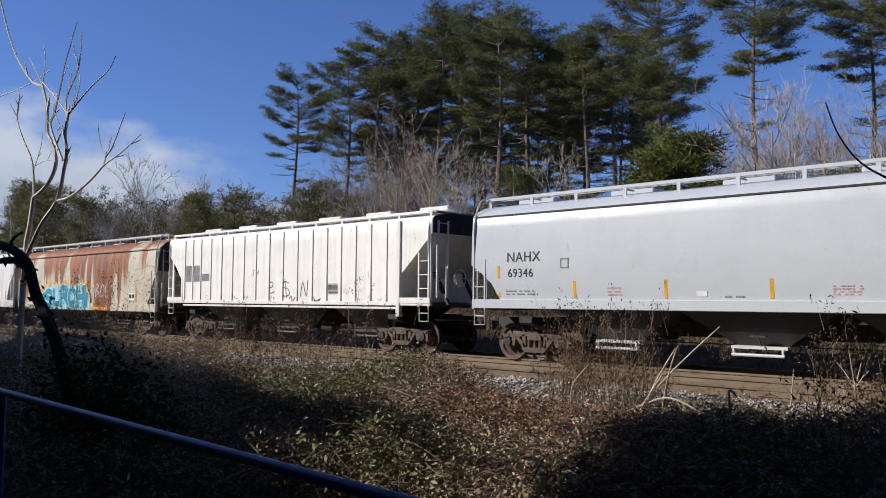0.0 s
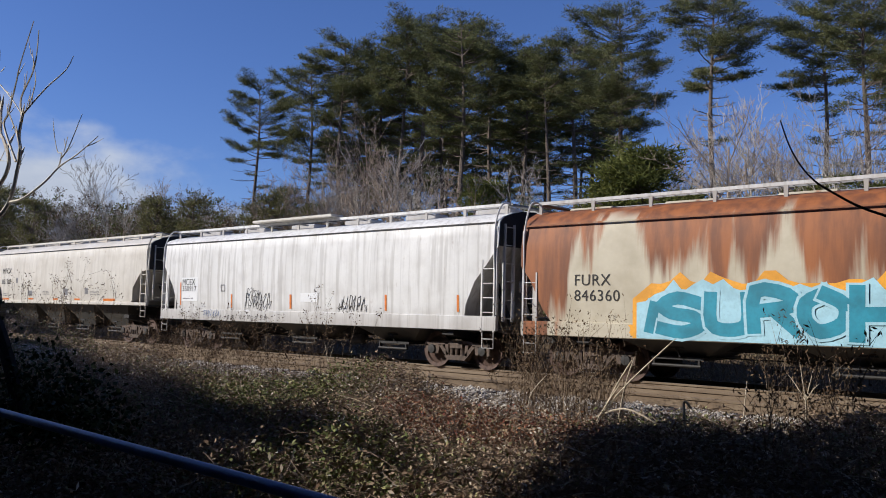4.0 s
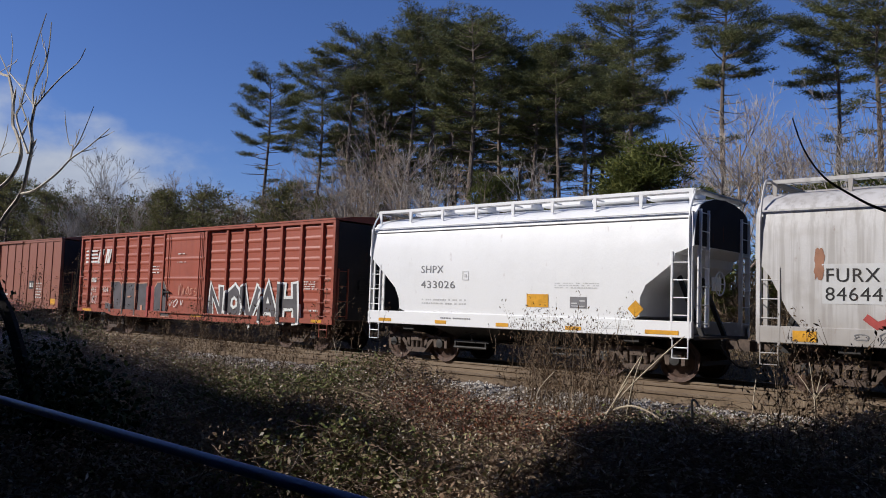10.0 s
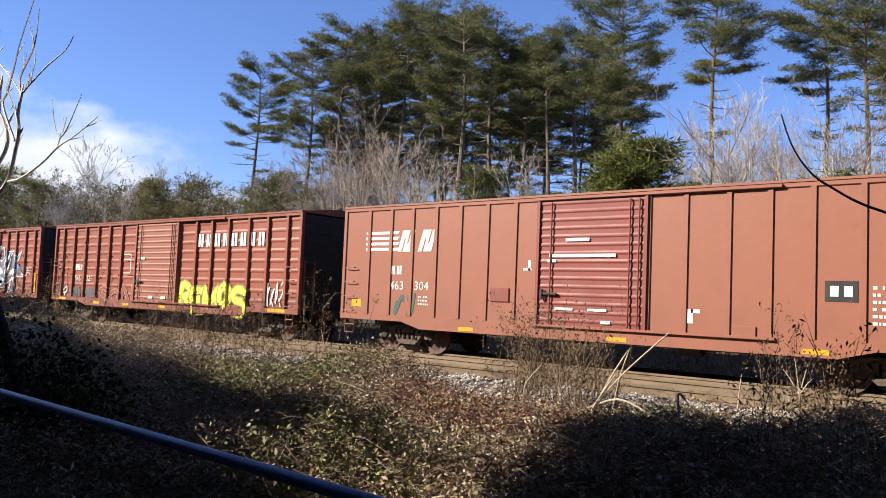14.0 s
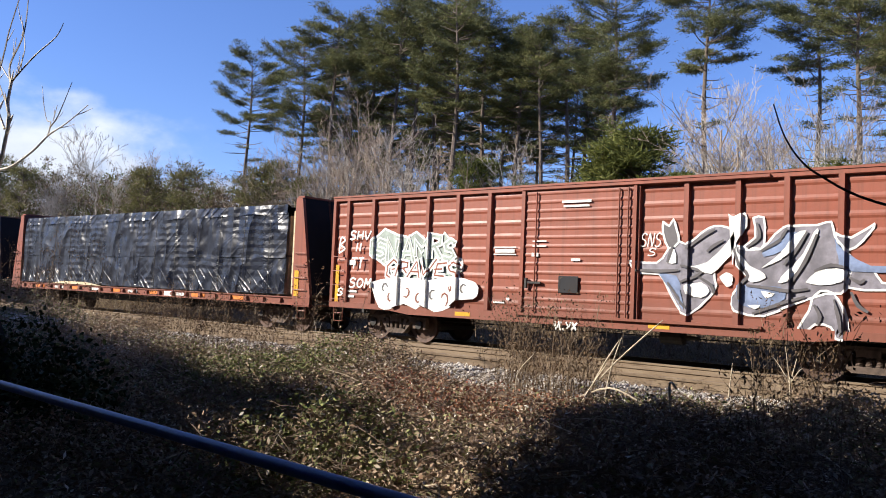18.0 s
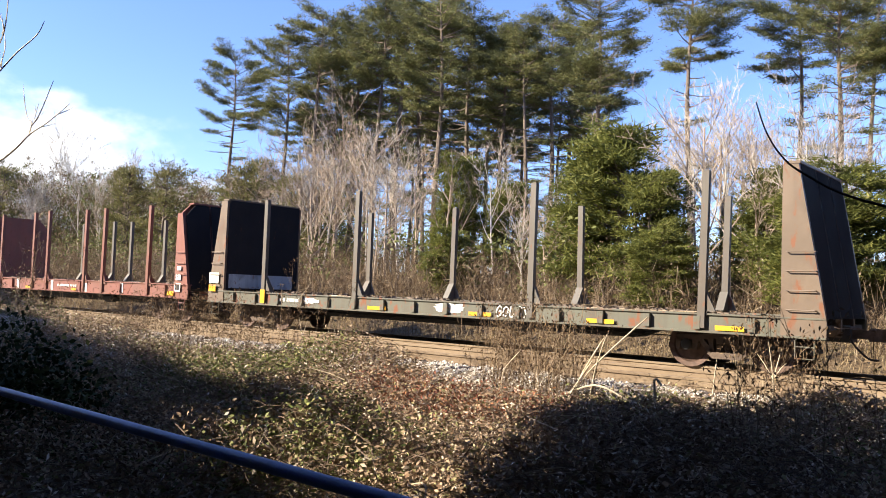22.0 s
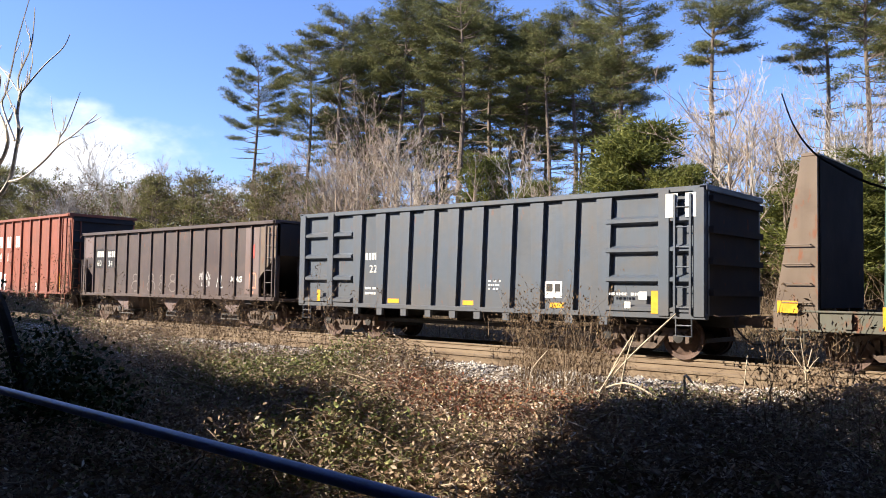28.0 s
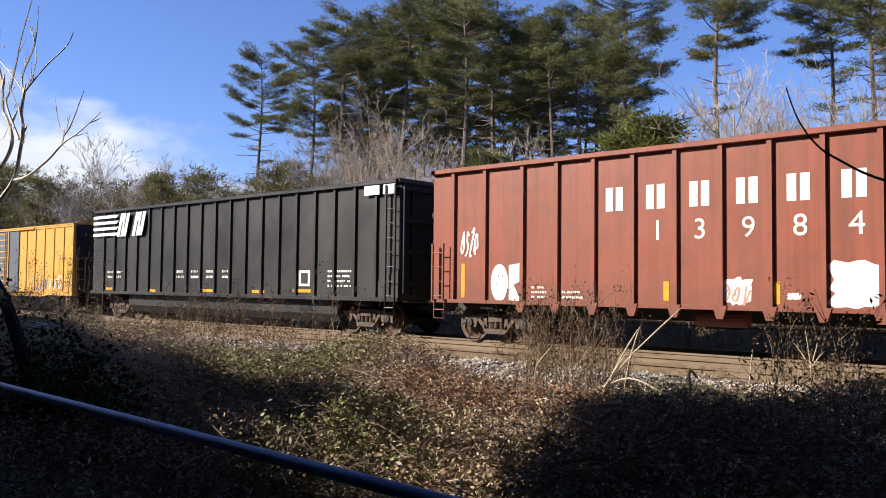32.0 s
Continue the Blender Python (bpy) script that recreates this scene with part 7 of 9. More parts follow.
for x0, x1 in ((0.3, 1.4), (1.55, 2.4), (11.0, 12.35), (12.55, 13.2)):
    for i in range(4):
        z = 1.0 + i * 0.66
        part("side_stiffener", Shape().slab([(-1.5, z), (-1.63, z + 0.05), (-1.63, z + 0.13), (-1.5, z + 0.2)], "x", x0, x1), P_GON, c)
for x in (0.16, 1.48, 12.45, 13.25):
    part("corner_post", Shape().block(x - 0.13, x + 0.13, -1.65, -1.5, 0.95, 3.72, 0.01), P_GON, c)
part("side_sill", Shape().block(0, 13.4, -1.62, -1.45, 0.9, 1.02, 0.01), P_GON, c)
running_gear(c, 13.4, 1.75, GREASE, (0.7, 0.98))
ladder(c, 12.72, 13.08, 1.0, 3.6, -1.69, P_GON, 0.42)
sill_step(c, 12.9, -1.6, 0.95, P_GON)
sill_step(c, 0.4, -1.6, 0.95, P_GON)
part("slack_adjuster", Shape().box(1.5, 12.0, -0.9, -0.8, 0.5, 0.6), GREASE, c)
marks(c, [(12.5, 12.78, 3.1, 3.62), (12.95, 13.2, 3.1, 3.62)], WHITE, -1.655, "white_square")
marks(c, [(12.15, 12.34, 1.0, 1.5), (0.9, 1.05, 1.05, 1.4)], YELLOW, -1.636, "reflector_strip")
marks(c, [(3.85, 4.3, 1.06, 1.18), (6.65, 7.1, 1.06, 1.18), (9.4, 9.8, 1.06, 1.18)], YELLOW, -1.506, "reflector_strip")
letter_blocks(c, 2.9, 3.45, 2.3, 0.2, 4, -1.506, width=0.7)
lettering(c, "22", 3.08, 1.93, 0.22, -1.506, WHITE)
bars(c, 2.9, 3.4, 1.25, 1.55, 2, WHITE, -1.506, 95)
marks(c, [(9.25, 9.75, 1.3, 1.7)], WHITE, -1.506)
marks(c, [(9.3, 9.48, 1.45, 1.64), (9.54, 9.7, 1.45, 1.64)], BLACK, -1.51)
bars(c, 7.5, 7.9, 1.45, 1.75, 3, P_PALE, -1.506, 96)
bars(c, 11.1, 11.9, 1.35, 1.5, 1, P_PALE, -1.636, 97)
marks(c, [(11.85, 12.05, 1.3, 1.48), (11.5, 11.65, 1.1, 1.25)], WHITE, -1.64)

# seventeenth: brown-black open hopper
c = begin_car("open_hopper", -298.3, 13.5, "grimy brown-black ribbed open-top hopper with slanted ends", "hopper car")
s = Shape()
for side in (-1, 1):
    a, b = sorted((side * 1.5, side * 1.42))
    s.slab([(0, 3.6), (0, 2.45), (0.95, 1.75), (0.95, 1.05), (12.55, 1.05), (12.55, 1.75), (13.5, 2.5), (13.5, 3.6)], "y", a, b)
part("side_sheet", s, P_HOP, c)
for side in (-1, 1):
    part("top_chord", Shape().block(-0.02, 13.52, *sorted((side * 1.42, side * 1.62)), 3.55, 3.67, 0.012), P_HOP, c)
    part("side_sill", Shape().block(0, 13.5, *sorted((side * 1.42, side * 1.6)), 1.0, 1.12, 0.01), P_HOP, c)
for x, d in ((0, 1), (13.5, -1)):
    # End sheet in the shade colour, not the side paint.
    part("end_sheet", Shape().slab([(x, 3.6), (x, 2.5), (x + d * 3.2, 1.1), (x + d * 3.3, 1.1), (x + d * 0.08, 2.55), (x + d * 0.08, 3.6)], "y", -1.42, 1.42), SHADE_DARK, c)
    part("end_chord", Shape().block(*sorted((x, x + d * 0.12)), -1.62, 1.62, 3.55, 3.68, 0.012), P_HOP, c)
    for y in (-1.45, -0.5, 0.5, 1.45):
        part("end_post", Shape().box(*sorted((x, x + d * 0.1)), y - 0.06, y + 0.06, 1.05, 3.55), P_HOP, c)
    part("end_platform", Shape().box(*sorted((x, x + d * 1.2)), -1.5, 1.5, 1.0, 1.06), P_HOP, c)
part("floor", Shape().box(3.0, 10.5, -1.42, 1.42, 1.08, 1.14), GREASE, c)
side_ribs(c, [0.97 + 0.93 * k for k in range(13)], 1.1, 3.56, P_HOP, 0.03, 0.06)
bays(c, [(1.9, 4.3), (5.2, 8.2), (9.2, 11.6)], 1.05, P_HOP, GREASE, 0.5)
RUBBED = paint("rubbed_mauve_paint", (0.16, 0.12, 0.115), 0.35, 0.45, dust=(0.13, 0.07, 0.05), streak=0.6)
for x0, x1, x2 in ((2.3, 3.64, 3.5), (6.15, 7.47, 6.8), (9.98, 11.39, 10.85)):
    part("chute_side", Shape().slab([(x0, 1.01), (x1, 1.01), (x2 + 0.12, 0.48), (x2 - 0.1, 0.48)], "y", -1.33, -1.29), RUBBED, c)
part("end_panel", Shape().slab([(12.62, 3.5), (12.62, 1.82), (13.47, 2.5), (13.47, 3.5)], "y", -1.512, -1.502), P_TAN, c)
marks(c, [(11.76, 12.52, 1.2, 3.5), (0.1, 0.9, 2.6, 3.5)], RUBBED, -1.505, "rubbed_patch")
running_gear(c, 13.5, 1.6, GREASE, (0.7, 1.0))
ladder(c, 13.02, 13.4, 1.05, 3.5, -1.62, P_HOP)
ladder(c, 0.1, 0.48, 1.05, 2.5, -1.62, P_HOP)
brake_wheel(c, 13.5, 1, 2.0, P_HOP)
marks(c, [(1.08, 1.86, 2.16, 2.95), (2.05, 2.78, 2.16, 2.92)], P_BLACK, -1.503, "repainted_patch")
letter_blocks(c, 1.22, 1.85, 2.62, 0.24, 2, -1.506, width=0.8)
letter_blocks(c, 2.15, 2.78, 2.6, 0.24, 2, -1.506, width=0.8)
lettering(c, "60", 1.25, 2.24, 0.24, -1.506, WHITE)
lettering(c, "34", 2.2, 2.22, 0.24, -1.506, WHITE)
CHALK = paint("chalk_line", (0.2, 0.17, 0.16), 0.1, 0.3)
for x, wide in ((4.45, 0.28), (5.65, 0.3), (6.45, 0.22), (7.2, 0.26)):
    for z, r in ((1.42, wide), (1.75, wide * 0.7)):
        part("spray_tag", Shape().ribbon([(x + r * math.cos(0.7 * k + x), z + 0.75 * r * math.sin(0.7 * k + x)) for k in range(9)], 0.045, -1.508), CHALK, c)
tag(c, 8.95, 9.75, 1.7, 1.98, P_PALE, 99, -1.508, 0.04, 5)
tag(c, 9.1, 9.7, 1.45, 1.66, P_PALE, 100, -1.508, 0.03, 4)
script(c, "HL", 10.05, 10.5, 1.42, 1.85, P_PALE, 0.03, -1.508, 0.1)
script(c, "XMG", 10.9, 11.6, 1.62, 1.8, WHITE, 0.035, -1.508, 0.05)
marks(c, [(12.0, 12.4, 1.88, 1.94), (12.0, 12.4, 1.4, 1.46), (12.0, 12.06, 1.4, 1.94), (12.34, 12.4, 1.4, 1.94), (12.1, 12.28, 1.2, 1.32)], SALMON, -1.51, "spray_patch")
marks(c, [(12.1, 12.3, 2.4, 2.9)], RED_SPRAY, -1.51, "spray_patch")

# eighteenth: tall red gondola with big letters
c = begin_car("high_side_gondola", -318.1, 18.5, "tall rusty red ribbed gondola with large white letters and numbers", "gondola car")
open_body(c, 18.5, 1.02, 4.55, P_SOU)
RB = [0.75, 1.83] + [3.03 + 1.028 * k for k in range(15)]
side_ribs(c, RB, 1.0, 4.52, P_SOU, 0.05, 0.075, 0.0)
for x in RB[2:-1]:
    part("rib_foot", shared("rib_foot", lambda: Shape().slab([(-0.16, 1.1), (0.16, 1.1), (0.07, 0.82), (-0.07, 0.82)], "y", -1.62, -1.5), P_SOU), P_SOU, c, at=pose(x, 0, 0))
part("side_sill", Shape().block(0, 18.5, -1.6, -1.45, 1.0, 1.1, 0.01), P_SOU, c)
running_gear(c, 18.5, 1.85, GREASE, (0.7, 1.0))
ladder(c, 0.12, 0.5, 1.05, 2.6, -1.68, P_SOU)
ladder(c, 17.9, 18.3, 1.05, 4.4, -1.64, P_SOU)
for x in (0.3, 18.1):
    sill_step(c, x, -1.58, 1.0, P_SOU)
end_ladder(c, 18.5, 1, 1.3, 4.3, -1.45, -1.1, P_SOU)
for i in range(8):
    letter_blocks(c, 5.4 + i * 1.03, 5.4 + i * 1.03 + 0.6, 3.22, 0.55, 1, -1.506, width=0.75)
for i, ch in enumerate("139841"):
    lettering(c, ch, (6.68 if ch == "1" and i == 0 else 6.55) + i * 1.03, 2.52, 0.44, -1.506, WHITE)
marks(c, [(1.02, 1.14, 1.15, 2.05), (4.0, 4.1, 1.2, 1.55), (6.85, 6.98, 1.18, 1.6), (9.25, 9.38, 1.15, 1.6), (13.1, 13.2, 1.15, 1.6), (17.5, 17.62, 1.15, 1.95)], YELLOW, -1.506, "reflector_strip")
marks(c, [(8.15, 8.82, 1.12, 1.7), (9.5, 9.8, 1.25, 1.38), (10.3, 11.6, 1.12, 2.0)], WHITE_SPRAY, -1.504, "buff_patch")
tag(c, 8.15, 8.8, 1.15, 1.6, SALMON, 105, -1.508, 0.05, 3)
tag(c, 1.0, 1.6, 2.3, 2.95, WHITE_SPRAY, 102, -1.508, 0.08, 4)
part("graffiti_disc", Shape().add([(2.3 + 0.28 * math.cos(a), -1.507, 1.55 + 0.48 * math.sin(a)) for a in [2 * math.pi * k / 18 for k in range(18)]], [tuple(range(18))]), WHITE_SPRAY, c)
part("graffiti_wedge", Shape().add([(2.6, -1.508, 2.0), (2.98, -1.508, 2.05), (2.98, -1.508, 1.6), (2.75, -1.508, 1.5), (2.98, -1.508, 1.1), (2.6, -1.508, 1.05)], [(0, 1, 2, 3, 4, 5)]), WHITE_SPRAY, c)
bars(c, 3.3, 3.8, 1.15, 1.5, 3, WHITE, -1.506, 103)
bars(c, 4.2, 4.8, 1.15, 1.4, 2, WHITE, -1.506, 104)
marks(c, [(15.0, 15.4, 1.15, 1.5)], WHITE, -1.506)
part("brake_reservoir", Shape().lathe([(0.05, -0.6), (0.2, -0.55), (0.2, 0.55), (0.05, 0.6)], (8.0, -1.0, 0.82), "x", 16), P_SOU, c)

# nineteenth: tall black tub gondola
c = begin_car("high_side_gondola", -337.9, 18.55, "tall black steel coal gondola with a white striped emblem", "gondola car")
open_body(c, 18.55, 1.02, 4.45, P_BLACK)
side_ribs(c, [1.0 + 0.92 * k for k in range(19)], 1.0, 4.42, P_BLACK, 0.045, 0.07)
part("side_sill", Shape().block(0, 18.55, -1.62, -1.45, 0.98, 1.1, 0.01), P_BLACK, c)
for y0, y1 in ((-1.35, -0.35), (0.35, 1.35)):
    part("tub", Shape().slab([(y0, 1.0), (y0, 0.55), (y0 + 0.2, 0.3), (y1 - 0.2, 0.3), (y1, 0.55), (y1, 1.0)], "x", 2.9, 15.7), P_BLACK, c)
running_gear(c, 18.55, 1.85, GREASE, (0.7, 1.0))
ladder(c, 18.05, 18.42, 1.0, 4.35, -1.64, P_BLACK, 0.42)
sill_step(c, 18.2, -1.6, 1.0, P_BLACK)
sill_step(c, 0.3, -1.6, 1.0, P_BLACK)
end_ladder(c, 18.55, 1, 1.3, 4.3, -1.45, -1.1, P_BLACK)
part("slant_end", Shape().slab([(17.35, 1.1), (18.5, 1.1), (18.5, 1.9), (17.6, 1.55)], "y", -1.515, -1.49), GREASE, c)
rail_logo(c, 0.15, 3.35, 4.4, 0.95, -1.615, P_BLACK)
marks(c, [(17.1, 17.75, 4.1, 4.38), (17.9, 18.4, 4.1, 4.38)], WHITE, -1.61, "white_square")
marks(c, [(13.7, 14.6, 1.2, 1.3), (11.5, 12.2, 1.15, 1.25), (8.5, 9.2, 1.15, 1.25), (4.6, 5.2, 1.1, 1.2), (1.2, 2.0, 1.15, 1.25)], YELLOW, -1.506, "reflector_strip")
marks(c, [(14.0, 14.55, 1.4, 1.9)], WHITE, -1.506)
marks(c, [(14.1, 14.45, 1.48, 1.82)], BLACK, -1.51)
bars(c, 15.4, 16.5, 1.35, 1.95, 4, WHITE, -1.506, 106)
for x in (1.3, 2.1, 6.7, 7.7, 8.7, 9.7):
    bars(c, x, x + 0.5, 1.6, 2.0, 2, WHITE, -1.506, int(x * 10))

# last: yellow boxcar
c = boxcar(-356.4, 16.75, "yellow and slate ribbed boxcar with dirty paint", P_GOLD, [1.0, 2.0, 3.0, 4.0, 5.0, 6.0, 7.05, 9.75, 10.75, 11.75, 12.75, 13.75, 14.75, 15.75], (7.1, 9.7), 0, P_GOLD, 10, 0.76, top=4.1)
part("painted_end_panel", Shape().box(8.0, 10.9, -1.61, -1.6, 1.0, 3.95), P_NAVY, c)
tag(c, 12.4, 14.2, 1.1, 1.8, BLUE, 110, -1.575, 0.12, 4)
tag(c, 14.3, 15.7, 1.1, 1.7, WHITE_SPRAY, 111, -1.575, 0.12, 3)

# ---- woods, brush and brambles ----
BARK_PINE = plain("pine_bark", (0.17, 0.13, 0.1), 0.9, 0, 0.5, 6, 0.8)
BARK_GREY = plain("pale_grey_bark", (0.46, 0.41, 0.35), 0.9, 0, 0.35, 5, 0.5)
BARK_TAN = plain("tan_bark", (0.36, 0.28, 0.21), 0.9, 0, 0.4, 5, 0.5)
NEEDLE = leafy("pine_needles", (0.1, 0.113, 0.045), (0.16, 0.165, 0.066), (0.29, 0.265, 0.11), 0.6, 0.2, 0.3)
OLIVE = leafy("thin_olive_needles", (0.12, 0.115, 0.045), (0.18, 0.17, 0.065), (0.27, 0.24, 0.11), 0.7, 0.2, 0.3)
CEDAR = leafy("cedar_foliage", (0.1, 0.115, 0.03), (0.16, 0.17, 0.042), (0.245, 0.24, 0.07), 0.65, 0.2, 0.35)
BRAMBLE = leafy("bramble_leaves", (0.19, 0.122, 0.08), (0.42, 0.315, 0.22), (0.26, 0.25, 0.12), 0.6, 0.08, 0.06)
BRAMBLE_GREEN = leafy("green_bramble_leaves", (0.1, 0.12, 0.04), (0.21, 0.22, 0.085), (0.4, 0.36, 0.18), 0.55, 0.1, 0.06)
BRAMBLE_RED = leafy("red_bramble_leaves", (0.19, 0.06, 0.04), (0.3, 0.13, 0.075), (0.42, 0.2, 0.09), 0.6, 0.22, 0.15)
BRAMBLE_PALE = leafy("bleached_leaves", (0.45, 0.37, 0.28), (0.58, 0.5, 0.4), (0.72, 0.68, 0.6), 0.6, 0.25, 0.1)
BRUSH = leafy("dry_brush", (0.11, 0.076, 0.048), (0.2, 0.145, 0.095), (0.33, 0.27, 0.19), 0.9, 0.1, 0.1)
BRUSH_GREEN = leafy("green_brush", (0.10, 0.115, 0.04), (0.155, 0.165, 0.06), (0.23, 0.22, 0.1), 0.8, 0.15, 0.2)
STRAW = leafy("dry_grass", (0.26, 0.19, 0.11), (0.34, 0.26, 0.15), (0.42, 0.34, 0.22), 0.85, 0.15, 0.2)
CANE = plain("bramble_cane", (0.19, 0.13, 0.09), 0.8, 0, 0.4, 8, 0.3)
REED = plain("bleached_reed", (0.55, 0.46, 0.34), 0.8, 0, 0.3, 9, 0.3)
WEED = leafy("dry_weed_stems", (0.13, 0.094, 0.066), (0.24, 0.178, 0.124), (0.36, 0.285, 0.2), 0.9, 0.1, 0.05)
SEED = leafy("brown_seed_heads", (0.09, 0.058, 0.036), (0.15, 0.1, 0.06), (0.24, 0.17, 0.1), 0.9, 0.1, 0.1)
rng = np.random.default_rng(7)


def pine(seed, height, crown, spread, needles=None, name="pine_tree", label="tall pine with a bare trunk and layered dark green crown", group="pines behind the track", gap=(0.32, 0.6), per=17, bole_r=0.24, cone=False):
    """A tall pine: bare lower bole with dead stubs, layered limbs of needle tufts above."""
    r = random.Random(seed)
    g = np.random.default_rng(seed)
    tree = empty(name, pose(0, 0, 0), label, "tree", group)
    s = Shape()
    lean = (r.uniform(-0.025, 0.025), r.uniform(-0.025, 0.025))

    def bole(z):
        return Vector((lean[0] * z + 0.15 * math.sin(z * 0.35 + seed), lean[1] * z + 0.12 * math.cos(z * 0.3 + seed), z))
    zs = np.linspace(-0.6, height - 0.4, 14)
    s.tube([bole(z) for z in zs], [bole_r * (1 - z / height) ** 0.8 + 0.025 for z in np.clip(zs, 0, None)], 7)
    tufts, ways = [], []
    z = crown * 0.3
    while z < height - 0.3:
        inside = z > crown
        f = (z - crown) / (height - crown) if inside else 0
        n = r.choice((3, 3, 4, 4, 5)) if inside else r.choice((2, 3, 3, 4))
        for _ in range(n):
            a = r.uniform(0, 6.283)
            wide_at = (0.4 + 0.6 * math.sin(math.pi * min(1, 0.25 + 0.75 * f) ** 0.8)) * r.uniform(0.45, 1.1) if cone else (0.32 + 0.68 * math.sin(math.pi * (0.22 + 0.66 * f))) * r.choice((0.4, 0.6, 0.85, 1.0, 1.1, 1.3))
            reach = spread * wide_at if inside else r.uniform(0.7, 2.6)
            rise = r.uniform(-0.22, 0.28) + 0.35 * f if inside else r.uniform(-0.3, 0.15)
            p0 = bole(z + r.uniform(-0.12, 0.12))
            out = Vector((math.cos(a), math.sin(a), 0))
            pts = [p0]
            for k in range(1, 5):
                t = k / 4
                pts.append(p0 + out * reach * t + Vector((r.uniform(-0.12, 0.12), r.uniform(-0.12, 0.12), reach * (rise * t + 0.14 * t * t))))
            s.tube(pts, [0.05 * (1 - f * 0.5), 0.04, 0.03, 0.02, 0.009], 4, False)
            across = Vector((-out.y, out.x, 0))
            m = max(3, int(reach * 4.2))
            bare = not inside and r.random() < 0.8
            for k in range(m):
                t = 0.5 + 0.5 * (k + r.random()) / m
                i = min(3, int(t * 4))
                q = pts[i].lerp(pts[i + 1], t * 4 - i)
                wide = 0.42 * reach * (1.1 - t) + 0.22
                for hand in (-1, 1):
                    if r.random() < 0.2:
                        continue
                    off = across * hand * r.uniform(0.15, 1.0) * wide + out * r.uniform(0, 0.3) + Vector((0, 0, r.uniform(-0.02, 0.14)))
                    s.tube([q, q + off * 0.9], [0.012, 0.006], 3, False)
                    if not bare:
                        for back in (1.0, 0.55) if wide > 0.6 else (1.0,):
                            tufts.append(q + off * back)
                            ways.append((out * 0.5 + off.normalized() * 0.6 + Vector((0, 0, 0.3))).normalized())
        z += r.uniform(*gap) * (1.7 if r.random() < 0.18 else 1) if inside else r.uniform(0.35, 0.8)
    for k in range(10):
        tufts.append(bole(height - 0.7 + 0.07 * k) + Vector((r.uniform(-0.25, 0.25), r.uniform(-0.25, 0.25), 0)))
        ways.append(Vector((0, 0, 1)))
    part("trunk", s, BARK_PINE, tree)
    T, W = np.array([tuple(v) for v in tufts]), np.array([tuple(v) for v in ways])
    base = np.repeat(T, per, 0) + g.normal(scale=0.22, size=(len(T) * per, 3)) * (1, 1, 0.32)
    way = unit(np.repeat(W, per, 0) * 0.7 + g.normal(scale=0.6, size=(len(T) * per, 3)) * (1, 1, 0.75))
    quad_mesh("crown", spikes(base, way, g.uniform(0.18, 0.36, (len(base), 1)), 0.05, g), needles or NEEDLE, "", parent=tree)
    return tree


def bare_tree(seed, height, label, bark, spread=0.34, leaves=0):
    r = random.Random(seed)
    tree = empty("bare_tree", pose(0, 0, 0), label, "tree", "leafless trees")
    trunk, twigs, tips = Shape(), Shape(), []

    def grow(p, d, length, rad, depth):
        pts, rr = [p], [rad]
        n = 4 if depth < 2 else 3
        for k in range(n):
            d = (d + Vector((r.uniform(-1, 1), r.uniform(-1, 1), r.uniform(-0.3, 0.7))) * (0.16 if depth else 0.09)).normalized()
            p = p + d * length / n
            pts.append(p)
            rr.append(rad * (1 - 0.6 * (k + 1) / n))
        (trunk if depth < 1 else twigs).tube(pts, rr, 5 if depth < 2 else 3, False)
        tips.append(p)
        if depth >= 4:
            return
        kids = r.randint(9, 13) if depth == 0 else r.randint(4, 5) if depth < 2 else 3
        for k in range(kids):
            t = r.uniform(0.22, 1.0) ** 0.8 if depth == 0 else r.uniform(0.2, 1.0)
            i = min(n - 1, int(t * n))
            q = pts[i].lerp(pts[i + 1], t * n - i)
            a = r.uniform(0, 6.283)
            w = d.orthogonal().normalized()
            w = (Matrix.Rotation(a, 3, d) @ w)
            nd = (d * (1 - spread) + w * r.uniform(0.5, 1.1) * (spread + 0.25) + Vector((0, 0, 0.16))).normalized()
            grow(q, nd, length * r.uniform(0.34, 0.56) * (1.15 - 0.4 * t if depth == 0 else 1), max(0.0125, rad * 0.42 * (1.2 - 0.5 * t)), depth + 1)
    grow(Vector((0, 0, -0.3)), Vector((r.uniform(-0.08, 0.08), r.uniform(-0.08, 0.08), 1)).normalized(), height * 0.72, height * 0.0072 + 0.012, 0)
    part("trunk", trunk, bark, tree)
    part("branch_crown", twigs, bark, tree)
    if leaves:
        t = np.array([tuple(v) for v in tips])
        quad_mesh("dead_foliage", leaf_quads(np.repeat(t, leaves, 0) + rng.normal(scale=0.15, size=(len(t) * leaves, 3)), 0.11), BRAMBLE_RED if seed % 2 else BRUSH, "", parent=tree)
    return tree


def plant(makers, places, turn=True):
    """The first use of each maker stays where it is built; the others are copies."""
    used = {}
    r = random.Random(3)
    for i, (x, y, top, *extra) in enumerate(places):
        k = i % len(makers)
        z = float(ground_z(x, y))
        tree = makers[k][0]
        h0 = max(v.co.z for ob in tree.children for v in ob.data.vertices)
        s = max(0.3, (top - z) / h0)
        wide = extra[0] / 1.9 if extra else s * r.uniform(0.9, 1.1)
        m = Matrix.LocRotScale((x, y, z), Euler((0, 0, r.uniform(0, 6.283) if turn else 0)), (wide, wide, s))
        if k not in used:
            used[k] = True
            tree.matrix_basis = m
        else:
            copy_thing(tree, m @ Matrix.Diagonal((1 / tree.scale.x, 1 / tree.scale.y, 1 / tree.scale.z, 1)))


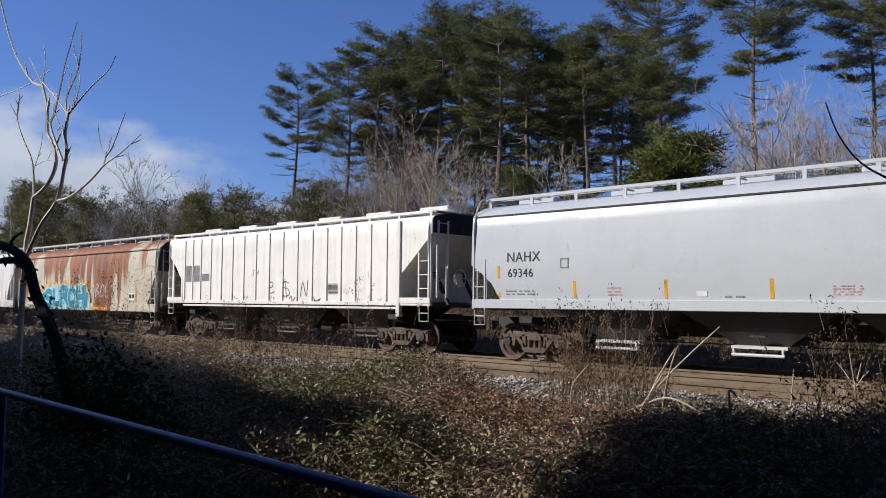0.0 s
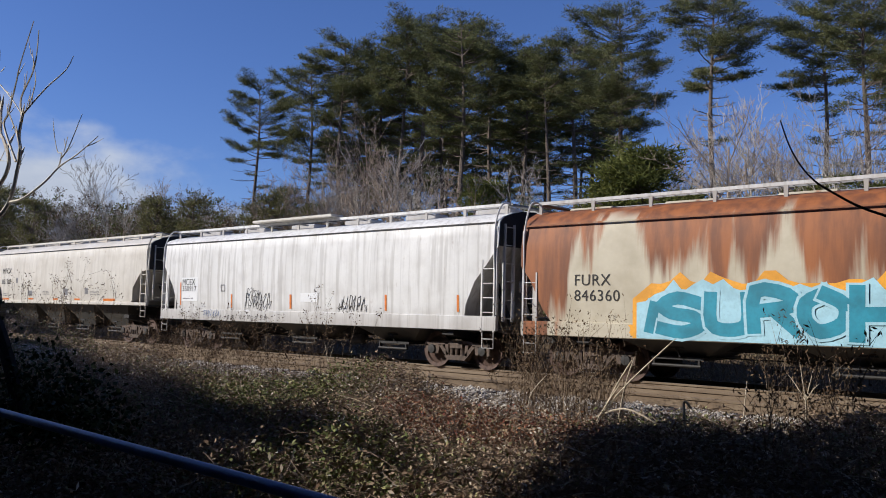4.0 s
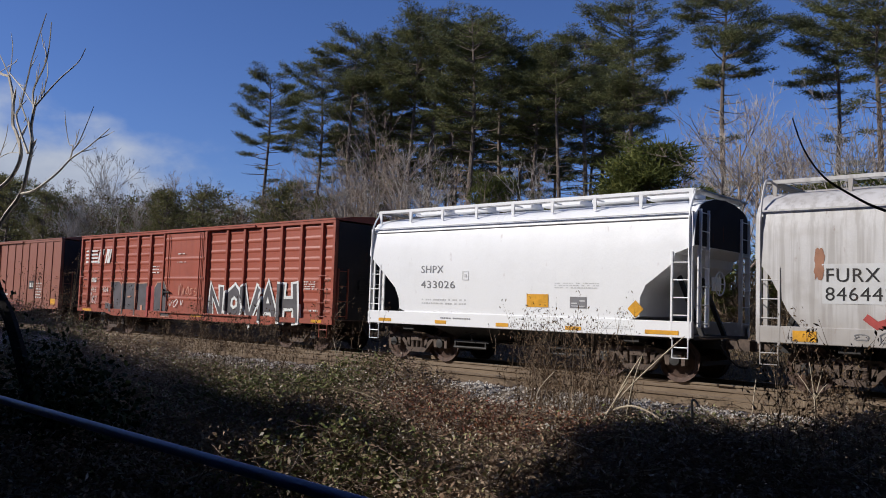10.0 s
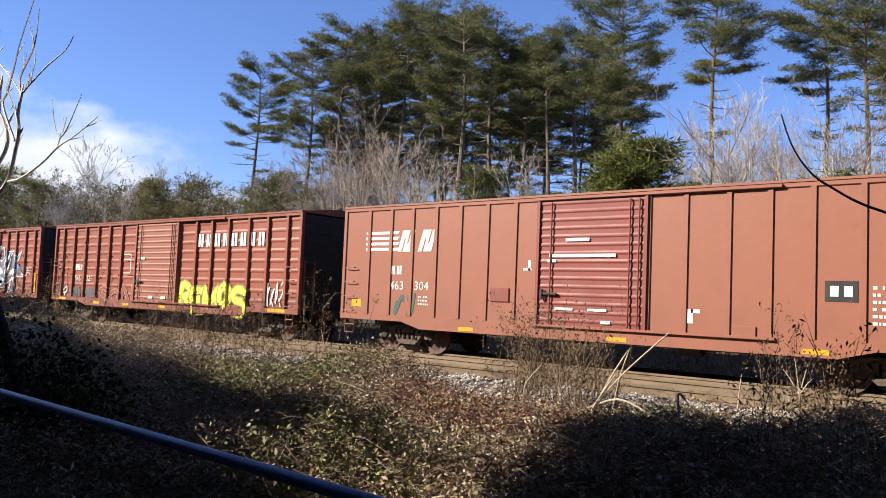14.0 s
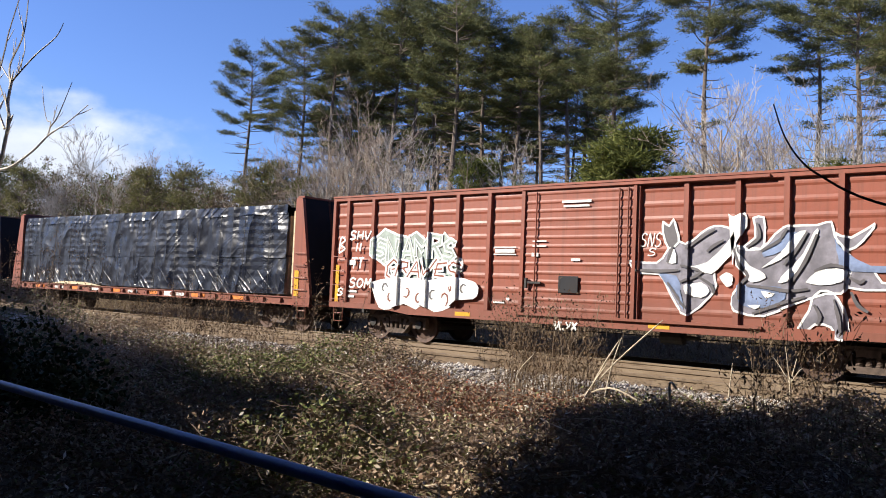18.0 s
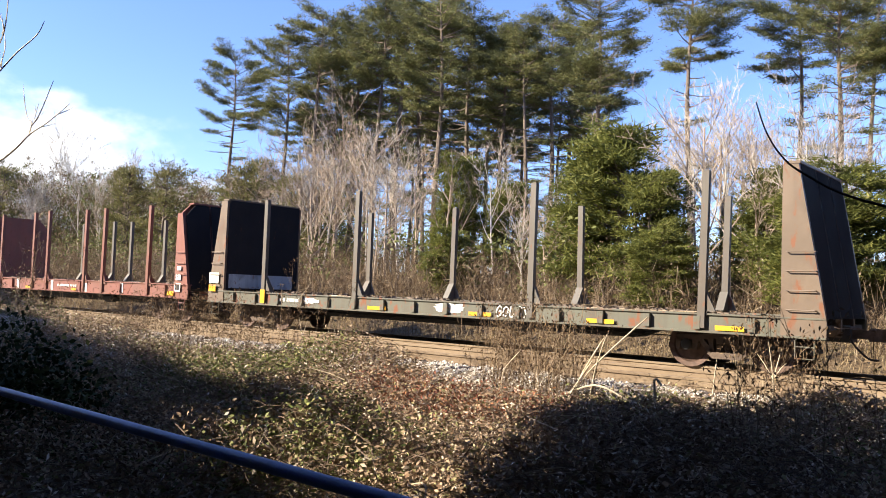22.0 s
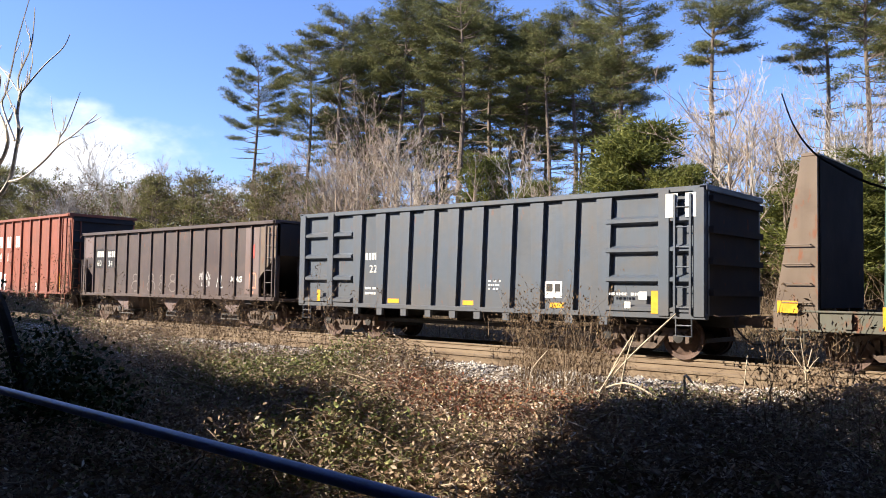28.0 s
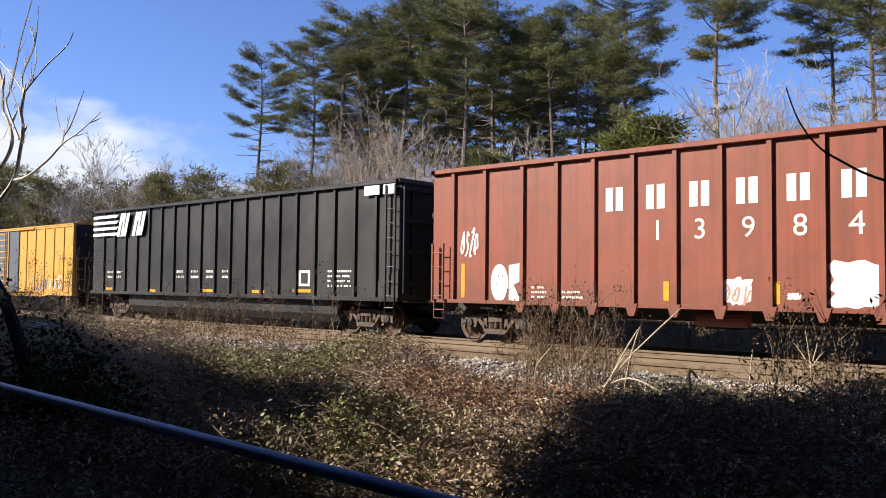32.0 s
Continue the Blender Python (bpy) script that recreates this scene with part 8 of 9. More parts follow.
PINES = [(-71.5, 52, 26.3, 15.2), (-60.5, 50, 25.2, 15), (-56.0, 50, 27.3, 15.1), (-55.6, 54, 27.5, 16.8), (-51.0, 52, 27.6, 15.5), (-49.8, 54, 28.7,
    16.2), (-41.8, 50, 25.9, 16.9), (-41.8, 54, 25.7, 14.4), (-40.1, 56, 24.4, 16), (-34.6, 52, 22.1, 13.3), (-33.9, 54, 23.8, 13.2), (-26.7, 48,
    22.7, 13), (-19.4, 46, 21.9, 15.2), (-11.0, 44, 19.1, 12.8), (-15.0, 52, 21.1, 15.9), (-52.7, 60, 28.9, 17), (-47.4, 64, 26.6, 15.5), (-36.9, 62,
    25.2, 14.2), (-64.2, 60, 26.8, 16.4), (-10.9, 50, 20.2, 14.4),
    # the pines below stand out of view, added to hold back skylight
    (-3, 46, 20, 13), (3, 42, 21, 13), (8, 48, 22, 14), (14, 40, 20, 13), (20, 46, 22, 14), (28, 42, 21, 13), (36, 48, 23, 14), (45, 44, 22, 14), (57, 46, 23, 15)]

BARE = [(-144.1, 70, 29.7), (-44.9, 42, 17), (-43.8, 40, 13.5), (-38.8, 38, 12.2), (-35.4, 36, 12.4), (-33.9, 36, 11.7), (-34.6, 38, 11.4), (-34.9,
    40, 11.4), (-51.5, 44, 13.7), (-52.4, 46, 14.6), (-17.3, 38, 11.3), (-14.7, 34, 9.2), (-14.6, 36, 11.1), (-12.9, 34, 9.7), (-13.7, 38, 11.9),
    (-11.1, 32, 8.2), (-12.3, 40, 11.6), (-9.3, 32, 8), (-9.7, 36, 9.7), (-8.9, 38, 11.2), (-9.8, 30, 7.3), (-18.9, 30, 6.5), (-20.1, 30, 6.1),
    (-59.2, 45, 11.1), (-95.8, 60, 17.7), (-101.3, 60, 18.2), (-88.8, 58, 16.2), (-38.1, 34, 9.4), (-19.6, 32, 7.8), (-30.9, 32, 8.8),
    (-112, 60, 17), (-121, 58, 16), (-127, 62, 18), (-108, 64, 17.5), (-84, 56, 14), (-79, 54, 13), (-74, 52, 13.5), (-70, 54, 13.5), (-66, 50, 12.5), (-92, 60, 15.5), (-46.5, 40, 12.5), (-42, 38, 12.8), (-40.5, 41, 13),
    (-11.3, 28, 9.5), (-10.5, 28.5, 10.2), (-9.6, 29, 9.0), (-8.0, 28, 9.4), (-28, 34, 9.5), (-26, 36, 10.5), (-23.5, 35, 9.8), (-7.5, 34, 9.6), (-5.6, 33, 9), (-4.6, 37, 10.5),
    (-44.8, 42, 17.0), (-47.8, 42, 13.9), (-41.8, 42, 14.2), (-38.4, 42, 12.4), (-43.8, 36, 11.5), (-16.1, 36, 10.4), (-13.6, 36, 10.4), (-14.8, 36, 11.0), (-11, 36, 10.4), (-8.2, 30, 7.7), (-17.8, 36, 10.2), (-102.5, 50, 21.6)]

CEDARS = [(-16.0, 31, 9, 2.7), (-18.6, 33, 7.9, 2.0), (-14.3, 30, 6.8, 1.5), (-28.6, 36, 9.3, 1.6), (-60.8, 48, 13.4, 2.6), (-136, 56, 14.5, 5.0),
    (-118.0, 62, 15.5, 4.0), (-107, 60, 13.5, 4.0), (-79.6, 55, 12.5, 3.0), (-9.0, 30, 6.4, 1.9), (-6.7, 28, 6.2, 2.0), (-7.3, 27, 5.3, 1.6),
    (-10.8, 33, 6.1, 1.8), (-27.5, 40, 8.3, 1.8), (-94.0, 58, 13.0, 3.4), (-12.6, 27.5, 4.2, 1.3), (-23.5, 29, 4.5, 1.2),
    (-112, 42, 17.0, 4.2), (-121, 44, 18.5, 4.6), (-104, 43, 15.0, 3.2), (-73, 42, 12.6, 2.6), (-67.5, 42, 12.4, 2.6), (-77, 44, 12.6, 2.6), (-56, 42, 11.6, 2.3), (-60, 44, 11.2, 2.1), (-49.5, 42, 10.3, 2.0), (-129, 46, 19.6, 5.0)]

back_r = random.Random(91)
BACK_PINES = [(-q * y, y, 2.0 + (0.3 + 0.03 * back_r.random()) * y) for q, y in ((0.58 + 0.045 * k + back_r.uniform(-0.015, 0.015), back_r.uniform(58, 72)) for k in range(12))]
far_r = random.Random(77)
FAR_BARE = [(-q * y, y, (0.5 + 0.262 * y) * far_r.uniform(0.92, 1.12) + 2.0) for q, y in ((far_r.uniform(1.06, 2.5), far_r.uniform(42, 50)) for _ in range(22))]
plant([(pine(11, 22, 13.6, 3.2), 22), (pine(12, 22, 12.2, 3.4), 22), (pine(13, 22, 14, 3.1), 22), (pine(14, 22, 13, 3.4), 22), (pine(15, 22, 15, 3.3), 22)], [p[:3] for p in PINES])
plant([(pine(16, 22, 12, 3.3), 22), (pine(17, 22, 13.5, 3.0), 22)], BACK_PINES)
plant([(bare_tree(21, 12, "slender leafless tree with pale grey bark", BARK_GREY), 12), (bare_tree(22, 12, "leafless tree with a spreading tan crown", BARK_TAN, 0.42), 12),
       (bare_tree(23, 12, "leafless sapling with many fine grey twigs", BARK_GREY, 0.3), 12), (bare_tree(24, 12, "thin leafless tree with tan bark", BARK_TAN, 0.36), 12)], BARE + FAR_BARE)
YOUNG = [pine(seed, 6, 0.25, 1.85, CEDAR, "young_pine", "bushy olive-green young pine at the wood edge", "young pines", (0.13, 0.24), 30, 0.09, True) for seed in (31, 32, 33, 34)]
plant([(t, 6) for t in YOUNG], [p for p in CEDARS if p[0] > -45])
FAR_YOUNG = [pine(seed, 6, 0.5, 1.5, OLIVE, "young_pine", "thin olive-brown young pine in the far wood", "young pines", (0.26, 0.46), 13, 0.07, True) for seed in (35, 36, 37)]
plant([(t, 6) for t in FAR_YOUNG], [p for p in CEDARS if p[0] <= -45])


def scrub(n, x0, x1, y0, y1, tall, material, name, label, seed, forks=5, width=0.035):
    """Thin stems with side twigs, far too many to count."""
    g = np.random.default_rng(seed)
    x, y = g.uniform(x0, x1, n), g.uniform(y0, y1, n)
    b = np.stack([x, y, ground_z(x, y) - 0.05], 1)
    patch = 0.55 + 0.45 * np.sin(x * 0.55 + 2 * np.sin(y * 0.4 + seed)) * np.sin(y * 0.6 + seed)
    h = (tall * g.uniform(0.35, 1.0, n) * (0.45 + 0.75 * patch))[:, None]
    w = unit(np.stack([g.normal(scale=0.3, size=n), g.normal(scale=0.3, size=n), np.ones(n)], 1))
    out = [spikes(b, w, h, width * 0.7, g)]
    for _ in range(forks + 3):
        t = g.uniform(0.15, 0.9, (n, 1))
        d = unit(w + g.normal(scale=0.85, size=(n, 3)))
        out.append(spikes(b + w * h * t, d, h * g.uniform(0.2, 0.5, (n, 1)), width * 0.6, g))
    return quad_mesh(name, np.concatenate(out), material, "stuff", label, "brush")


scrub(9000, -90, 4, 23.5, 34, 2.4, BRUSH, "brush", "tangle of grey-brown winter brush behind the track", 41)
scrub(6500, -150, 2, 32, 50, 3.5, BRUSH, "brush", "taller grey-brown thicket at the edge of the woods", 42, 6, 0.05)
scrub(5000, -170, -60, 48, 66, 7.0, BRUSH, "brush", "far grey-brown thicket along the wood edge", 43, 7, 0.09)
scrub(5000, -60, 2, 21.8, 26, 0.8, STRAW, "dry_grass", "pale dry grass on the bank behind the track", 44, 3, 0.03)


def leaf_clouds(n, per, x0, x1, y0, y1, low, high, size, material, name, label, seed):
    g = np.random.default_rng(seed)
    x, y = g.uniform(x0, x1, n), g.uniform(y0, y1, n)
    c = np.stack([x, y, ground_z(x, y) + g.uniform(low, high, n)], 1)
    q = np.repeat(c, per, 0) + g.normal(scale=0.45, size=(n * per, 3)) * np.array((1, 1, 0.7))
    return quad_mesh(name, leaf_quads(q, size, 0.8, 1.8, g), material, "stuff", label, "brush")


leaf_clouds(900, 16, -100, 4, 25, 40, 0.3, 2.6, 0.055, BRUSH, "brush_leaves", "withered leaves hanging in the brush", 45)
leaf_clouds(650, 26, -120, 4, 27, 46, 0.5, 3.2, 0.12, BRUSH_GREEN, "brush_leaves", "dull green evergreen undergrowth below the pines", 46)


def wood_edge(n, per, y0, y1, size, reach, material, name, label, seed):
    """The distant wood as leaf clumps under an uneven canopy line that lowers towards the pines."""
    g = np.random.default_rng(seed)
    r, y = g.uniform(1.02, 3.0, n), g.uniform(y0, y1, n)
    slope = np.interp(r, [1.02, 1.18, 1.3, 1.4, 1.6, 1.75, 2.05, 2.2, 2.6, 3.0], [0.2, 0.22, 0.24, 0.23, 0.27, 0.275, 0.285, 0.315, 0.365, 0.4])
    canopy = (0.4 + slope * y) * (0.88 + 0.14 * np.sin(r * 31 + y * 0.6) * np.sin(r * 13 + 1.7 * y)) * reach
    base = ground_z(-r * y, y)
    z = base + (canopy - base) * g.uniform(0.05, 1.0, n) ** 0.8
    c = np.stack([-r * y, y, z], 1)
    spread = np.minimum(0.9, 0.25 + 0.12 * (canopy - z))[:, None]
    q = np.repeat(c, per, 0) + g.normal(size=(n * per, 3)) * np.repeat(spread, per, 0) * np.array((1, 1, 0.8))
    return quad_mesh(name, leaf_quads(q, size, 0.8, 1.8, g), material, "stuff", label, "woods")


wood_edge(1500, 44, 46, 66, 0.17, 1.0, BRUSH_GREEN, "far_wood", "far olive-green evergreen woods", 47)
wood_edge(2600, 40, 44, 66, 0.12, 1.04, BRUSH, "far_wood", "far grey-brown leafless woods", 48)


# brambles on the near verge
def bramble_top(x, y):
    x, y = np.asarray(x, float), np.asarray(y, float)
    h = 0.1 + 0.10 * np.sin(x * 1.7 + np.sin(y * 1.1) * 1.5) + 0.08 * np.sin(y * 2.3 + x * 0.8)
    h = h + 0.42 * np.exp(-((x + 9.3) / 1.9) ** 2 - ((y - 9.0) / 1.8) ** 2)
    h = h + 0.25 * np.exp(-((x + 4.2) / 1.6) ** 2 - ((y - 9.4) / 1.2) ** 2)
    h = h + 0.22 * np.exp(-((x + 1.6) / 1.2) ** 2 - ((y - 9.2) / 1.4) ** 2)
    h = h + 0.35 * smooth(-12, -18, x) * np.exp(-((y - 9.5) / 3.0) ** 2) + 0.75 * smooth(-18.8, -22.5, x) * np.exp(-((y - 9.8) / 1.8) ** 2)
    h = h + 0.15 * np.exp(-((y - 5.0) / 1.5) ** 2) - 0.3 * np.exp(-((x + 6.6) / 1.7) ** 2 - ((y - 10.0) / 1.3) ** 2)
    h = h + 0.11 * np.sin(x * 7.3 + 3 * np.sin(y * 2.9)) * np.sin(y * 6.1 + 2 * np.sin(x * 3.7)) + 0.05 * np.sin(x * 13.1 + y * 4.7) * np.sin(y * 11.3 - x * 5.1)
    edge = smooth(11.3, 9.6, y)
    return ground_z(x, y) * (1 - edge) * 0.7 + h * edge


def verge_places(n, seed, deep=0.3, y0=2.2, y1=11.4):
    """Places over the verge, thicker where the path passes near."""
    g = np.random.default_rng(seed)
    y = y0 + (y1 - y0) * g.uniform(0, 1, n) ** 0.8
    x = -y * np.tan(np.radians(g.uniform(4, 72, n))) + g.normal(scale=0.3, size=n)
    depth = np.abs(g.normal(scale=deep, size=n))
    top = bramble_top(x, y)
    z = np.maximum(top - depth + 0.05 * g.normal(size=n), ground_z(x, y) + 0.02)
    return np.stack([x, y, z], 1), g


P, G = verge_places(400000, 51, 0.24)
hollow = np.sin(P[:, 0] * 3.1 + 2.2 * np.sin(P[:, 1] * 1.9)) * np.sin(P[:, 1] * 3.7 + 1.7 * np.sin(P[:, 0] * 2.3))
P = P[hollow + G.normal(scale=0.3, size=len(P)) < 0.75]
tone = np.sin(P[:, 0] * 1.3 + 2.1) + np.sin(P[:, 1] * 1.1 + P[:, 0] * 0.7) + G.normal(scale=0.9, size=len(P))
green = tone + 0.9 * (P[:, 0] < -6.5 - 0.1 * P[:, 1]) > 1.7
red = (np.hypot((P[:, 0] + 6.6) / 1.6, (P[:, 1] - 8.6) / 1.4) < 1.0) & (G.uniform(size=len(P)) < 0.4)
# Pale leaves strewn at random; their colour stands in for sunlit glints.
pale = G.uniform(size=len(P)) < 0.07
for mask, material, label, size in ((~green & ~red & ~pale, BRAMBLE, "tangled brown bramble leaves on the verge", 0.023), (green & ~red & ~pale, BRAMBLE_GREEN, "green bramble and honeysuckle leaves on the verge", 0.025),
                                    (red & ~pale, BRAMBLE_RED, "reddish bramble leaves on the verge", 0.023), (pale, BRAMBLE_PALE, "pale dead leaves caught in the brambles, standing in for glints", 0.025)):
    quad_mesh("bramble_leaves", leaf_quads(P[mask], size, 0.7, 2.2, G), material, "stuff", label, "brambles")


def canes(n, seed, material, name, label, length=(0.5, 1.3), width=0.008, lift=0.35):
    """Arching canes over the brambles."""
    p, g = verge_places(n, seed, 0.18)
    a = g.uniform(0, 6.283, n)
    d = np.stack([np.cos(a), np.sin(a), np.zeros(n)], 1)
    ln = g.uniform(*length, n)[:, None]
    side = np.cross(d, (0, 0, 1.0))
    out = []
    rise = g.uniform(0.1, 1.0, (n, 1)) * lift
    k = 5
    w = side * width / 2 + np.array((0, 0, width / 2))
    for i in range(k):
        t0, t1 = i / k, (i + 1) / k
        a0 = p + d * ln * (t0 - 0.5) + np.array((0, 0, 1.0)) * rise * (np.sin(np.pi * t0)) + side * 0.1 * np.sin(3 * t0)
        a1 = p + d * ln * (t1 - 0.5) + np.array((0, 0, 1.0)) * rise * (np.sin(np.pi * t1)) + side * 0.1 * np.sin(3 * t1)
        out.append(np.stack([a0 - w, a0 + w, a1 + w * 0.9, a1 - w * 0.9], 1))
        out.append(np.stack([a0 - w * (1, 1, -1), a0 + w * (1, 1, -1), a1 + w * (1, 1, -1), a1 - w * (1, 1, -1)], 1))
    return quad_mesh(name, np.concatenate(out), material, "stuff", label, "brambles")


canes(9000, 52, CANE, "bramble_canes", "arching thorny brown canes among the leaves", (0.2, 0.75), 0.0045, 0.16)
canes(220, 53, REED, "dead_stems", "pale dead stems lying over the brambles", (0.4, 1.0), 0.007, 0.12)


def weeds(n, x0, x1, y0, y1, low, high, seed, label, heads=8):
    """Tall dry weeds with dark seed heads between verge and ballast."""
    g = np.random.default_rng(seed)
    x, y = g.uniform(x0, x1, n), g.uniform(y0, y1, n)
    z = np.maximum(ground_z(x, y), bed_z(x, y) - 0.1)
    b = np.stack([x, y, z], 1)
    h = (g.uniform(low, high, n))[:, None]
    w = unit(np.stack([g.normal(scale=0.12, size=n), g.normal(scale=0.1, size=n), np.ones(n)], 1))
    out = [spikes(b, w, h, 0.012, g)]
    tips = []
    for k in range(5):
        t = g.uniform(0.45, 0.95, (n, 1))
        d = unit(w + g.normal(scale=0.35, size=(n, 3)))
        ln = h * g.uniform(0.1, 0.28, (n, 1))
        out.append(spikes(b + w * h * t, d, ln, 0.008, g))
        tips.append(b + w * h * t + d * ln * 0.9)
    quad_mesh("dry_weeds", np.concatenate(out), WEED, "stuff", label, "weeds")
    tp = np.repeat(np.concatenate(tips), heads, 0)
    quad_mesh("seed_heads", leaf_quads(tp + g.normal(scale=0.045, size=tp.shape) - (0, 0, 0.03), 0.02, 1.6, 2.8, g), SEED, "stuff", "brown seed heads on dry weeds", "weeds")


weeds(280, -8.5, -6.5, 11.1, 12.0, 0.7, 2.1, 61, "clump of tall dry weeds beside the ballast", 3)
weeds(320, -26, -13.5, 11.0, 12.4, 0.6, 1.6, 62, "straggling dry weeds beside the ballast", 3)
weeds(36, -3.8, -3.0, 10.4, 11.4, 1.0, 2.0, 66, "dry weeds at the edge of the ballast", 6)
weeds(30, -2.9, -1.6, 7.0, 8.5, 0.9, 1.7, 63, "sparse dry weeds on the verge", 2)
weeds(110, -13.5, -2, 10.6, 11.8, 0.4, 0.95, 64, "short dry weeds along the ballast", 2)
weeds(90, -19, -14.5, 10.6, 11.6, 1.0, 2.1, 67, "tall dark dry weeds at the foot of the ballast", 7)
weeds(46, -23.5, -17.5, 8.7, 9.3, 1.4, 2.5, 68, "tall dry weeds standing in the sun on the verge", 5)
weeds(12, -13.4, -11.6, 10.8, 11.4, 1.7, 2.5, 65, "single tall dry weeds beside the ballast", 6)


def reed(name, pts, rad, label):
    s = Shape().tube(curve_pts(pts, 4), [rad] * ((len(pts) - 1) * 4) + [rad * 0.5], 6)
    me = s.mesh(name, REED)
    return tagged(new(name, me), label, "reed", "broken reeds")


reed("broken_reed", [(-5.75, 9.4, -0.3), (-5.3, 9.5, 0.45), (-4.5, 9.5, 1.2)], 0.011, "long bleached reed leaning over the brambles")
reed("broken_reed", [(-5.6, 9.6, -0.3), (-5.45, 9.5, 0.3), (-5.08, 9.5, 0.92)], 0.011, "bleached reed leaning over the brambles")
reed("broken_reed", [(-5.35, 9.5, -0.3), (-5.2, 9.5, 0.5), (-5.05, 9.5, 0.95)], 0.009, "thin bleached reed standing in the brambles")
reed("broken_reed", [(-5.7, 9.45, 0.1), (-5.2, 9.5, 0.3), (-4.75, 9.5, 0.16)], 0.012, "bleached reed lying on the brambles")
reed("broken_reed", [(-5.8, 9.5, -0.3), (-5.5, 9.45, 0.2), (-5.25, 9.5, 0.6)], 0.01, "short bleached reed in the brambles")
reed("broken_reed", [(-4.15, 9.0, -0.35), (-4.15, 9.0, 0.2), (-4.16, 9.0, 0.5), (-4.07, 9.0, 0.43)], 0.014, "upright dead reed with a broken tip")
reed("broken_reed", [(-7.4, 10.6, -0.3), (-7.4, 10.6, 0.2), (-7.1, 10.6, 0.55)], 0.008, "thin bleached reed beside the ballast")
reed("broken_reed", [(-4.0, 10.2, -0.4), (-3.95, 10.2, 0.2), (-3.9, 10.2, 0.7)], 0.008, "thin upright reed beside the ballast")
reed("broken_reed", [(-3.35, 5.2, -0.3), (-3.4, 5.3, 0.2), (-3.5, 5.4, 0.5)], 0.004, "thin brown reed rising from the brambles")

for x, y, z, fork in ((-3.15, 10.0, 0.62, ((-0.2, 0.2), (-0.07, 0.35), (0.08, 0.28), (0.14, 0.12))), (-12.4, 10.9, 0.5, ((-0.15, 0.3), (0.1, 0.25)))):
    weed = empty("dead_weed", pose(x, y, 0), "pale forked dead weed standing by the ballast", "weed")
    part("stem", Shape().tube([(0.02, 0, -0.5), (0.0, 0, z * 0.6), (0, 0, z)], [0.008, 0.007, 0.006], 6), REED, weed)
    for dx, dz in fork:
        part("twig", Shape().tube([(0, 0, z - 0.08), (dx * 0.6, 0.02, z + dz * 0.5), (dx, 0.03, z + dz)], [0.006, 0.005, 0.002], 5), REED, weed)


def sapling(name, limbs, label, bark):
    t = empty(name, pose(0, 0, 0), label, "sapling")
    for i, (pts, r0, r1) in enumerate(limbs):
        line = curve_pts(pts, 5)
        n = len(line)
        part("trunk" if i == 0 else "branch", Shape().tube(line, [r0 + (r1 - r0) * k / (n - 1) for k in range(n)], 7 if i == 0 else 5), bark, t)
    g = random.Random(len(limbs))
    for pts, r0, r1 in limbs[1:] if bark is BARK_SAP else []:
        line = curve_pts(pts, 5)
        for _ in range(max(1, int(len(line) * 0.16))):
            k = g.randrange(1, len(line))
            q, w = line[k], (line[k] - line[k - 1]).normalized()
            d = (w + Vector((g.uniform(-0.9, 0.9), g.uniform(-0.5, 0.5), g.uniform(-0.1, 0.9)))).normalized()
            ln = g.uniform(0.12, 0.42) * min(1, r0 / 0.012 + 0.3)
            part("twig", Shape().tube([q, q + d * ln * 0.5, q + d * ln + Vector((0, 0, 0.05 * ln))], [r1 + 0.003, r1 + 0.001, 0.0025], 4), bark, t)
    return t


BARK_SAP = plain("smooth_sapling_bark", (0.62, 0.55, 0.44), 0.7, 0, 0.35, 12, 0.3)
# Near-black bark: the trunk's shade is put into its colour.
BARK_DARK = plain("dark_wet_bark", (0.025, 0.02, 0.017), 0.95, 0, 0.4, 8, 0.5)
SY = 3.5
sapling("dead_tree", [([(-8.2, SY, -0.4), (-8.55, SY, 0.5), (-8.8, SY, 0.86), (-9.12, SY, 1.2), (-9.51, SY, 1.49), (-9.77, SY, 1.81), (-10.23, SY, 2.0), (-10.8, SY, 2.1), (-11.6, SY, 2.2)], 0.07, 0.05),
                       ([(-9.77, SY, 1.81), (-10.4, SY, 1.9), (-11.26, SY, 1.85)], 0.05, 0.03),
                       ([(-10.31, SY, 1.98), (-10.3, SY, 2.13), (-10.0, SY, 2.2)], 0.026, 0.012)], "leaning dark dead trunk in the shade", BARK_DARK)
SAP_Y = 6.0
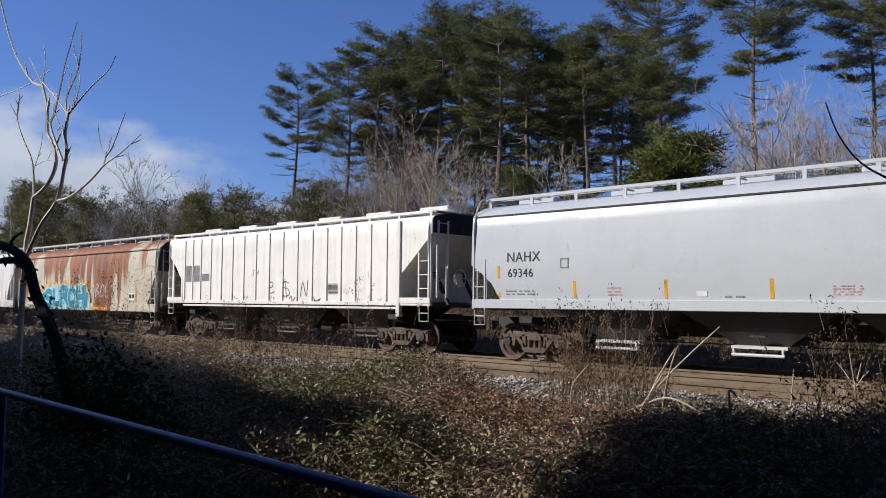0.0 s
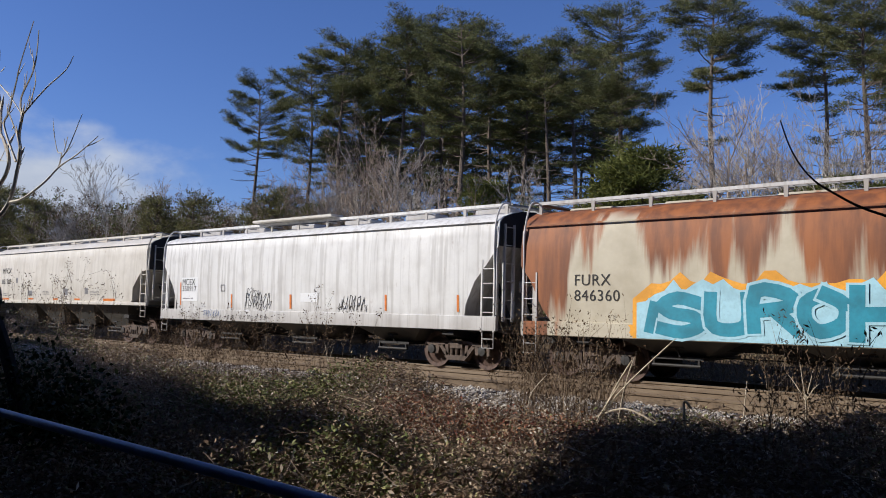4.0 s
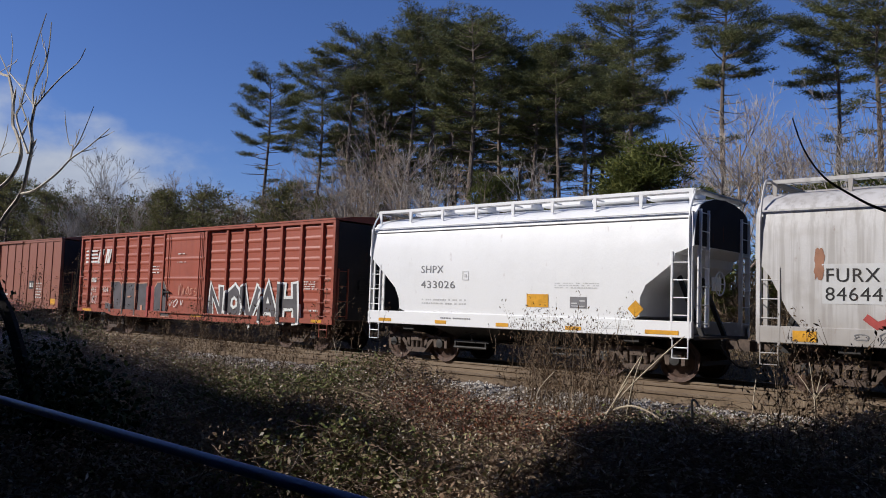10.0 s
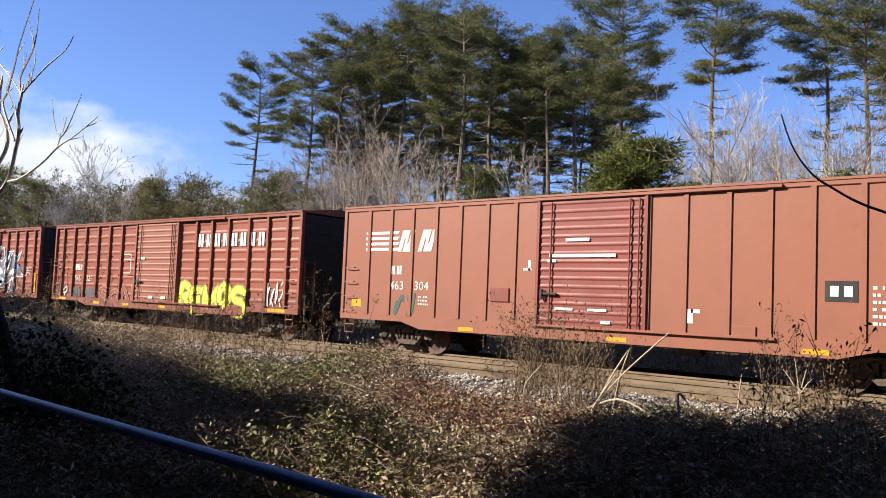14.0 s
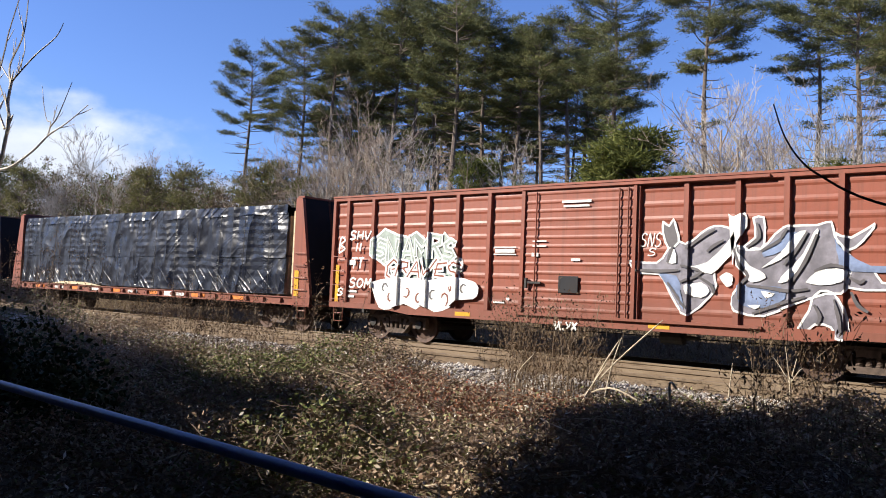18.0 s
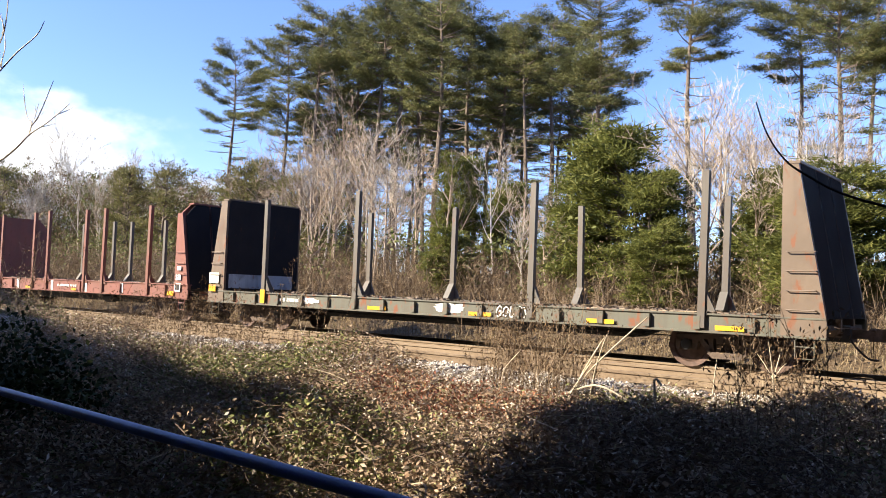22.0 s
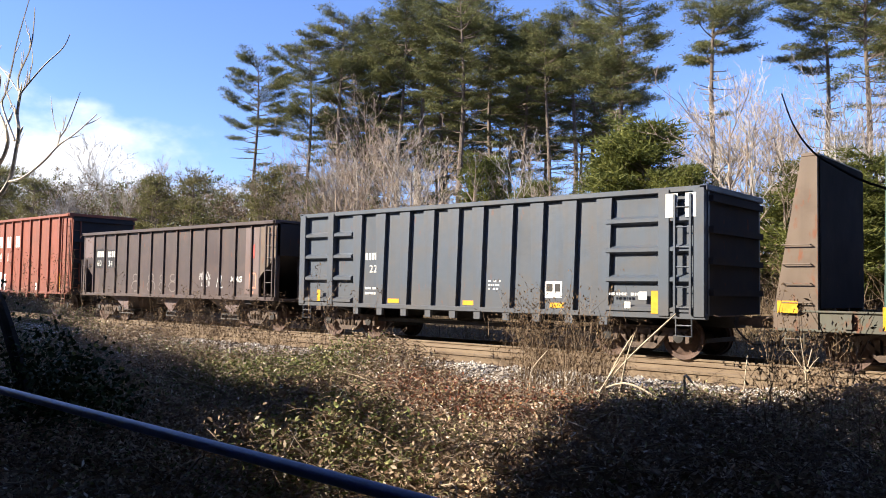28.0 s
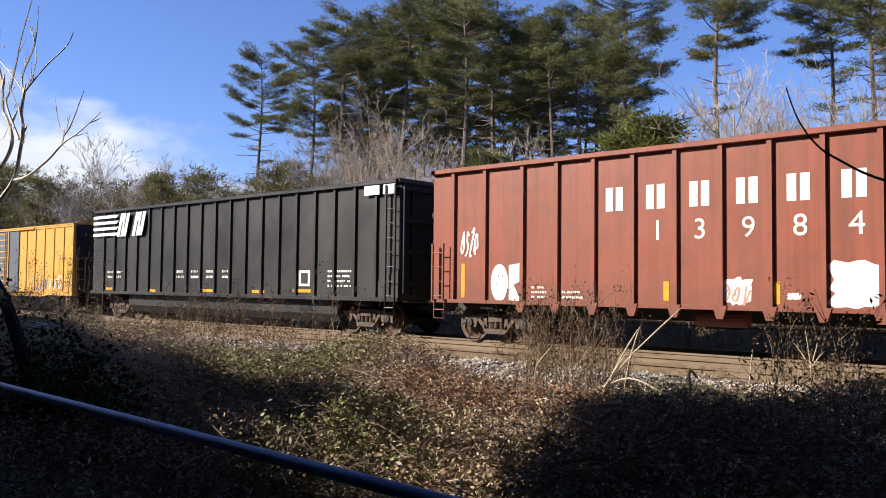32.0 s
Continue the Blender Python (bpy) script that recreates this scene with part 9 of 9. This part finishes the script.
sapling("sapling", [([(-17.0, SAP_Y, -0.4), (-17.0, SAP_Y, 1.0), (-16.90, SAP_Y, 2.10), (-16.89, SAP_Y, 2.54), (-16.76, SAP_Y, 2.86), (-16.62, SAP_Y, 3.39)], 0.058, 0.048),
                    ([(-16.62, SAP_Y, 3.39), (-15.98, SAP_Y, 3.59), (-15.62, SAP_Y, 3.96), (-15.91, SAP_Y, 4.40), (-16.09, SAP_Y, 4.58), (-16.17, SAP_Y, 5.08), (-16.44, SAP_Y, 5.54)], 0.038, 0.027),
                    ([(-16.44, SAP_Y, 5.54), (-17.03, SAP_Y, 5.76), (-18.04, SAP_Y, 6.56), (-18.91, SAP_Y, 7.72), (-19.50, SAP_Y, 8.76)], 0.026, 0.014),
                    ([(-16.44, SAP_Y, 5.56), (-16.72, SAP_Y, 5.83), (-17.17, SAP_Y, 6.23)], 0.014, 0.006),
                    ([(-16.42, SAP_Y, 5.61), (-16.36, SAP_Y, 5.82), (-16.36, SAP_Y, 6.13)], 0.013, 0.006),
                    ([(-16.62, SAP_Y, 3.39), (-16.78, SAP_Y, 4.07), (-17.28, SAP_Y, 4.57), (-17.67, SAP_Y, 5.03), (-17.65, SAP_Y, 5.41), (-17.45, SAP_Y, 5.51)], 0.027, 0.008),
                    ([(-16.68, SAP_Y, 3.95), (-16.39, SAP_Y, 4.33), (-16.31, SAP_Y, 4.61)], 0.01, 0.005),
                    ([(-16.60, SAP_Y, 4.01), (-16.14, SAP_Y, 4.05), (-15.66, SAP_Y, 4.00)], 0.01, 0.005),
                    ([(-17.05, SAP_Y, 2.10), (-16.22, SAP_Y, 2.83), (-15.50, SAP_Y, 3.25), (-15.25, SAP_Y, 3.79), (-15.16, SAP_Y, 4.11), (-15.26, SAP_Y, 4.42), (-15.17, SAP_Y, 4.77)], 0.042, 0.026),
                    ([(-15.20, SAP_Y, 4.77), (-15.26, SAP_Y, 5.11), (-14.79, SAP_Y, 5.57), (-14.70, SAP_Y, 6.22)], 0.022, 0.008),
                    ([(-15.15, SAP_Y, 4.78), (-14.91, SAP_Y, 4.88), (-14.25, SAP_Y, 5.12), (-13.56, SAP_Y, 5.30), (-13.31, SAP_Y, 5.49)], 0.019, 0.006),
                    ([(-15.23, SAP_Y, 5.12), (-15.13, SAP_Y, 5.33), (-15.08, SAP_Y, 5.55)], 0.011, 0.005),
                    ([(-14.86, SAP_Y, 5.54), (-14.82, SAP_Y, 5.68), (-14.98, SAP_Y, 5.85)], 0.011, 0.005),
                    ([(-14.92, SAP_Y, 4.90), (-14.71, SAP_Y, 5.25), (-14.76, SAP_Y, 5.52)], 0.013, 0.005),
                    ([(-15.32, SAP_Y, 3.96), (-15.94, SAP_Y, 4.67), (-15.78, SAP_Y, 4.91), (-15.54, SAP_Y, 5.40), (-15.40, SAP_Y, 5.74), (-14.94, SAP_Y, 6.43)], 0.024, 0.008),
                    ([(-15.78, SAP_Y, 4.91), (-15.34, SAP_Y, 4.43), (-15.28, SAP_Y, 4.31)], 0.014, 0.01),
                    ([(-16.45, SAP_Y, 5.62), (-15.72, SAP_Y, 5.17), (-15.28, SAP_Y, 4.85)], 0.013, 0.01),
                    ([(-15.82, SAP_Y, 4.86), (-15.87, SAP_Y, 5.03), (-15.93, SAP_Y, 5.10)], 0.01, 0.005),
                    ([(-15.50, SAP_Y, 3.24), (-14.90, SAP_Y, 3.27), (-14.11, SAP_Y, 3.48), (-13.58, SAP_Y, 3.69), (-12.97, SAP_Y, 3.83), (-12.31, SAP_Y, 4.04)], 0.026, 0.006),
                    ([(-13.60, SAP_Y, 3.69), (-13.53, SAP_Y, 3.90), (-13.69, SAP_Y, 3.96), (-13.89, SAP_Y, 4.35)], 0.013, 0.005),
                    ([(-13.55, SAP_Y, 3.82), (-13.29, SAP_Y, 3.98), (-12.88, SAP_Y, 4.47)], 0.014, 0.005),
                    ([(-13.45, SAP_Y, 3.91), (-13.34, SAP_Y, 4.16)], 0.008, 0.005),
                    ([(-15.33, SAP_Y, 3.80), (-15.06, SAP_Y, 3.90)], 0.01, 0.005),
                    ([(-19.82, SAP_Y, 5.83), (-18.75, SAP_Y, 5.72), (-17.17, SAP_Y, 5.69), (-16.11, SAP_Y, 5.77)], 0.014, 0.005),
                    ([(-17.98, SAP_Y, 3.50), (-17.75, SAP_Y, 2.91), (-17.76, SAP_Y, 2.46)], 0.013, 0.013)], "bare sapling with pale upward branches", BARK_SAP)
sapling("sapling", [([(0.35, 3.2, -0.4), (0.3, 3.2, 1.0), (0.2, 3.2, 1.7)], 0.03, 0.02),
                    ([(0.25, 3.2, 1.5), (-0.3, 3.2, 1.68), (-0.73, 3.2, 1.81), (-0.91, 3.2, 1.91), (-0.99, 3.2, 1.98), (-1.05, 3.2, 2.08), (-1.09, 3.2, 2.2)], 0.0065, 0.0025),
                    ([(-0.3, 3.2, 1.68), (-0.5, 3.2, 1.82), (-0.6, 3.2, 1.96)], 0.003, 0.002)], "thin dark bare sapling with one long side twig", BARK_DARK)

# Vine leaves kept very dark, so the heap also deepens the shade.
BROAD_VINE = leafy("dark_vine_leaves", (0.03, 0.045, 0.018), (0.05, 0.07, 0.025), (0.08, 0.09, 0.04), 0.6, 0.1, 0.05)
trunk_line = np.array([tuple(v) for v in curve_pts([(-8.2, SY, -0.3), (-8.55, SY, 0.5), (-9.12, SY, 1.2), (-9.6, SY, 1.6), (-10.7, SY, 2.08)], 40)])
vine = trunk_line + rng.normal(scale=1.0, size=trunk_line.shape) * (0.06 + 0.25 * np.exp(-(trunk_line[:, 2:] + 0.2) / 0.5))
mound = unit(rng.normal(size=(5200, 3))) * rng.uniform(0, 1, (5200, 1)) ** 0.5 * (1.5, 0.5, 0.75) * (0.8 + 0.4 * rng.random((5200, 1))) + (-8.2, SY + 0.2, 0.18)
mound[:, 2] += 0.35 * np.exp(-((mound[:, 0] + 8.8) / 0.35) ** 2) * rng.random(5200)
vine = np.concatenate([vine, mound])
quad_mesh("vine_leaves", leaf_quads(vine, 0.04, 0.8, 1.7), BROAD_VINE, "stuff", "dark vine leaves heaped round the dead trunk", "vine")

# hand rail before the eye
# Blue of the reflected sky is mixed into the pipe's dark paint.
PIPE = plain("dark_blue_painted_pipe", (0.055, 0.11, 0.4), 0.4, 0.0, 0.3, 14, 0.15)
rail_thing = empty("hand_rail", pose(0, 0, 0), "dark painted pipe hand rail on round posts, tinted with reflected sky blue", "railing")
part("top_rail", Shape().tube([(x, 1.498 - 0.047 * x, 0.9) for x in (-16, 5)], 0.02, 14), PIPE, rail_thing, smooth=True)
for x in (-15.2, -10.1, -5.15, 0.1, 4.9):
    y = 1.498 - 0.047 * x
    part("post", Shape().tube([(x, y, -0.35), (x, y, 0.89)], 0.019, 10), PIPE, rail_thing, smooth=True)

# evergreens behind the eye, which throw their shade on the verge
BROAD = leafy("broad_evergreen_leaves", (0.035, 0.055, 0.02), (0.06, 0.085, 0.028), (0.09, 0.11, 0.04), 0.6, 0.2, 0.05)


def broad_tree(x, y, masses, label):
    """A broad evergreen: trunk, limbs to each leaf mass, and the masses themselves."""
    g = np.random.default_rng(int(abs(x) * 10 + abs(y) * 7))
    tree = empty("evergreen_tree", pose(x, y, float(ground_z(x, y))), label, "tree")
    top = max(m[2] for m in masses)
    part("trunk", Shape().tube([(0, 0, -0.4), (0.1, 0.05, top * 0.35), (0, 0, top * 0.8)], [0.2, 0.14, 0.06], 9), BARK_TAN, tree)
    limb, quads = Shape(), []
    for cx, cy, cz, rx, rz in masses:
        if rx > 1:
            limb.tube([(0, 0, max(1.0, cz * 0.9)), (cx * 0.6, cy * 0.6, cz * 0.96), (cx, cy, cz)], [0.06, 0.04, 0.02], 5)
        n = int((1700 if rx > 1 else 3000) * rx * rz)
        d = unit(g.normal(size=(n, 3))) * (g.uniform(0, 1, (n, 1)) ** 0.45)
        q = np.array((cx, cy, cz)) + d * np.array((rx, 1.1 if rx > 1 else 0.8, rz)) * (0.85 + 0.25 * np.sin(7 * d[:, :1] + 5 * d[:, 2:]))
        quads.append(leaf_quads(q, 0.2 if rx > 1 else 0.13, 0.8, 1.6, g))
    part("limb_frame", limb, BARK_TAN, tree)
    quad_mesh("crown", np.concatenate(quads), BROAD, "", parent=tree)
    return tree


def leaf_bank(x, tops, lows, rim_low=False):
    """Leaf masses for one tree of a belt: stacked from the lower to the upper outline, given over world x, with small sprays along the outline."""
    out = []
    for k in range(-2, 3):
        dx = k * 1.7
        hi, lo = float(np.interp(x + dx, *tops)), float(np.interp(x + dx, *lows))
        z = hi - 1.5
        while z > lo + 2.0 * rim_low:
            out.append((dx, 0.25 * math.sin(z * 2 + dx), z, 1.35, 1.1))
            z -= 1.3
    for k in range(-7, 8):
        dx = k * 0.62
        hi, lo = float(np.interp(x + dx, *tops)), float(np.interp(x + dx, *lows))
        edges = [hi - 0.4, hi - 0.95, hi - 1.5] + ([lo + 0.4 + 0.55 * q for q in range(5)] if rim_low else [])
        out += [(dx, 0.2 * math.sin(7 * z), z, 0.5, 0.45) for z in edges if lo < z < hi]
    return out


WEST_TOP = ((-60, -47, -39, -35, -31.8, -29, -27.5, -24.6, -21, -19.4, -18.4, -17, -15, -13, -11.3, -8), (16.0, 13.1, 11.6, 10.8, 10.3, 9.7, 9.2, 8.9, 8.2, 7.8, 7.45, 6.75, 6.25, 5.95, 5.6, 5.2))
FLOOR_LOW = ((-60, 60), (0.6, 0.6))
EAST_TOP = ((-19, -17, -15.5, -14, -10, 10, 20), (8.6, 8.9, 9.5, 9.95, 9.9, 10.0, 9.9))
EAST_LOW = ((-19, -16.6, -15, -11, -9.4, -8.4, 20), (10.8, 9.6, 8.75, 6.85, 5.9, 4.2, 3.9))
BOUGH = [(-18.8 + 0.42 * k, 0.0, 7.3 - 0.045 * k, 0.42, 0.28) for k in range(14)]
for x in (-12, -20.5, -29, -37.5, -46):
    reach = [(bx - x, by, bz, rx, rz) for bx, by, bz, rx, rz in BOUGH] if x == -20.5 else []
    broad_tree(x, -3.0, leaf_bank(x, WEST_TOP, FLOOR_LOW) + reach, "dense broad evergreen tree behind the hand rail")
for x in (-11.9, -3.6, 4.7):
    broad_tree(x, -3.0 - 0.05 * (x < -11), leaf_bank(x, EAST_TOP, EAST_LOW, True), "tall broad evergreen tree behind the hand rail")
for x in (-3.4, 5.0):
    broad_tree(x, -3.3, leaf_bank(x, ((-60, 60), (5.2, 5.2)), FLOOR_LOW), "bushy evergreen tree close behind the hand rail")


def blocker_tree(x, y, spots, label):
    """Added unseen evergreen to block skylight: limbs carry flat leaf masses at given places."""
    g = np.random.default_rng(int(abs(x) * 13 + abs(y) * 5 + 3))
    base = float(ground_z(x, y))
    tree = empty("evergreen_tree", pose(x, y, base), label, "tree")
    high = max(p[2] for p in spots) - base
    part("trunk", Shape().tube([(0, 0, -0.4), (0.1, 0.05, high * 0.45), (0, 0, high * 0.95)], [0.34, 0.24, 0.07], 9), BARK_TAN, tree)
    limb, quads = Shape(), []
    for px, py, pz in spots:
        q = np.array((px - x, py - y, pz - base))
        limb.tube([(0, 0, q[2] * 0.72), tuple(q * (0.55, 0.55, 0.9)), tuple(q)], [0.08, 0.05, 0.02], 5)
        d = unit(g.normal(size=(620, 3))) * (g.uniform(0, 1, (620, 1)) ** 0.4)
        quads.append(leaf_quads(q + d * np.array((1.75, 1.75, 0.8)), 0.33, 0.8, 1.5, g))
    part("limb_frame", limb, BARK_TAN, tree)
    quad_mesh("crown", np.concatenate(quads), BROAD, "", parent=tree)
    return tree


def roof_spots(x0, x1, y0, y1, seed):
    """Places for the leaf masses of an added high canopy that climbs towards the west."""
    r = random.Random(seed)
    spots = [(x + r.uniform(-0.5, 0.5), y + r.uniform(-0.5, 0.5), max(9.2, 2.2 - 0.8 * x) + r.uniform(0, 1.8)) for x in np.arange(x0, x1, 2.1) for y in np.arange(y0, y1, 2.1)]
    return [p for p in spots if p[0] > 0.89 * p[1] - 14.5]


# Unseen trees, added only to keep skylight off the shaded verge.
for x, y, span in ((-9.3, -4.2, (-18, -11)), (-8.2, -3.9, (-11, -4.6)), (0.9, -3.6, (-4.6, 3.4))):
    blocker_tree(x, y, roof_spots(*span, -3.2, 6.4, int(-x * 3)), "added unseen evergreen tree with a high canopy that blocks skylight")
# A leafy wall added out of view on the right, for the same end.
wall_r = random.Random(8)
for x, y in ((5.2, 1.5), (5.6, 7.6)):
    blocker_tree(x, y, [(x + wall_r.uniform(-1.5, 2.5), y + dy, z) for dy in (-3.4, -1.2, 1.0, 3.2) for z in np.arange(1.2, 14, 1.7)], "added unseen evergreen tree, leafed to the ground to block skylight")
# unseen woods added beside and behind the eye to close the place, blocking skylight
broad_tree(9.0, 4.0, [(-2, 0, 4, 2.6, 3.4), (2, 1, 5, 2.8, 3.6), (0, 0, 9, 3, 3), (5, 1, 7, 3, 5)], "added unseen evergreen tree keeping skylight off the car ends")
broad_tree(9.5, 9.0, [(-2, 0, 3, 2.2, 2.8), (2, 0, 5, 2.8, 3.6), (0, 0, 8, 3, 3)], "second added unseen evergreen tree keeping skylight off the car ends")
leaf_clouds(2600, 26, -110, 60, -46, -30, 0.5, 19.0, 0.34, BROAD, "rear_wood", "added unseen evergreen woods behind the rail, blocking the low sky", 71)
leaf_clouds(1300, 26, 16, 34, -30, 14, 0.5, 15.0, 0.32, BROAD, "rear_wood", "added unseen evergreen woods beyond the end of the rail, blocking skylight", 72)
leaf_clouds(1700, 26, 10, 44, 24, 42, 0.5, 16.0, 0.32, BROAD, "rear_wood", "added unseen evergreen woods past the end of the pines, blocking the eastern sky", 73)



# ---- the train rolls past ----


def rolled(t):
    """Metres run by the train since the start."""
    return 9.46210 * t + 0.0166564 * t * (t - 32) + 0.000230070 * t * (t - 16) * (t - 32)


def motions():
    for car, left in CARS:
        walk(car, [(t, pose(left + rolled(t), TRACK_Y, 0)) for t in range(0, 33, 2)])
    first = {}
    for wheel, dx in WHEELSETS:
        if dx not in first:
            times = [k / 15 for k in range(481)]
            walk(wheel, [(t, pose(dx, 0, WHEEL_R) @ Matrix.Rotation(rolled(t) / WHEEL_R, 4, "Y")) for t in times])
            first[dx] = wheel
        else:
            wheel.rotation_mode = "QUATERNION"
            keys = wheel.animation_data_create()
            keys.action = first[dx].animation_data.action
            keys.action_slot = first[dx].animation_data.action_slot


motions()
